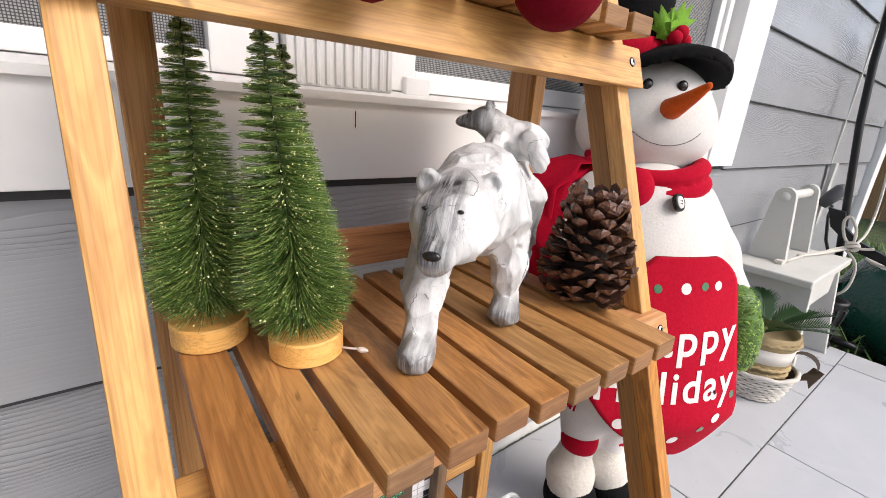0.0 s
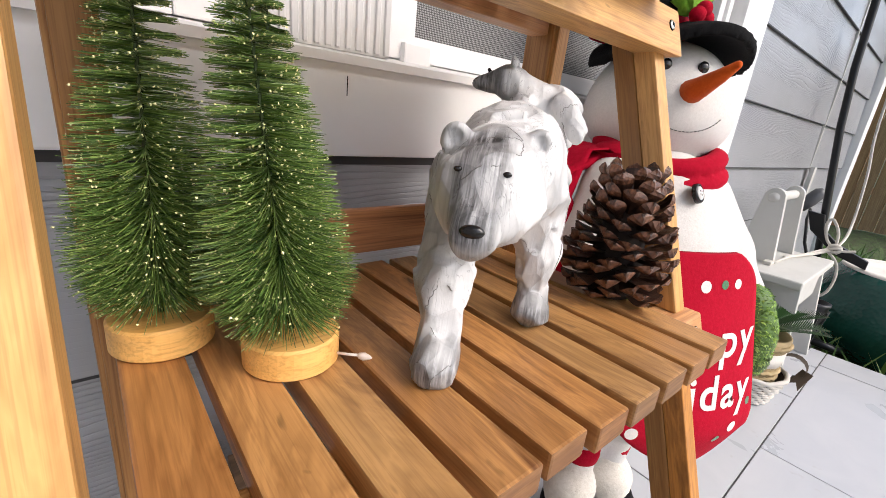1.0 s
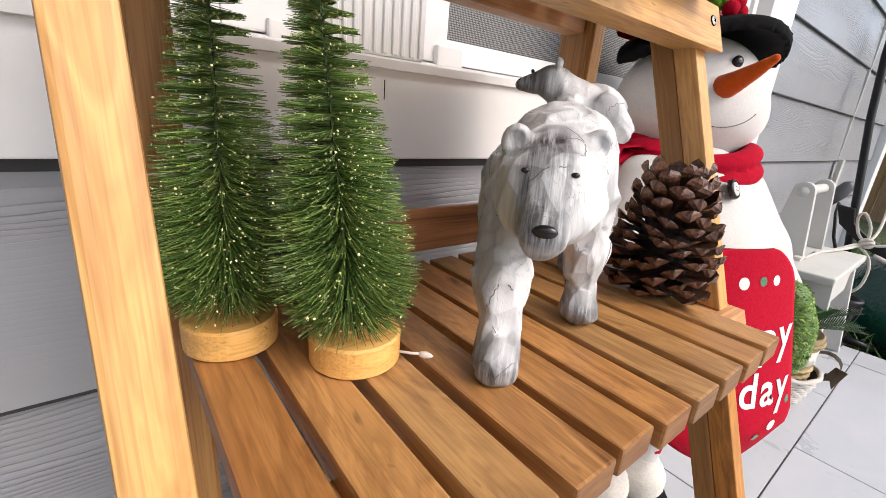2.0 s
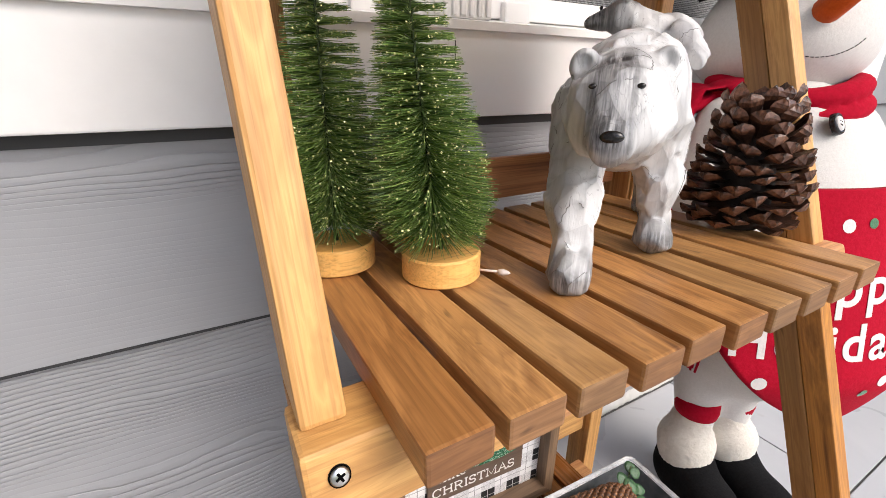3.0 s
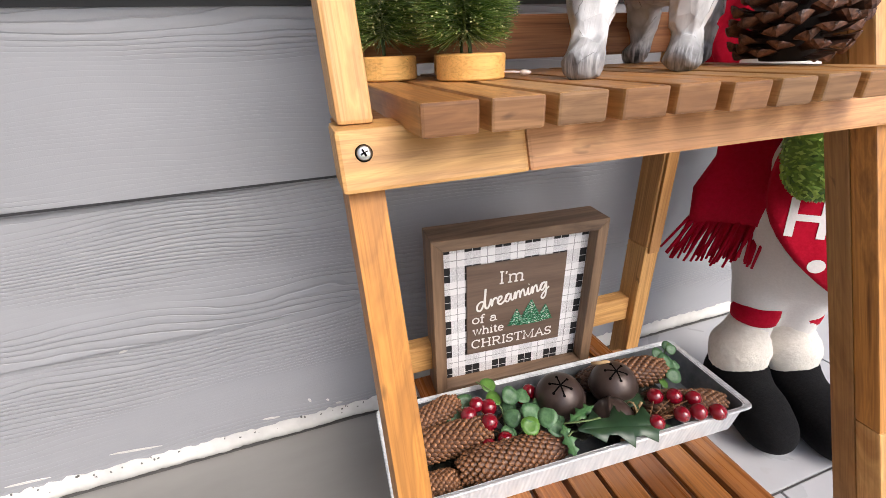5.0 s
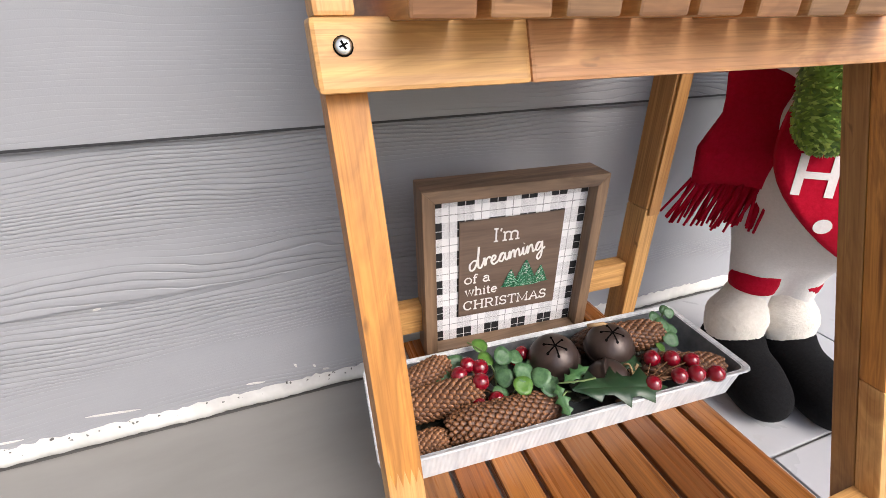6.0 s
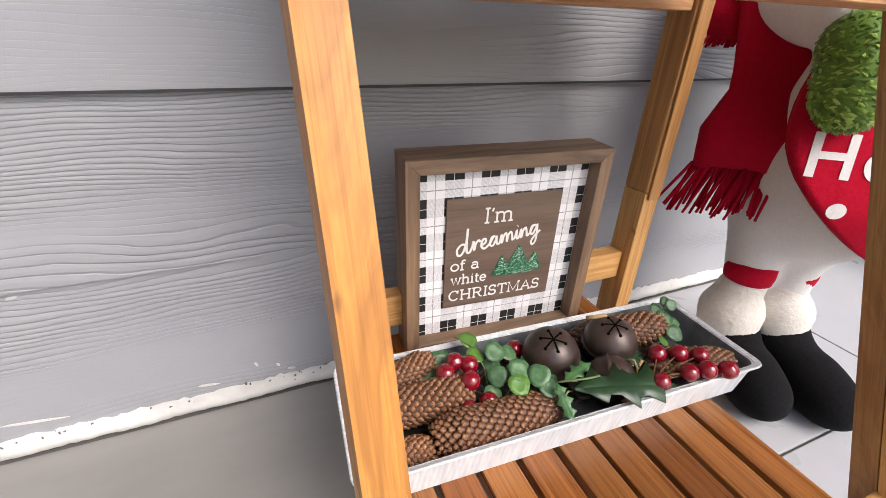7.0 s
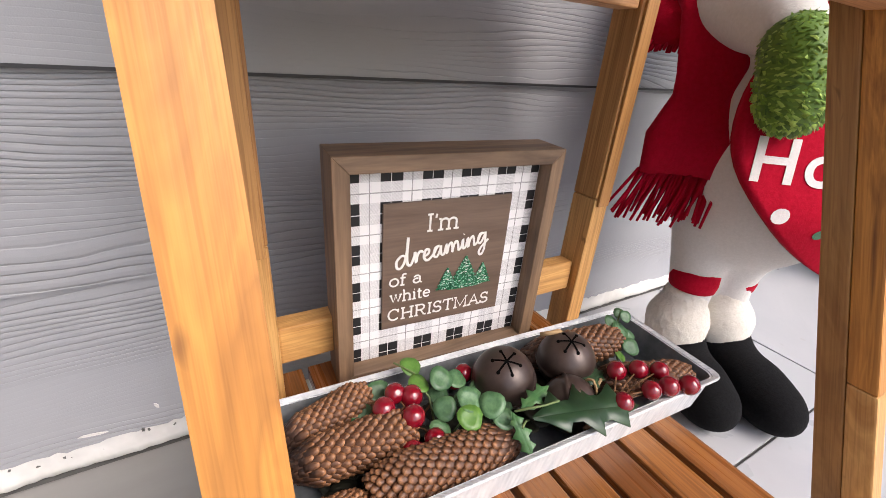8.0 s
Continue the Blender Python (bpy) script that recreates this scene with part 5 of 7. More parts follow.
def plaid():
    """White cloth print with black and grey checks, 3.4 cm repeat."""
    s = Shade("black and white plaid", 0.7)
    v = s.coords((1, 1, 1))
    sep = s.node("SeparateXYZ", {0: v})
    wide, thin, pin = [], [], []
    for ax, off in (("X", 0.0875 + 0.25 * 0.0352), ("Z", -0.1937 + 0.25 * 0.0352)):
        f = s.math("FRACT", s.math("MULTIPLY", s.math("ADD", sep.outputs[ax], off + 100 * 0.0352), 1 / 0.0352))
        wide.append(s.math("LESS_THAN", s.math("ABSOLUTE", s.math("SUBTRACT", f, 0.25)), 0.275))
        line = s.math("LESS_THAN", s.math("ABSOLUTE", s.math("SUBTRACT", f, 0.25)), 0.009)
        thin.append(line)
        pin.append(s.math("LESS_THAN", s.math("ABSOLUTE", s.math("SUBTRACT", f, 0.75)), 0.015))
    d = s.math("FRACT", s.math("MULTIPLY", s.math("ADD", s.math("ADD", sep.outputs["X"], sep.outputs["Z"]), 1.0), 900.0))
    tw = s.math("LESS_THAN", d, 0.5)
    both = s.math("MULTIPLY", wide[0], wide[1])
    any_ = s.math("MAXIMUM", wide[0], wide[1])
    c = s.mix(s.math("MULTIPLY", any_, s.math("MULTIPLY", tw, 0.50)), (0.82, 0.81, 0.81), (0.20, 0.20, 0.21))
    c = s.mix(both, c, (0.010, 0.010, 0.011))
    c = s.mix(s.math("MAXIMUM", thin[0], thin[1]), c, s.mix(both, (0.75, 0.74, 0.74), (0.75, 0.74, 0.74)))
    c = s.mix(s.math("MULTIPLY", s.math("MAXIMUM", pin[0], pin[1]), s.math("ADD", s.math("MULTIPLY", tw, 0.80), 0.15)), c, (0.05, 0.05, 0.05))
    s.color(c)
    return s.mat


PLAID = plaid()
INK = Shade("white print", 0.6, 0, (0.78, 0.76, 0.72)).mat
sign_m = pose(0.1825, -0.1460, LOW + 0.0005, 1.2, 0, -4.2)
sign = thing("box_sign", (0.1835, -0.148, LOW), "square wooden box sign with plaid border and Christmas wording", "sign")
W2, HT, DEP, FR = 0.1015, 0.2095, 0.040, 0.0130


def mitred(x0, z0, x1, z1, xi0, zi0, xi1, zi1):
    """A frame bar with mitred ends: outer edge, inner edge; front at y 0."""
    b = bmesh.new()
    f = [b.verts.new((x, y, z)) for y in (0.0, DEP) for x, z in ((x0, z0), (x1, z1), (xi1, zi1), (xi0, zi0))]
    for q in ((0, 1, 2, 3), (7, 6, 5, 4), (0, 4, 5, 1), (1, 5, 6, 2), (2, 6, 7, 3), (3, 7, 4, 0)):
        b.faces.new([f[i] for i in q])
    bmesh.ops.recalc_face_normals(b, faces=b.faces[:])
    bmesh.ops.bevel(b, geom=b.edges[:], offset=0.0005, segments=1, affect="EDGES")
    b.transform(sign_m)
    return b


part("frame_bar", mitred(-W2, HT, W2, HT, -W2 + FR, HT - FR, W2 - FR, HT - FR), STAIN_X, sign)
part("frame_bar", mitred(-W2, 0, W2, 0, -W2 + FR, FR, W2 - FR, FR), STAIN_X, sign)
part("frame_bar", mitred(-W2, 0, -W2, HT, -W2 + FR, FR, -W2 + FR, HT - FR), STAIN_Z, sign)
part("frame_bar", mitred(W2, 0, W2, HT, W2 - FR, FR, W2 - FR, HT - FR), STAIN_Z, sign)
board_ob = link("plaid_panel", to_mesh(box(-W2 + FR, W2 - FR, 0.0165, 0.022, FR, HT - FR), PLAID, False, "plaid_panel"), sign, "black and white plaid panel", sign_m)
cx, cz, ch = 0.001, 0.1065, 0.0605
card = link("card", to_mesh(box(cx - ch, cx + ch, 0.0135, 0.0164, cz - ch, cz + ch, 0.0006), CARD, False, "card"), sign, "brown wood-grain card", sign_m)
FRONT = lambda u, vv: sign_m @ Matrix.Translation((cx - ch + 2 * ch * u, 0.0131, cz + ch - 2 * ch * vv))


def arc(cx, cz, rx, rz, a0, a1, n=10):
    return [(cx + rx * math.cos(radians(a0 + (a1 - a0) * k / n)), cz + rz * math.sin(radians(a0 + (a1 - a0) * k / n))) for k in range(n + 1)]


def foot(x, z=0.0, w=0.11):
    return [(x - w, z), (x + w, z)]


# slab-serif strokes, one em high: advance, lines
SERIF = {
    "I": (0.34, [[(0.17, 0), (0.17, 0.72)], foot(0.17), foot(0.17, 0.72)]),
    "'": (0.16, [[(0.09, 0.72), (0.06, 0.55)]]),
    "m": (0.92, [[(0.12, 0), (0.12, 0.48)], [(0.03, 0.48), (0.12, 0.48)], arc(0.285, 0.33, 0.165, 0.15, 180, 0) + [(0.45, 0)], arc(0.615, 0.33, 0.165, 0.15, 180, 0) + [(0.78, 0)], foot(0.12), foot(0.45), foot(0.78)]),
    "o": (0.56, [arc(0.27, 0.24, 0.22, 0.25, 90, 450, 18)]),
    "f": (0.38, [[(0.14, 0), (0.14, 0.56)] + arc(0.25, 0.60, 0.11, 0.13, 180, 40), foot(0.14), [(0.03, 0.48), (0.30, 0.48)]]),
    "a": (0.54, [arc(0.23, 0.34, 0.16, 0.15, 160, 0) + [(0.39, 0.06), (0.50, 0.0)], arc(0.22, 0.15, 0.17, 0.15, 60, 330, 14)]),
    " ": (0.30, []),
    "w": (0.78, [[(0.08, 0.48), (0.23, 0.0), (0.38, 0.46), (0.53, 0.0), (0.69, 0.48)], foot(0.08, 0.48, 0.08), foot(0.69, 0.48, 0.08), foot(0.38, 0.48, 0.06)]),
    "h": (0.62, [[(0.12, 0), (0.12, 0.74)], [(0.03, 0.74), (0.12, 0.74)], arc(0.30, 0.32, 0.18, 0.16, 180, 0) + [(0.48, 0)], foot(0.12), foot(0.48)]),
    "i": (0.30, [[(0.15, 0), (0.15, 0.48)], [(0.05, 0.48), (0.15, 0.48)], foot(0.15), [(0.13, 0.66), (0.16, 0.66)]]),
    "t": (0.38, [[(0.16, 0.66), (0.16, 0.12)] + arc(0.26, 0.10, 0.10, 0.10, 180, 320), [(0.04, 0.48), (0.31, 0.48)]]),
    "e": (0.54, [[(0.07, 0.26), (0.46, 0.26)] + arc(0.26, 0.25, 0.20, 0.24, 10, 320, 16)]),
    "C": (0.72, [arc(0.36, 0.36, 0.29, 0.36, 45, 320, 18), [(0.60, 0.72), (0.58, 0.50)]]),
    "H": (0.78, [[(0.14, 0), (0.14, 0.72)], [(0.62, 0), (0.62, 0.72)], [(0.14, 0.37), (0.62, 0.37)], foot(0.14), foot(0.62), foot(0.14, 0.72), foot(0.62, 0.72)]),
    "R": (0.72, [[(0.14, 0), (0.14, 0.72)], [(0.14, 0.72)] + arc(0.38, 0.54, 0.19, 0.18, 90, -90) + [(0.14, 0.36)], [(0.38, 0.36), (0.56, 0.02), (0.68, 0.0)], foot(0.14), [(0.03, 0.72), (0.14, 0.72)]]),
    "S": (0.60, [arc(0.29, 0.53, 0.20, 0.19, 35, 270, 12) + arc(0.29, 0.18, 0.22, 0.18, 90, -145, 12), [(0.47, 0.72), (0.46, 0.54)], [(0.07, 0.0), (0.08, 0.18)]]),
    "T": (0.66, [[(0.33, 0), (0.33, 0.72)], [(0.05, 0.56), (0.06, 0.72), (0.60, 0.72), (0.61, 0.56)], foot(0.33)]),
    "M": (0.92, [[(0.14, 0), (0.14, 0.72), (0.45, 0.08), (0.77, 0.72), (0.77, 0)], foot(0.14), foot(0.77), foot(0.12, 0.72, 0.08), foot(0.79, 0.72, 0.08)]),
    "A": (0.76, [[(0.10, 0), (0.38, 0.72), (0.66, 0)], [(0.20, 0.25), (0.56, 0.25)], foot(0.10), foot(0.66)]),
}
SCRIPT = [
    [(0.44, 0.36), (0.28, 0.46), (0.06, 0.30), (0.04, 0.06), (0.18, 0.02), (0.36, 0.24), (0.52, 0.68), (0.60, 1.05), (0.48, 0.50), (0.44, 0.10), (0.56, 0.04), (0.72, 0.30), (0.78, 0.46), (0.76, 0.06), (0.86, 0.34), (1.00, 0.44), (1.06, 0.36)],
    [(1.06, 0.18), (1.26, 0.26), (1.30, 0.40), (1.18, 0.42), (1.08, 0.18), (1.20, 0.02), (1.44, 0.16), (1.62, 0.40), (1.72, 0.42), (1.56, 0.40), (1.46, 0.14), (1.58, 0.04), (1.74, 0.28), (1.78, 0.42), (1.76, 0.10), (1.88, 0.08), (2.00, 0.42), (1.98, 0.04), (2.08, 0.32), (2.20, 0.42), (2.22, 0.24), (2.20, 0.04), (2.30, 0.32), (2.42, 0.42), (2.46, 0.24), (2.46, 0.06), (2.58, 0.14), (2.68, 0.42), (2.65, 0.08), (2.76, 0.10), (2.88, 0.42), (2.86, 0.04), (2.96, 0.32), (3.09, 0.42), (3.12, 0.22), (3.12, 0.06), (3.26, 0.14), (3.42, 0.40), (3.54, 0.42), (3.38, 0.42), (3.28, 0.18), (3.38, 0.06), (3.54, 0.26), (3.62, 0.44), (3.58, 0.04), (3.50, -0.28), (3.36, -0.40), (3.30, -0.26), (3.46, -0.06), (3.74, 0.14)],
    [(2.72, 0.58), (2.74, 0.60)],
]


def rounded(points):
    """A smooth line through its points."""
    if len(points) < 3:
        return points
    out = []
    for k in range(len(points) - 1):
        p = [Vector(points[min(max(k + d, 0), len(points) - 1)]) for d in (-1, 0, 1, 2)]
        for t in (0.0, 0.25, 0.5, 0.75):
            out.append(0.5 * (2 * p[1] + (p[2] - p[0]) * t + (2 * p[0] - 5 * p[1] + 4 * p[2] - p[3]) * t * t + (3 * p[1] - p[0] - 3 * p[2] + p[3]) * t ** 3))
    return [tuple(q) for q in out] + [points[-1]]


def inked(lines, em, width, thick, m):
    """Flat printed strokes on the card, stretched to a width."""
    right = max(x for ln in lines for x, z in ln)
    left = min(x for ln in lines for x, z in ln)
    k = width / (right - left)
    b = bmesh.new()
    for ln in lines:
        tube([((x - left) * k, 0, z * em) for x, z in ln], thick, 6, b)
    for v in b.verts:
        v.co.y *= 0.22
    b.transform(m)
    part("lettering", b, INK, card)


def set_words(text, em, width, thick, m):
    x, lines = 0.0, []
    for c in text:
        adv, strokes = SERIF[c]
        lines += [[(x + u, z) for u, z in st] for st in strokes]
        x += adv
    inked(lines, em, width, thick, m)


set_words("I'm", 0.0208, 0.0300, 0.00100, FRONT(0.320, 0.222))
inked([rounded(ln) for ln in SCRIPT], 0.0262, 0.0905, 0.00125, FRONT(0.105, 0.498) @ Matrix.Rotation(radians(-9.5), 4, "Y"))
set_words("of a", 0.0150, 0.0300, 0.00088, FRONT(0.055, 0.630))
set_words("white", 0.0150, 0.0385, 0.00088, FRONT(0.055, 0.768))
set_words("CHRISTMAS", 0.0160, 0.1030, 0.00092, FRONT(0.050, 0.928))
for ch_ in list(card.children):
    ch_["label"] = "white printed words"
s = Shade("green glitter print", 0.35, 0.3)
v = s.coords((1, 1, 1))
n = s.node("TexVoronoi", {"Vector": v, "Scale": 900.0}).outputs["Color"]
bw = s.node("RGBToBW", {0: n}).outputs[0]
s.color(s.ramp(bw, [(0.3, (0.010, 0.10, 0.045)), (0.65, (0.03, 0.24, 0.11)), (0.85, (0.45, 0.75, 0.58))]))
GREEN_PRINT = s.mat


def fir(u, vv, h, w, steps):
    out = []
    for side in (1, -1):
        pts = []
        for k in range(steps):
            z = h * (1 - k / steps)
            ww = w * ((k + 0.5) / steps) ** 0.8
            pts += [(ww * 0.68, z - h * 0.02), (ww, z - h / steps * 0.85)]
        if side == 1:
            out = [(0, h)] + pts + [(w * 0.25, 0)]
        else:
            out += [(-x, z) for x, z in ([(w * 0.25, 0)] + pts[::-1])]
    b = slab(out, 0.0, -0.0007)
    b.transform(FRONT(u, vv))
    part("printed_tree", b, GREEN_PRINT, card, "green glitter fir tree")


fir(0.660, 0.745, 0.034, 0.0190, 8)
fir(0.510, 0.730, 0.0225, 0.0120, 6)
fir(0.815, 0.730, 0.0225, 0.0120, 6)
rs = random.Random(3)
frost = bmesh.new()
for k in range(46):
    cu, half, top_v = rs.choice(((0.510, 0.060, 0.55), (0.815, 0.060, 0.55), (0.660, 0.085, 0.48)))
    d = rs.random() ** 0.7
    q = FRONT(cu + half * d * rs.uniform(-0.9, 0.9), top_v + (0.735 - top_v) * d) @ Matrix.Translation((0, -0.0009, 0))
    w, h = rs.uniform(0.0006, 0.0017), rs.uniform(0.0002, 0.0005)
    frost.faces.new([frost.verts.new(q @ Vector((x, 0, z))) for x, z in ((-w, -h), (w, -h * 0.4), (w * 0.8, h), (-w * 0.7, h * 1.3))])
part("printed_frost", frost, INK, card, "white frosting on the printed trees")

# ---- plush snowman standing beside the stand ----
def felt(name, a, b, rough=0.9, scale=300.0, bump=0.5, sheen=0.3):
    s = Shade(name, rough)
    v = s.coords((1, 1, 1))
    n = s.noise(v, scale, 4, 0.7)
    big = s.noise(v, 18.0, 3)
    s.color(s.mix(s.math("MULTIPLY", big, 0.5), s.ramp(n, [(0.3, a), (0.7, b)]), tuple(x * 0.82 for x in a)))
    s.set(Sheen_Weight=sheen, Specular_IOR_Level=0.15)
    return s.bump(n, bump, 0.0012).mat


SNOW_WHITE = felt("white plush", (0.64, 0.62, 0.59), (0.74, 0.72, 0.69))
RED_FELT = felt("red felt", (0.36, 0.002, 0.016), (0.50, 0.006, 0.030), 0.95, 260.0, 0.5, 0.0)
SCARF_RED = felt("deep red fleece", (0.34, 0.0012, 0.015), (0.47, 0.0030, 0.027), 0.95, 220.0, 0.6, 0.0)
BLACK_FELT = felt("black felt", (0.004, 0.004, 0.0045), (0.011, 0.011, 0.012), 0.95, 300.0, 0.5, 0.0)
FUR = felt("cream fleece fur", (0.66, 0.62, 0.54), (0.80, 0.76, 0.69), 0.95, 190.0, 1.0)
ORANGE = felt("orange felt", (0.52, 0.075, 0.006), (0.66, 0.12, 0.012), 0.9, 240.0, 0.5, 0.1)
s = Shade("green chenille", 0.55)
s.color(s.ramp(s.node("NewGeometry").outputs["Random Per Island"], [(0.0, (0.045, 0.115, 0.008)), (0.5, (0.18, 0.34, 0.030)), (1.0, (0.42, 0.60, 0.11))]))
CHENILLE = s.set(Sheen_Weight=0.1).mat
PRINT_W = felt("white felt letters", (0.72, 0.68, 0.66), (0.80, 0.77, 0.75))
LEAF_FELT = felt("bright green felt", (0.13, 0.30, 0.02), (0.22, 0.42, 0.04), 0.9, 240.0, 0.5, 0.1)
PRINT_G = felt("green felt dots", (0.05, 0.16, 0.08), (0.10, 0.24, 0.13))
SNOW_MATS = [SNOW_WHITE, RED_FELT, SCARF_RED, BLACK_FELT, FUR, ORANGE, CHENILLE, PRINT_W, PRINT_G, NOSE_BLACK, LEAF_FELT]
WHITE_I, RED_I, SCARF_I, BLACK_I, FUR_I, ORANGE_I, GREEN_I, PW_I, PG_I, SHINY_I, LEAF_I = range(11)

SN_F = np.array((-0.52, -0.854, 0.0))
SN_R = np.array((0.854, -0.52, 0.0))
SN_O = np.array((0.628, -0.162, 0.0))
snow = []


def implicit(field, lo, hi, step, mat_i, rough=0.0, seed=0):
    v, f = skin(field, lo, hi, step)
    if rough:
        rs = np.random.RandomState(seed)
        v = v + rs.normal(0, rough, v.shape)
    snow.append((v, f, [mat_i] * len(f)))


def from_bm(b, mat_i):
    vs = np.array([v.co[:] for v in b.verts])
    b.verts.index_update()
    fs = [[v.index for v in f.verts] for f in b.faces]
    b.free()
    snow.append((vs, fs, [mat_i] * len(fs)))


def torso(p):
    """To its left, forward, up: a round belly, a narrower chest set back, arms that reach forward, two legs."""
    f = ell(p, (-0.008, 0.036, 0.347), (0.117, 0.102, 0.172))
    f = melt(f, ell(p, (-0.010, 0.002, 0.480), (0.104, 0.070, 0.122)), 0.045)
    f = melt(f, cap(p, (-0.088, 0.010, 0.548), (-0.120, 0.046, 0.470), 0.037, 0.037), 0.02)
    f = melt(f, cap(p, (-0.120, 0.030, 0.470), (-0.112, 0.118, 0.446), 0.035, 0.029), 0.014)
    f = melt(f, cap(p, (0.070, -0.010, 0.540), (0.110, 0.010, 0.470), 0.033, 0.035), 0.02)
    f = melt(f, cap(p, (0.104, 0.010, 0.470), (0.118, 0.050, 0.425), 0.033, 0.027), 0.014)
    for sx in (-1, 1):
        f = melt(f, cap(p, (-0.030 + sx * 0.028, 0.020, 0.240), (-0.030 + sx * 0.030, 0.048 - (0.015 if sx > 0 else 0.0), 0.10), 0.040, 0.022), 0.02)
    return f


implicit(torso, (-0.22, -0.15, 0.07), (0.24, 0.20, 0.62), 0.0055, WHITE_I)


def head(p):
    f = ell(p, (-0.004, -0.060, 0.662), (0.090, 0.086, 0.078))
    return melt(f, ell(p, (-0.004, -0.056, 0.634), (0.093, 0.086, 0.054)), 0.03)


def face_v(u, z):
    vs = np.linspace(0.12, -0.06, 600)
    return vs[np.argmax(head(np.stack([np.full(600, u), vs, np.full(600, z)], 1)) < 0)]


implicit(head, (-0.13, -0.18, 0.55), (0.12, 0.07, 0.76), 0.005, WHITE_I)
# eyes, nose, smile
for ex in (-0.046, -0.004):
    snow.append(lump((ex, face_v(ex, 0.700) + 0.001, 0.700), 0.0072, SHINY_I, (1, 0.7, 1.05), 16))
nose_pts = [(-0.020, 0.020, 0.668), (-0.019, 0.042, 0.676), (-0.017, 0.064, 0.686), (-0.016, 0.084, 0.696)]
from_bm(tube(nose_pts, 0.0160, 14, taper=0.0045), ORANGE_I)
snow.append(lump(nose_pts[0], 0.0160, ORANGE_I, (1, 1, 1), 18))
snow.append(lump(nose_pts[-1], 0.0045, ORANGE_I))
for k in range(-10, 11):
    a0, a1 = radians(k * 4.4 - 1.5), radians(k * 4.4 + 1.5)
    pts = []
    for a in (a0, a1):
        px, pz = 0.064 * math.sin(a) - 0.020, 0.686 - 0.062 * math.cos(a)
        pts.append((px, face_v(px, pz) + 0.0003, pz))
    from_bm(tube(pts, 0.0006, 4), SHINY_I)


# hat: brim turned down, band, crown; holly and berries in the band
HAT_V = -0.060


def brim(p):
    u, v = p[:, 0] + 0.006, p[:, 1] - HAT_V
    r = np.sqrt(u ** 2 + v ** 2)
    drop = 0.752 - 4.2 * u ** 2 - 1.3 * np.clip(v, 0, 1) ** 2 - 0.08 * (u < 0) * -u
    return np.maximum(np.abs(p[:, 2] - drop) - 0.0070, r - 0.101)


implicit(brim, (-0.15, -0.20, 0.66), (0.14, 0.09, 0.79), 0.0042, BLACK_I)
hat = Matrix.Translation((-0.058, HAT_V, 0.006))
from_bm(lathe([(0.060, 0.730), (0.062, 0.738), (0.059, 0.753), (0, 0.756)], 36, m=hat), RED_I)
from_bm(lathe([(0.057, 0.750), (0.056, 0.805), (0.060, 0.842), (0.056, 0.856), (0, 0.862)], 36, m=hat), BLACK_I)
for cx_, cv_, cz_ in ((-0.024, 0.008, 0.757), (-0.008, 0.002, 0.755), (-0.016, 0.006, 0.764)):
    snow.append(lump((cx_, cv_, cz_), 0.0095, RED_I, (1, 1, 1), 16))
LEAF_UP = [(0, 0), (0.010, 0.004), (0.018, 0.016), (0.012, 0.018), (0.021, 0.032), (0.010, 0.030), (0.006, 0.046), (0, 0.036), (-0.006, 0.046), (-0.010, 0.030), (-0.020, 0.032), (-0.012, 0.018), (-0.018, 0.014), (-0.009, 0.004)]
for turn in (-42, 16):
    b = slab(LEAF_UP, 0.0, 0.002)
    for v in b.verts:
        v.co.y += 9.0 * v.co.x ** 2 - 0.10 * abs(v.co.z) * math.sin(90 * v.co.z)
    b.transform(Matrix.Translation((-0.024, -0.002, 0.758)) @ Matrix.Rotation(radians(turn), 4, "Y") @ Matrix.Scale(0.95, 4))
    from_bm(b, LEAF_I)


# scarf round the neck, with two fringed tails over its right side
def collar(p):
    u, v = p[:, 0] + 0.006, p[:, 1] + 0.030
    r = np.sqrt((u / 1.08) ** 2 + v ** 2)
    a = np.arctan2(v, u)
    z = 0.584 + 0.006 * np.sin(a * 2 + 0.6) - 0.14 * np.clip(v, 0, 1)
    f1 = np.sqrt((r - 0.070) ** 2 + ((p[:, 2] - z - 0.011) / 0.95) ** 2) - 0.0125
    f2 = np.sqrt((r - 0.075) ** 2 + ((p[:, 2] - z + 0.010) / 0.95) ** 2) - 0.0130
    return np.minimum(f1, f2)


implicit(collar, (-0.12, -0.14, 0.53), (0.11, 0.08, 0.63), 0.0040, SCARF_I)
implicit(lambda p: melt(ell(p, (-0.056, 0.046, 0.566), (0.024, 0.018, 0.028)), ell(p, (-0.076, -0.014, 0.588), (0.032, 0.036, 0.017)), 0.02), (-0.15, -0.07, 0.52), (0.0, 0.09, 0.62), 0.004, SCARF_I)


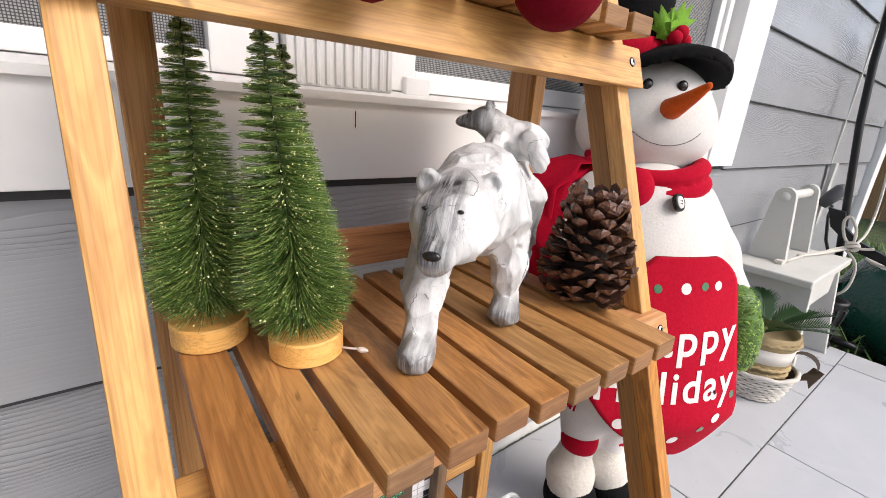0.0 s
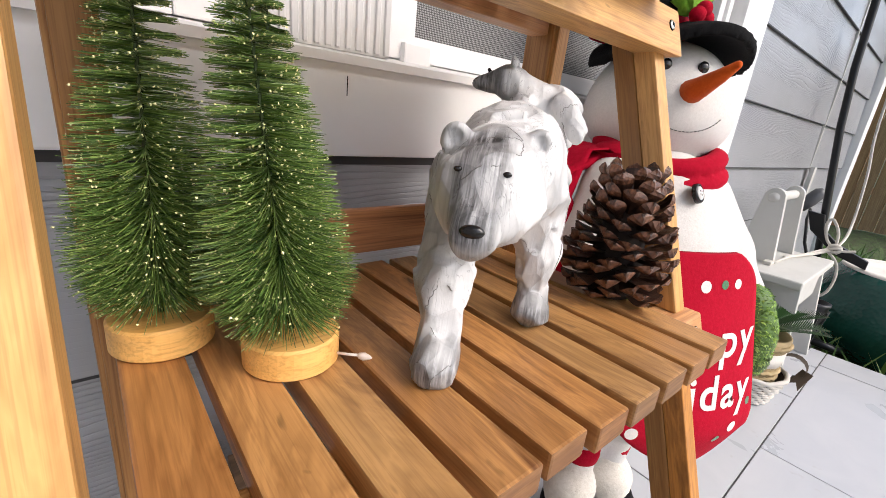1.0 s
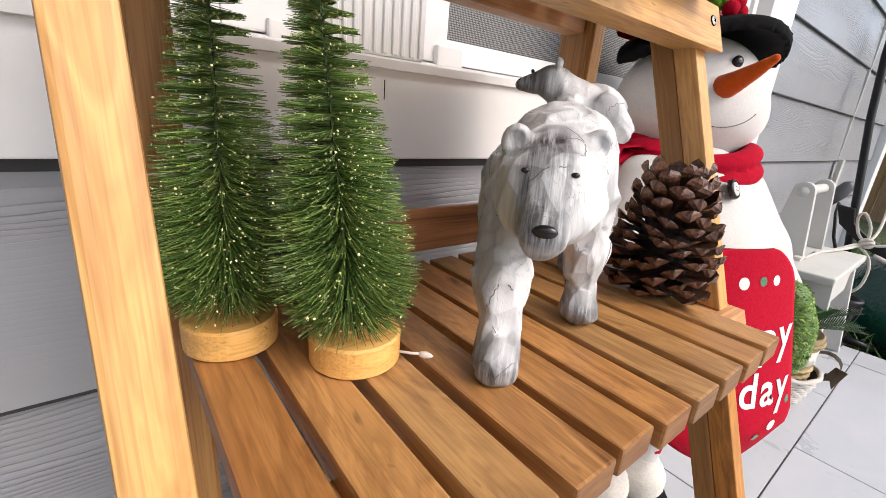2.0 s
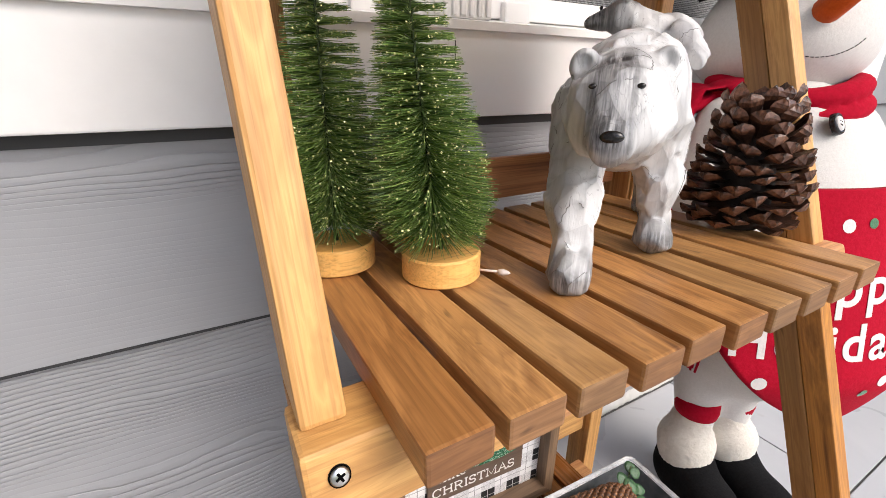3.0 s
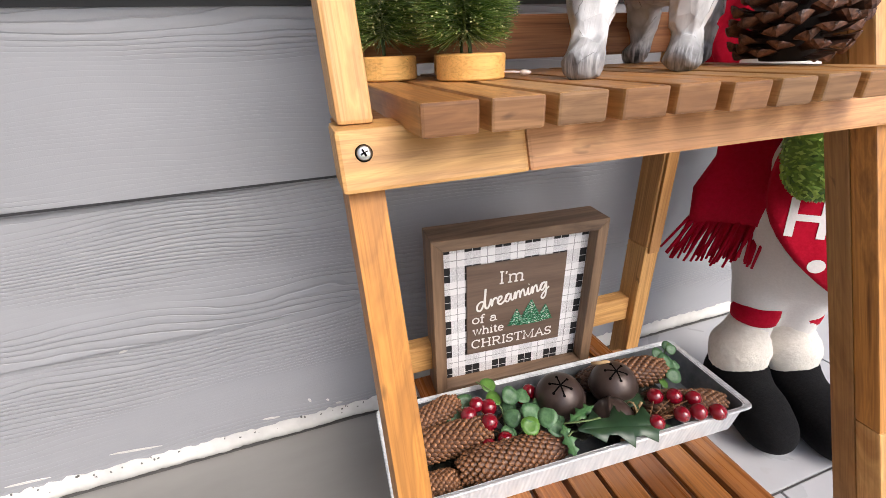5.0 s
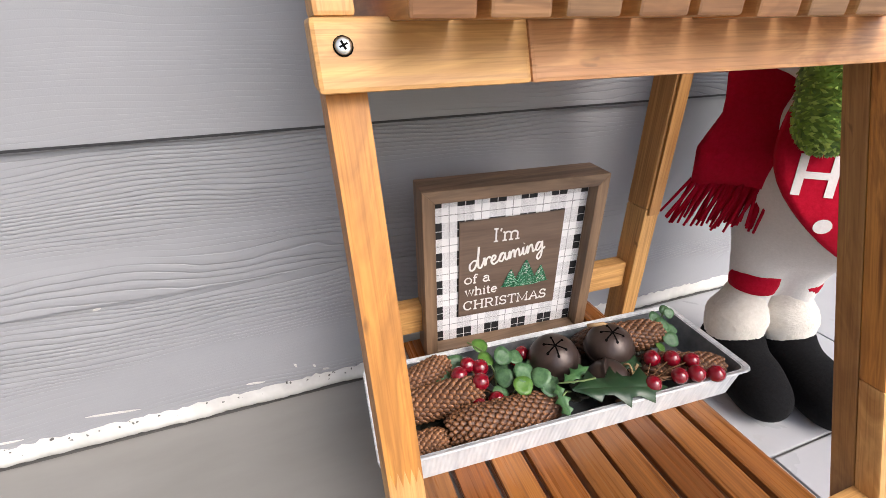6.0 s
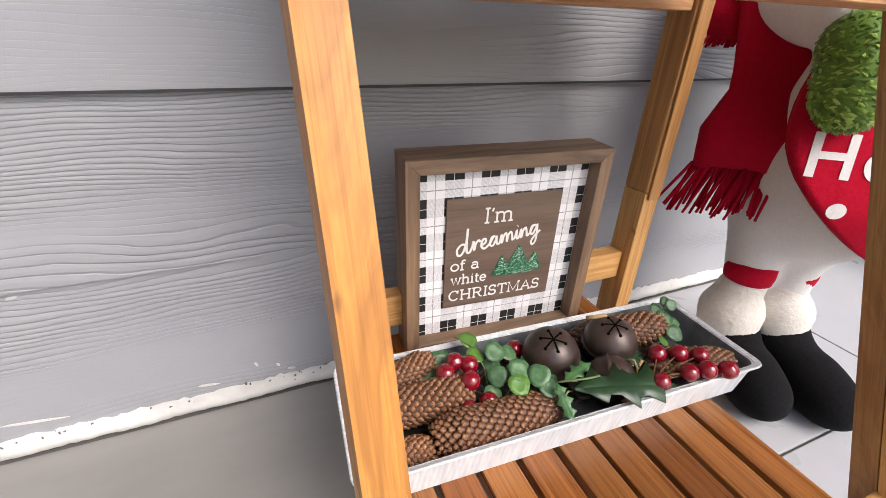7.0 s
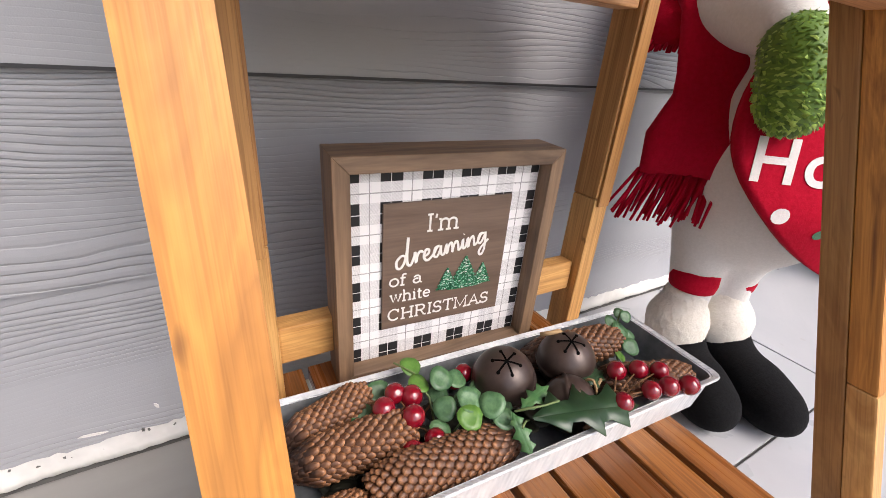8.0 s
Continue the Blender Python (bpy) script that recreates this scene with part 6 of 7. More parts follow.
def tail(rows, thick=0.008):
    """A band of cloth: rows of a middle point, its half-width along a direction in the plan, and that direction."""
    b = bmesh.new()
    rings = []
    for i, (c, hw, ang) in enumerate(rows):
        w = Vector((math.cos(radians(ang)), math.sin(radians(ang)), 0))
        n = Vector((-w.y, w.x, 0))
        wave = 0.004 * math.sin(i * 1.7)
        pts = []
        for side, fr in ((1, (-1, -0.5, 0, 0.5, 1)), (-1, (1, 0.5, 0, -0.5, -1))):
            for f in fr:
                pts.append(b.verts.new(Vector(c) + w * hw * f + n * (side * thick * 0.5 * (1 - 0.3 * f * f) + wave * f * f)))
        rings.append(pts)
    for a, c in zip(rings, rings[1:]):
        for k in range(10):
            b.faces.new((a[k], a[(k + 1) % 10], c[(k + 1) % 10], c[k]))
    b.faces.new(rings[0][::-1])
    b.faces.new(rings[-1])
    bmesh.ops.recalc_face_normals(b, faces=b.faces[:])
    bmesh.ops.subdivide_edges(b, edges=b.edges[:], cuts=1, use_grid_fill=True, smooth=0.6)
    from_bm(b, SCARF_I)
    c, hw, ang = rows[-1]
    w = Vector((math.cos(radians(ang)), math.sin(radians(ang)), 0))
    n = Vector((-w.y, w.x, 0))
    rs = random.Random(int(hw * 9999))
    count, drop = (48, 0.056) if hw > 0.03 else (16, 0.010)
    for k in range(count):
        f = -1 + 2 * k / (count - 1)
        p0 = Vector(c) + w * hw * f + n * rs.uniform(-0.003, 0.003) + Vector((0, 0, 0.003))
        fan = w * (f * 0.008 + rs.uniform(-0.008, 0.008) - 0.012)
        p2 = p0 + fan * (drop / 0.056) + n * rs.uniform(-0.004, 0.006) + Vector((0, 0, -drop - rs.uniform(-0.006, 0.008) * drop / 0.05))
        from_bm(tube([p0, (p0 + p2) / 2 + n * rs.uniform(-0.003, 0.004), p2], 0.0023, 5, taper=0.0016), SCARF_I)


tail([((-0.070, -0.010, 0.596), 0.030, 60), ((-0.128, -0.026, 0.590), 0.030, 60), ((-0.162, -0.004, 0.530), 0.028, 38), ((-0.138, 0.052, 0.460), 0.033, 20), ((-0.128, 0.070, 0.380), 0.038, 12), ((-0.137, 0.068, 0.296), 0.043, 10)])
tail([((-0.100, -0.030, 0.590), 0.028, 80), ((-0.156, -0.022, 0.555), 0.028, 70), ((-0.172, 0.004, 0.490), 0.024, 40), ((-0.165, 0.026, 0.428), 0.021, 25)])
# button
BUTTON_M = Matrix.Translation((-0.008, 0.0690, 0.555)) @ Matrix.Rotation(radians(4), 4, "Z") @ Matrix.Rotation(radians(-62), 4, "X") @ Matrix.Rotation(radians(34), 4, "Y") @ Matrix.Scale(0.9, 4)
from_bm(lathe([(0, 0.0030), (0.0085, 0.0030), (0.0095, 0.0042), (0.0125, 0.0044), (0.0135, 0.002), (0.0135, -0.002)], 24, m=BUTTON_M), SHINY_I)
from_bm(lathe([(0, 0.0052), (0.0088, 0.0050), (0.0092, 0.0036)], 24, m=BUTTON_M), PW_I)
for bx in (-1, 1):
    for by in (-1, 1):
        from_bm(lathe([(0, 0.0056), (0.0011, 0.0055), (0.0012, 0.0048)], 8, m=BUTTON_M @ Matrix.Translation((bx * 0.0022, by * 0.0022, 0))), SHINY_I)

# the red apron held in front: a curved shield of felt, drooping towards its left, with dots and words
AP_TOP, AP_LOW = 0.492, 0.205


def apron_v(u, z):
    return 0.167 - 0.28 * max(0.0, z - 0.295) - 0.40 * max(0.0, 0.275 - z) - (2.2 if u > -0.02 else 1.2) * (u + 0.02) ** 2


def apron_sides(z):
    """Where the shield's edges lie at a height."""
    k = (z - AP_LOW) / (AP_TOP - AP_LOW)
    left = 0.036 - 0.168 * math.sin(min(1.0, k / 0.52) * math.pi / 2) ** 0.78 + (0.088 * max(0.0, (k - 0.52) / 0.48) ** 2.2)
    right = 0.036 + 0.067 * math.sin(min(1.0, k / 0.24) * math.pi / 2) ** 0.62 - 0.022 * max(0.0, k - 0.24) / 0.76 - 0.034 * max(0.0, (k - 0.84) / 0.16) ** 2.4
    return left, right


b = bmesh.new()
front, back = [], []
N, M = 26, 34
for j in range(M + 1):
    z = AP_LOW + (AP_TOP - AP_LOW) * (0.5 - 0.5 * math.cos(math.pi * j / M))
    uL, uR = apron_sides(z)
    line = [(uL + (uR - uL) * i / N) for i in range(N + 1)]
    front.append([b.verts.new((u, apron_v(u, z), z)) for u in line])
    back.append([b.verts.new((u, apron_v(u, z) - 0.009, z)) for u in line])
for j in range(M):
    for i in range(N):
        b.faces.new((front[j][i], front[j][i + 1], front[j + 1][i + 1], front[j + 1][i]))
        b.faces.new((back[j][i], back[j + 1][i], back[j + 1][i + 1], back[j][i + 1]))
    for i in (0, N):
        b.faces.new((front[j][i], front[j + 1][i], back[j + 1][i], back[j][i]))
for j in (0, M):
    for i in range(N):
        b.faces.new((front[j][i], back[j][i], back[j][i + 1], front[j][i + 1]))
bmesh.ops.remove_doubles(b, verts=b.verts[:], dist=0.0003)
bmesh.ops.recalc_face_normals(b, faces=b.faces[:])
from_bm(b, RED_I)


def dot(u, z, r, mat_i):
    b = bmesh.new()
    n = 14
    mid = b.verts.new((u, apron_v(u, z) + 0.0007, z))
    ring = []
    for k in range(n):
        a = 2 * math.pi * k / n
        uu, zz = u + r * math.cos(a), z + r * math.sin(a)
        ring.append(b.verts.new((uu, apron_v(uu, zz) + 0.0006, zz)))
    for k in range(n):
        b.faces.new((mid, ring[(k + 1) % n], ring[k]))
    from_bm(b, mat_i)


for u, z, r, mi_ in ((-0.006, 0.456, 0.0072, PW_I), (-0.044, 0.455, 0.0056, PG_I), (0.022, 0.458, 0.0054, PG_I), (0.044, 0.458, 0.0060, PW_I), (-0.074, 0.447, 0.0066, PW_I), (-0.082, 0.285, 0.0080, PW_I), (-0.040, 0.270, 0.0056, PG_I), (0.002, 0.254, 0.0078, PW_I), (0.036, 0.272, 0.0056, PG_I), (0.058, 0.286, 0.0074, PW_I), (0.086, 0.312, 0.0050, PG_I)):
    dot(u, z, r, mi_)


def apron_words(text, size, u0, z0, width, slope):
    me = letters(text, size, PRINT_W, None, Matrix(), depth=0.0002, shear=0.06, bold=0.0009, space=1.15)
    vs = np.array([v.co[:] for v in me.vertices])
    fs = [list(p.vertices) for p in me.polygons]
    u = u0 + width * vs[:, 0] / vs[:, 0].max()
    z = z0 + vs[:, 2] + slope * (u - u0)
    y = np.array([apron_v(a, c) for a, c in zip(u, z)]) + 0.0007 - vs[:, 1]
    snow.append((np.stack([u, y, z], 1), fs, [PW_I] * len(fs)))
    bpy.data.meshes.remove(me)


apron_words("Happy", 0.058, -0.096, 0.371, 0.182, 0.03)
apron_words("Holiday", 0.056, -0.119, 0.315, 0.205, 0.0)


# mittens of looped green yarn
def mitten(c, tip, seed, r=0.026):
    c = np.array(c)
    tip = np.array(tip)
    f = lambda p: melt(cap(p, c, c + tip, r, r * 1.02), ell(p, c + tip * 0.55 + np.array((0.0, 0.005, 0)), (r * 1.12, r, 0.040)), 0.01)
    v, fc_ = skin(f, c - 0.12, c + 0.12, 0.0045)
    snow.append((v, fc_, [GREEN_I] * len(fc_)))
    rs = np.random.RandomState(seed)
    pick_ = rs.choice(len(v), min(3000, len(v)), replace=False)
    mid = c + tip * 0.5
    vs, fs = [], []
    for n, i in enumerate(pick_):
        out = v[i] - mid
        out[2] *= 0.35
        out /= np.linalg.norm(out)
        side = np.cross(out, (0, 0, 1.0)) + rs.normal(0, 0.35, 3)
        side /= np.linalg.norm(side)
        ln = rs.uniform(0.004, 0.008)
        base = v[i] - out * 0.001
        for q in (base + side * ln * 0.7, base - side * ln * 0.7, base + out * ln * 0.42 + np.array((0, 0, -0.0026)), base + np.array((0, 0, 0.0016))):
            vs.append(q)
        k = 4 * n
        fs += [(k, k + 1, k + 2), (k + 1, k + 3, k + 2), (k + 3, k, k + 2)]
    snow.append((np.array(vs), fs, [GREEN_I] * len(fs)))


mitten((-0.112, 0.140, 0.430), (0.010, 0.012, -0.046), 1)
mitten((0.116, 0.068, 0.414), (0.012, 0.008, -0.072), 2, 0.029)


# red knit bands, fleece cuffs and felt boots
for sx in (-1, 1):
    back_ = 0.015 if sx > 0 else 0.0
    cx_ = -0.030 + sx * 0.030
    from_bm(lathe([(0.024, 0.140), (0.0285, 0.142), (0.0300, 0.152), (0.0292, 0.163), (0.024, 0.168)], 26, m=Matrix.Translation((cx_, 0.042 - back_, 0))), RED_I)
    cx_ = -0.034 + sx * 0.035
    cuff = lambda p, c=cx_, k=back_: melt(ell(p, (c, 0.050 - k, 0.096), (0.039, 0.039, 0.032)), cap(p, (c - sx * 0.004, 0.044 - k, 0.124), (c, 0.052 - k, 0.078), 0.028, 0.037), 0.008) + 0.0006 * np.sin(p[:, 0] * 420) * np.sin(p[:, 2] * 380 + p[:, 0] * 90) * np.sin(p[:, 1] * 400)
    implicit(cuff, (cx_ - 0.07, -0.04, 0.02), (cx_ + 0.07, 0.12, 0.17), 0.0034, FUR_I, 0.0003, 7)
    out = sx * 0.005 + 0.016
    cx_ += 0.004
    boot = lambda p, c=cx_, o=out, k=back_: np.maximum(melt(melt(cap(p, (c, 0.046 - k, 0.09), (c, 0.046 - k, 0.045), 0.033, 0.035), cap(p, (c + o * 0.2, 0.060 - k, 0.042), (c + o * 0.6, 0.100, 0.038), 0.036, 0.036), 0.03), ell(p, (c + o, 0.132, 0.033), (0.036, 0.048, 0.034)), 0.02), 0.0006 - p[:, 2])
    implicit(boot, (cx_ - 0.08, -0.04, -0.004), (cx_ + 0.08, 0.21, 0.13), 0.005, BLACK_I)

v_, f_, m_ = join(snow)
basis = np.stack([SN_R, SN_F, np.array((0, 0, 1.0))])
snow_me = pydata("snowman_doll", v_ @ basis + SN_O, f_, SNOW_MATS, True, m_)
bmf = bmesh.new()
bmf.from_mesh(snow_me)
bmesh.ops.recalc_face_normals(bmf, faces=bmf.faces[:])
bmf.to_mesh(snow_me)
bmf.free()
tagged(link("snowman_doll", snow_me, None), "white plush snowman doll in black hat, red scarf and apron", "doll")

# ---- things on the top tier ----


WINE_FELT = felt("wine red felt", (0.14, 0.0012, 0.008), (0.22, 0.0025, 0.014), 0.95, 240.0, 0.7, 0.0)


def felt_bag(name, c, r, label):
    f = lambda p: melt(ell(p, c, r), ell(p, (c[0], c[1] + 0.03, c[2] + 0.03), (r[0] * 0.8, 0.04, 0.035)), 0.02)
    v, fc_ = skin(f, (c[0] - 0.08, c[1] - 0.08, c[2] - 0.06), (c[0] + 0.08, c[1] + 0.10, c[2] + 0.09), 0.005)
    ob = link(name, pydata(name, v, fc_, WINE_FELT, True), None)
    return tagged(ob, label, "ornament", "red felt ornaments")


felt_bag("felt_ornament", (0.252, -0.256, 0.735), (0.036, 0.028, 0.034), "rounded red felt ornament drooping over the top tier's edge")
felt_bag("felt_ornament", (0.118, -0.256, 0.727), (0.022, 0.024, 0.034), "red felt ornament on the front of the top tier")

# ---- cream step stool with a handle ----
stool = thing("step_stool", (1.62, -0.15, 0), "cream painted wooden step stool with a handle rail by the wall", "stool")
SEAT_Z = 0.302
part("seat", box(1.375, 1.80, -0.246, -0.045, SEAT_Z - 0.022, SEAT_Z, 0.006, segments=3), CREAM_STOOL, stool)


def end_board(x_top, x_foot):
    """A leg board cut to two feet with an arch between them."""
    out = [(-0.240, SEAT_Z - 0.0225), (-0.060, SEAT_Z - 0.0225), (-0.030, 0.0), (-0.085, 0.0)]
    out += [(-0.15 + 0.062 * math.cos(a), 0.02 + 0.085 * math.sin(a)) for a in [0.25 + i * 0.33 for i in range(9)]]
    out += [(-0.215, 0.0), (-0.275, 0.0)]
    b = slab(out, -0.010, 0.010, 0.0015)
    for v in b.verts:
        y, t, z = v.co.x, v.co.y, v.co.z
        v.co = Vector((x_foot + (x_top - x_foot) * z / SEAT_Z + t, y, z))
    return b


part("leg_board", end_board(1.43, 1.365), CREAM_STOOL, stool)
part("leg_board", end_board(1.70, 1.735), CREAM_STOOL, stool)
part("apron", box(1.442, 1.688, -0.236, -0.216, SEAT_Z - 0.095, SEAT_Z - 0.0225, 0.002), CREAM_STOOL, stool)
for x in (1.510, 1.735):
    out = [(-0.150, SEAT_Z), (-0.055, SEAT_Z), (-0.077, 0.488)] + [(-0.1025 + 0.0255 * math.cos(a), 0.488 + 0.0255 * math.sin(a)) for a in [i * math.pi / 8 for i in range(1, 8)]] + [(-0.128, 0.488)]
    b = slab(out, -0.010, 0.010, 0.0015)
    for v in b.verts:
        v.co = Vector((x + v.co.y, v.co.x, v.co.z))
    part("handle_post", b, CREAM_STOOL, stool)
part("handle_rail", tube([(1.494, -0.1025, 0.487), (1.750, -0.1025, 0.487)], 0.0135, 16), CREAM_STOOL, stool, smooth=True)

# rope tied over the stool
ROPE = paint("pale cord", (0.62, 0.58, 0.52), 0.9, 0.2)
rope = thing("cord", (1.76, -0.21, SEAT_Z), "pale cord tied in a loose bow over the stool", "cord")
for strand in (
        [(1.84, -0.230, 0.331), (1.85, -0.224, 0.380), (1.85, -0.200, 0.420), (1.845, -0.189, 0.402), (1.84, -0.204, 0.355), (1.84, -0.228, 0.332)],
        [(1.84, -0.230, 0.331), (1.95, -0.236, 0.362), (2.08, -0.224, 0.435), (2.10, -0.210, 0.575), (2.10, -0.192, 0.695), (2.12, -0.180, 0.90), (2.16, -0.160, 1.40)],
        [(1.84, -0.230, 0.331), (1.835, -0.252, 0.330), (1.84, -0.280, 0.337)],
        [(1.84, -0.216, 0.318), (1.845, -0.244, 0.290), (1.84, -0.257, 0.250), (1.84, -0.253, 0.195), (1.838, -0.232, 0.164), (1.825, -0.207, 0.156)],
        [(1.84, -0.230, 0.331), (1.82, -0.205, 0.322), (1.75, -0.178, 0.3085), (1.65, -0.160, 0.3080), (1.506, -0.151, 0.3080)],
        [(1.84, -0.226, 0.326), (1.80, -0.200, 0.312), (1.70, -0.172, 0.3080), (1.62, -0.150, 0.3080)]):
    part("strand", tube(rounded(strand), 0.0042, 8), ROPE, rope, smooth=True)
for tip_ in (10, 75, 130):
    part("knot", tube([Vector((1.84, -0.230, 0.331)) + Matrix.Rotation(radians(tip_), 3, "Y") @ Vector((0.013 * math.cos(a), 0.015 * math.sin(a), 0.003 * math.sin(2 * a))) for a in [i * 0.524 for i in range(13)]], 0.0048, 8), ROPE, rope, smooth=True)
part("clip", box(1.470, 1.515, -0.152, -0.132, SEAT_Z + 0.0005, SEAT_Z + 0.011, 0.002), ROPE, rope, "pale plastic clip")

# ---- wicker basket with a potted palm ----
WICKER = paint("white washed wicker", (0.66, 0.62, 0.56), 0.7, 0.2)
WICKER_D = Shade("dark basket gap", 0.9, 0, (0.05, 0.035, 0.025)).mat
BX, BY = 1.285, -0.202
basket = thing("wicker_basket", (BX, BY, 0), "low round white-washed wicker basket on the tiles", "basket")
part("lining", lathe([(0, 0.003), (0.066, 0.003), (0.088, 0.074), (0.085, 0.074), (0.064, 0.006), (0, 0.006)], 32, m=Matrix.Translation((BX, BY, 0))), WICKER_D, basket, smooth=True)
for k in range(9):
    z = 0.006 + k * 0.0082
    r = 0.069 + 0.0225 * (z / 0.074)
    n = 44
    part("weave", tube([(BX + (r + 0.0024 * (1 if (i + k) % 2 else -1)) * math.cos(2 * math.pi * i / n), BY + (r + 0.0024 * (1 if (i + k) % 2 else -1)) * math.sin(2 * math.pi * i / n), z) for i in range(n + 1)], 0.0034, 6), WICKER, basket, smooth=True)
rim = tube([(BX + 0.092 * math.cos(a), BY + 0.092 * math.sin(a), 0.078 + 0.002 * math.sin(9 * a)) for a in [i * 2 * math.pi / 48 for i in range(49)]], 0.0055, 8)
part("rim", rim, WICKER, basket, smooth=True)
bow = thing("ribbon_bow", (1.332, -0.272, 0.09), "dark brown ribbon loop on the basket's rim", "ribbon")
RIB = paint("brown ribbon", (0.10, 0.070, 0.045), 0.6, 0.2)
b = bmesh.new()
prev = None
for i in range(13):
    a = radians(-40 + i * 25)
    p = Vector((1.340 + 0.004 * i / 12, -0.288 + 0.030 * math.cos(a), 0.098 + 0.030 * math.sin(a)))
    row = [b.verts.new(p + Vector((dx, 0, 0)) + n) for dx, n in ((-0.014, Vector((0, 0, 0))), (0.014, Vector((0, 0, 0))))]
    if prev:
        b.faces.new((prev[0], prev[1], row[1], row[0]))
    prev = row
bmesh.ops.solidify(b, geom=b.faces[:], thickness=0.0016)
part("loop", b, RIB, bow, smooth=True)
part("tail_end", slab([(-0.014, 0), (0.014, 0), (0.018, -0.05), (0.002, -0.036), (-0.014, -0.052)], -0.0008, 0.0008, m=pose(1.340, -0.320, 0.098, 35, 0, 60)), RIB, bow)

SEAGRASS = paint("seagrass weave", (0.44, 0.33, 0.17), 0.85, 0.35, "x", 0.8)
POT_W = paint("white woven band", (0.74, 0.70, 0.64), 0.8, 0.2)
pot = thing("potted_palm", (BX, BY, 0.01), "small green palm in a woven seagrass pot with a white band", "plant")
POT_M = Matrix.Translation((BX, BY, -0.003)) @ Matrix.Diagonal((1.12, 1.12, 1.28, 1.0))
part("pot", lathe([(0, 0.012), (0.052, 0.012), (0.057, 0.055), (0.061, 0.085)], 30, m=POT_M), SEAGRASS, pot, smooth=True)
part("band", lathe([(0.0585, 0.085), (0.0625, 0.085), (0.0655, 0.115), (0.0615, 0.115)], 30, m=POT_M), POT_W, pot, "white woven band", smooth=True)
part("rim", lathe([(0.0595, 0.115), (0.0645, 0.1152), (0.0672, 0.142), (0.063, 0.143), (0.058, 0.130), (0, 0.128)], 30, m=POT_M), SEAGRASS, pot, smooth=True)
for k in range(9):
    z = 0.02 + k * 0.0135
    if 0.083 < z < 0.117:
        continue
    r = 0.0525 + 0.0145 * (z - 0.012) / 0.13
    part("braid", tube([POT_M @ Vector(((r + 0.0022) * math.cos(a), (r + 0.0022) * math.sin(a), z + 0.0020 * math.sin(22 * a))) for a in [i * 2 * math.pi / 66 for i in range(67)]], 0.0056, 5), SEAGRASS, pot, smooth=True)
PALM = leaf_mat("palm leaf", (0.022, 0.070, 0.018), (0.045, 0.12, 0.030), 0.4)
rs = random.Random(21)
for k, (turn, rise, ln) in enumerate(((-50, 30, 0.16), (-20, 34, 0.16), (30, 48, 0.15), (75, 46, 0.15), (120, 44, 0.15), (165, 46, 0.15), (-95, 40, 0.15), (-140, 46, 0.14), (-70, 52, 0.15), (100, 62, 0.16))):
    b = bmesh.new()
    spine = []
    for i in range(11):
        t = i / 10
        bend = radians(rise) - t * radians(30)
        spine.append(spine[-1] + Vector((math.cos(radians(turn)) * math.cos(bend), math.sin(radians(turn)) * math.cos(bend), math.sin(bend))) * ln / 10 if spine else Vector((BX, BY, 0.165)))
    tube(spine, 0.0022, 5, b, taper=0.0008)
    side = Vector((-math.sin(radians(turn)), math.cos(radians(turn)), 0))
    for i in range(26):
        t = 0.18 + 0.8 * i / 25
        j = min(9, int(t * 10))
        p = spine[j].lerp(spine[j + 1], t * 10 - j)
        fw = (spine[j + 1] - spine[j]).normalized()
        for sg in (-1, 1):
            l2 = ln * 0.36 * math.sin(math.pi * min(1, t * 0.85 + 0.12)) * rs.uniform(0.85, 1.1)
            tip = p + (side * sg * 0.8 + fw * 0.75 + Vector((0, 0, 0.34))).normalized() * l2
            w = fw * 0.0024
            q = [b.verts.new(p - w), b.verts.new(p + w), b.verts.new(p.lerp(tip, 0.5) + w * 0.9 + Vector((0, 0, 0.0014))), b.verts.new(tip), b.verts.new(p.lerp(tip, 0.5) - w * 0.9 - Vector((0, 0, 0.0010)))]
            b.faces.new((q[0], q[1], q[2], q[3], q[4]))
    part("frond", b, PALM, pot, smooth=True)

# ---- by the porch edge: black urn, leaning pole, green pot, garden ----
urn = thing("black_urn", (1.79, -0.238, 0), "black moulded plant urn at the edge of the tiles", "urn")
part("body", lathe([(0, 0), (0.050, 0), (0.052, 0.012), (0.040, 0.024), (0.042, 0.060), (0.058, 0.120), (0.062, 0.150), (0.058, 0.160), (0.064, 0.166), (0.064, 0.176), (0.052, 0.178), (0.050, 0.160), (0, 0.156)], 28, m=Matrix.Translation((1.79, -0.238, 0)) @ Matrix.Diagonal((0.68, 0.68, 0.92, 1.0))), BLACK_METAL, urn, smooth=True)
for k in range(10):
    a = 2 * math.pi * k / 10
    part("rib", tube([(1.79 + 0.68 * r * math.cos(a), -0.238 + 0.68 * r * math.sin(a), 0.92 * z) for r, z in ((0.042, 0.03), (0.046, 0.065), (0.060, 0.118), (0.064, 0.15))], 0.003, 6), BLACK_METAL, urn, smooth=True)
pole = thing("leaning_pole", (2.2, -0.17, -0.14), "black metal pole leaning by the porch corner", "pole")
part("shaft", tube([(2.20, -0.175, 0.10), (2.18, -0.136, 0.375), (2.18, -0.084, 0.716), (2.18, -0.063, 0.92), (2.18, -0.046, 1.30), (2.18, -0.036, 1.75)], 0.0125, 12), BLACK_METAL, pole, smooth=True)
part("foot", tube([(2.20, -0.175, 0.12), (2.22, -0.178, 0.0), (2.24, -0.180, -0.14)], 0.020, 12), BLACK_METAL, pole, smooth=True)
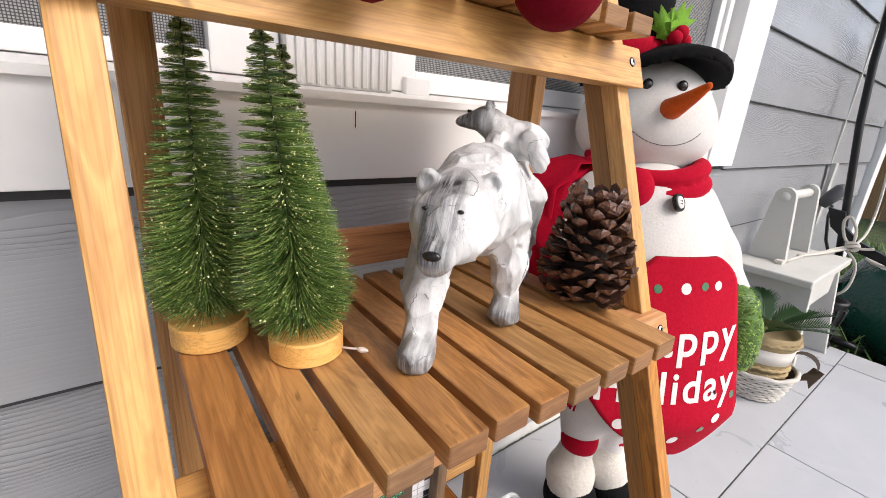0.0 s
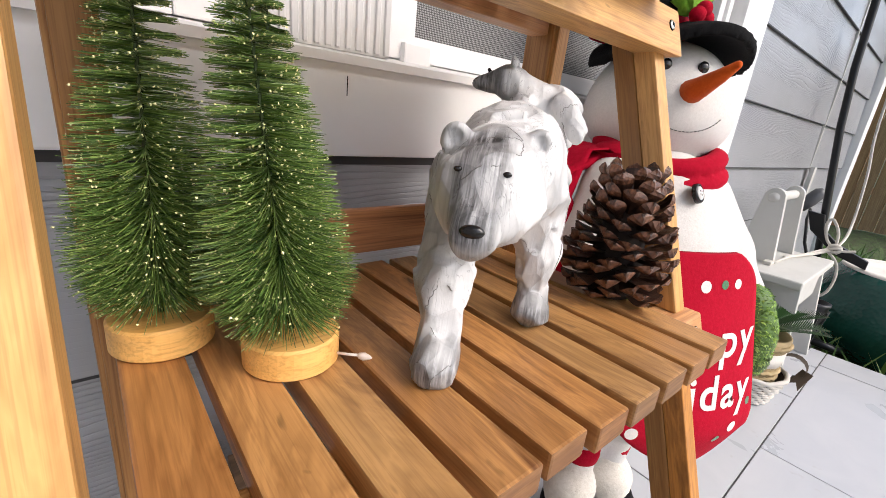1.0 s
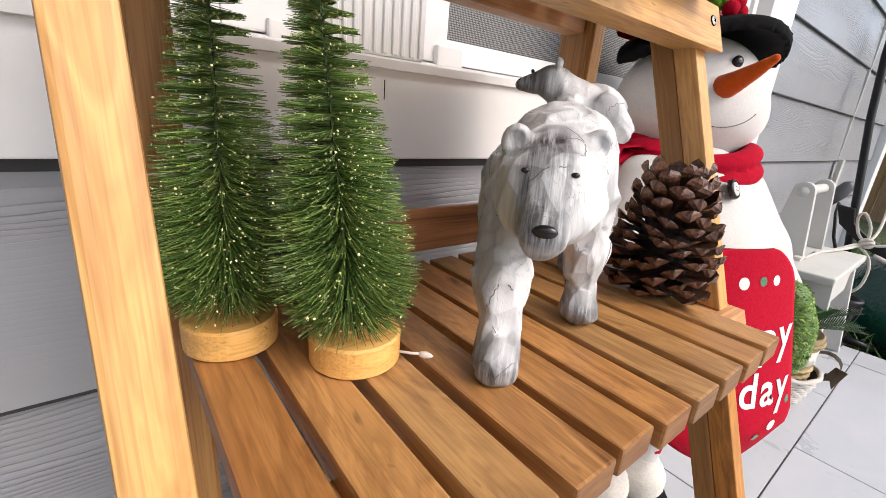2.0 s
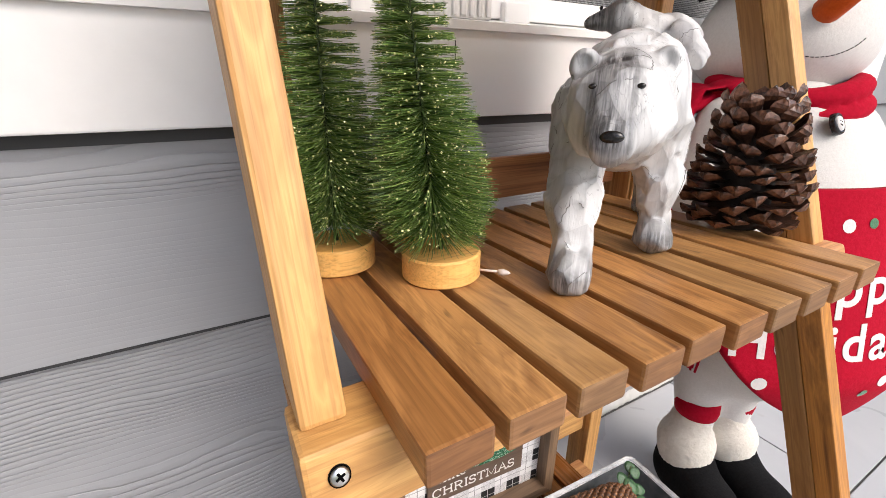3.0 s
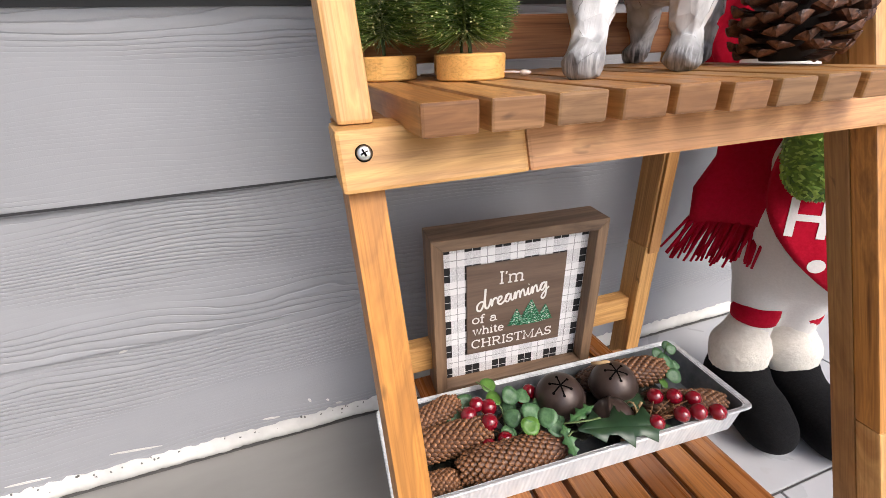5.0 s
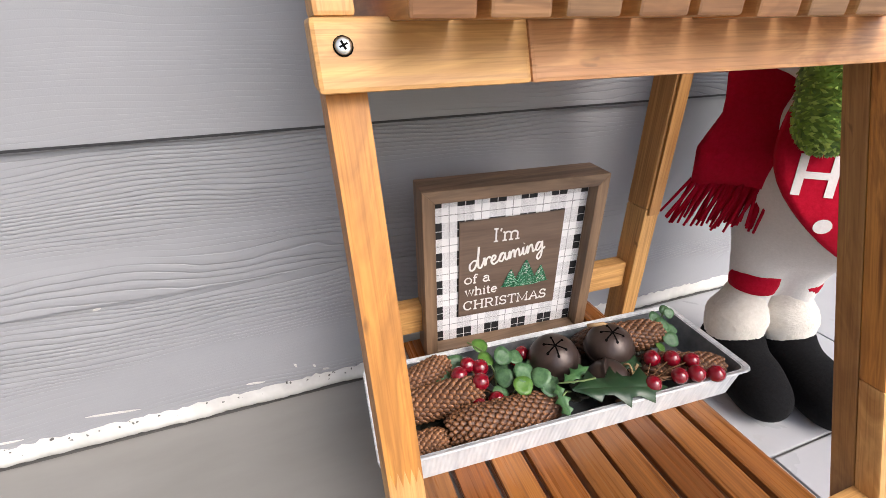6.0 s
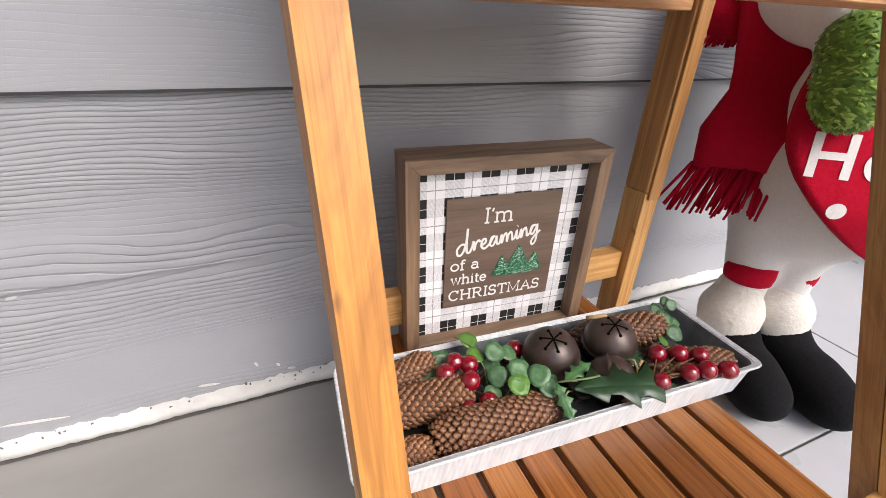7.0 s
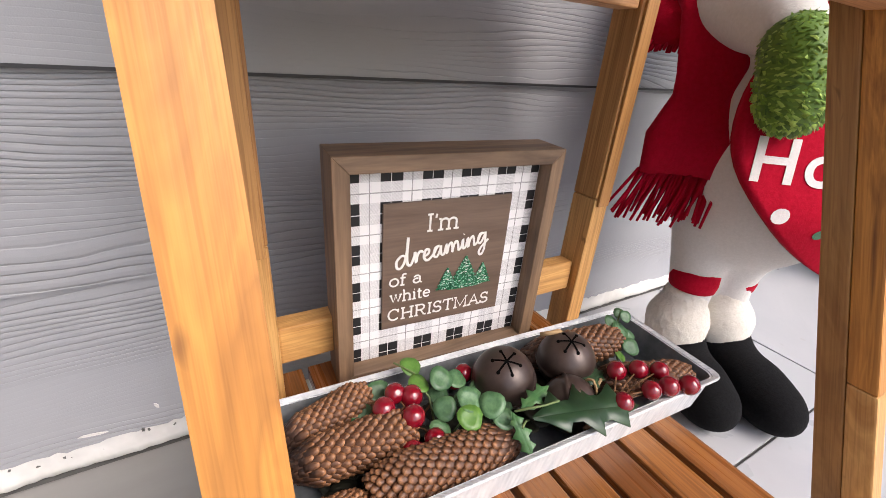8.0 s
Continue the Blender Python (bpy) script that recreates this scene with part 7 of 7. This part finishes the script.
part("brace", slab([(-0.085, 0.405), (-0.110, 0.335), (-0.200, 0.262), (-0.300, 0.232), (-0.300, 0.262), (-0.205, 0.300), (-0.150, 0.345), (-0.138, 0.398)], -0.012, 0.012, 0.003, m=pose(2.16, 0, 0, 0, 0, 90)), BLACK_METAL, pole)
spot = thing("garden_spotlight", (2.36, -0.03, 0.3), "grey garden spotlight on a bracket with black cable", "spotlight")
part("bracket", box(2.385, 2.425, -0.022, -0.006, 0.30, 0.560, 0.002), CREAM_STOOL, spot)
part("lamp_head", lathe([(0, -0.036), (0.015, -0.032), (0.020, 0.0), (0.018, 0.034), (0.008, 0.046), (0, 0.046)], 16, m=pose(2.35, -0.048, 0.425, 30, 10, 0) @ Matrix.Scale(1.35, 4)), Shade("grey plastic", 0.5, 0, (0.10, 0.10, 0.105)).mat, spot, smooth=True)
part("cable", tube([(2.35, -0.060, 0.39), (2.26, -0.075, 0.36), (2.22, -0.10, 0.27), (2.26, -0.13, 0.18), (2.30, -0.15, 0.0)], 0.006, 6), BLACK_METAL, spot, smooth=True)
s = Shade("dark green ceramic", 0.22)
v = s.coords((1, 1, 1))
dimple = s.node("TexVoronoi", {"Vector": v, "Scale": 70.0}).outputs["Distance"]
s.color(s.mix(s.noise(v, 8.0, 3), (0.006, 0.055, 0.042), (0.012, 0.085, 0.066)))
GREEN_POT = s.bump(dimple, 0.6, 0.004).mat
pot_at = Matrix.Translation((2.30, -0.432, 0))
green_pot = thing("ceramic_pot", (2.30, -0.432, -0.14), "round dark green dimpled ceramic pot with a cream rim", "pot")
part("body", lathe([(0, -0.14), (0.13, -0.14), (0.20, -0.085), (0.25, -0.01), (0.270, 0.06), (0.262, 0.12), (0.236, 0.185), (0.213, 0.222), (0, 0.222)], 48, m=pot_at), GREEN_POT, green_pot, smooth=True)
part("rim", lathe([(0.213, 0.2225), (0.210, 0.229), (0.190, 0.232), (0.180, 0.2285), (0, 0.2265)], 48, m=pot_at), POT_W, green_pot, "cream glazed rim and top", smooth=True)
part("handle", tube(rounded([(2.10, -0.33, -0.07), (2.01, -0.315, -0.045), (1.985, -0.275, -0.035), (1.995, -0.235, -0.040), (2.05, -0.215, -0.07)]), 0.014, 8), BLACK_METAL, green_pot, "black curved handle", smooth=True)

GRASS_BLADE = leaf_mat("grass blade", (0.07, 0.15, 0.025), (0.16, 0.28, 0.05), 0.5)
rs_ = np.random.RandomState(9)
n = 5200
gx = rs_.uniform(1.84, 4.6, n)
gy = rs_.uniform(-1.6, 1.2, n)
keep_ = ~((gx < 3.34) & (gy > -0.03)) & (((gx - 2.30) ** 2 + (gy + 0.432) ** 2) > 0.07)
gx, gy = gx[keep_], gy[keep_]
n = len(gx)
hh = rs_.uniform(0.04, 0.17, n) * (0.6 + 0.8 * (np.sin(gx * 5) * np.cos(gy * 7) > 0.1))
ang = rs_.uniform(0, 2 * math.pi, n)
wd = rs_.uniform(0.003, 0.008, n)
bend = rs_.uniform(0.2, 0.9, n)
side = np.stack([np.cos(ang), np.sin(ang), 0 * ang], 1)
fwd = np.stack([-np.sin(ang), np.cos(ang), 0 * ang], 1)
base = np.stack([gx, gy, np.full(n, -0.142)], 1)
up = np.array((0, 0, 1.0))
rows_ = []
for t, w in ((0, 1), (0.5, 0.8), (1.0, 0.1)):
    c = base + up * (hh * t)[:, None] + fwd * (bend * hh * t * t)[:, None]
    rows_ += [c - side * (wd * w)[:, None], c + side * (wd * w)[:, None]]
vv = np.stack(rows_, 1).reshape(-1, 3)
ff = (np.arange(n)[:, None, None] * 6 + np.array([[0, 1, 3, 2], [2, 3, 5, 4]])).reshape(-1, 4)
tagged(link("grass", pydata("grass", vv, ff, GRASS_BLADE), None), "rough green grass and weeds beyond the porch", "grass", kind="stuff")

# ---- floor tiles ----
tile_me = to_mesh(box(-0.3035, 0.3035, -0.151, 0.151, -0.008, 0, 0.0012), TILE, False, "tile")
# tiles left of x = 0 carry shade and dull reflection as a taupe colour
s = Shade("taupe shaded tile", 0.30)
v = s.coords((1, 1, 1), 5.0)
s.color(s.ramp(s.noise(s.node("Mapping", {0: v, 3: (3, 9, 1)}).outputs[0], 1.0, 5, 0.6), [(0.3, (0.25, 0.24, 0.225)), (0.7, (0.32, 0.31, 0.295))]))
TILE_SHADED = s.rough(s.math("ADD", s.math("MULTIPLY", s.noise(v, 14.0, 3), 0.25), 0.2)).mat
shaded_tile_me = to_mesh(box(-0.3035, 0.3035, -0.151, 0.151, -0.008, 0, 0.0012), TILE_SHADED, False, "tile")
rnd = random.Random(3)
cut_me = to_mesh(box(-0.2150, 0.2150, -0.151, 0.151, -0.008, 0, 0.0012), TILE, False, "tile")
strip_me = to_mesh(box(-0.0620, 0.0620, -0.151, 0.151, -0.008, 0, 0.0012), TILE, False, "tile")
for r in range(7):
    link("tile", strip_me if r % 2 else cut_me, porch, m=pose(1.7495 if r % 2 else 1.5965, -0.313 + 0.1525 - r * 0.305, 0))
for r in range(7):
    for c in range(-4, 3):
        x = 0.77 + 0.305 + c * 0.61 + (0.305 if r % 2 else 0.0)
        if x + 0.3 > 1.79 or x < -1.1:
            continue
        link("tile", shaded_tile_me if x < 0 else tile_me, porch, m=pose(x, -0.313 + 0.1525 - r * 0.305, rnd.uniform(-0.0004, 0.0004), 0, 0, 0))
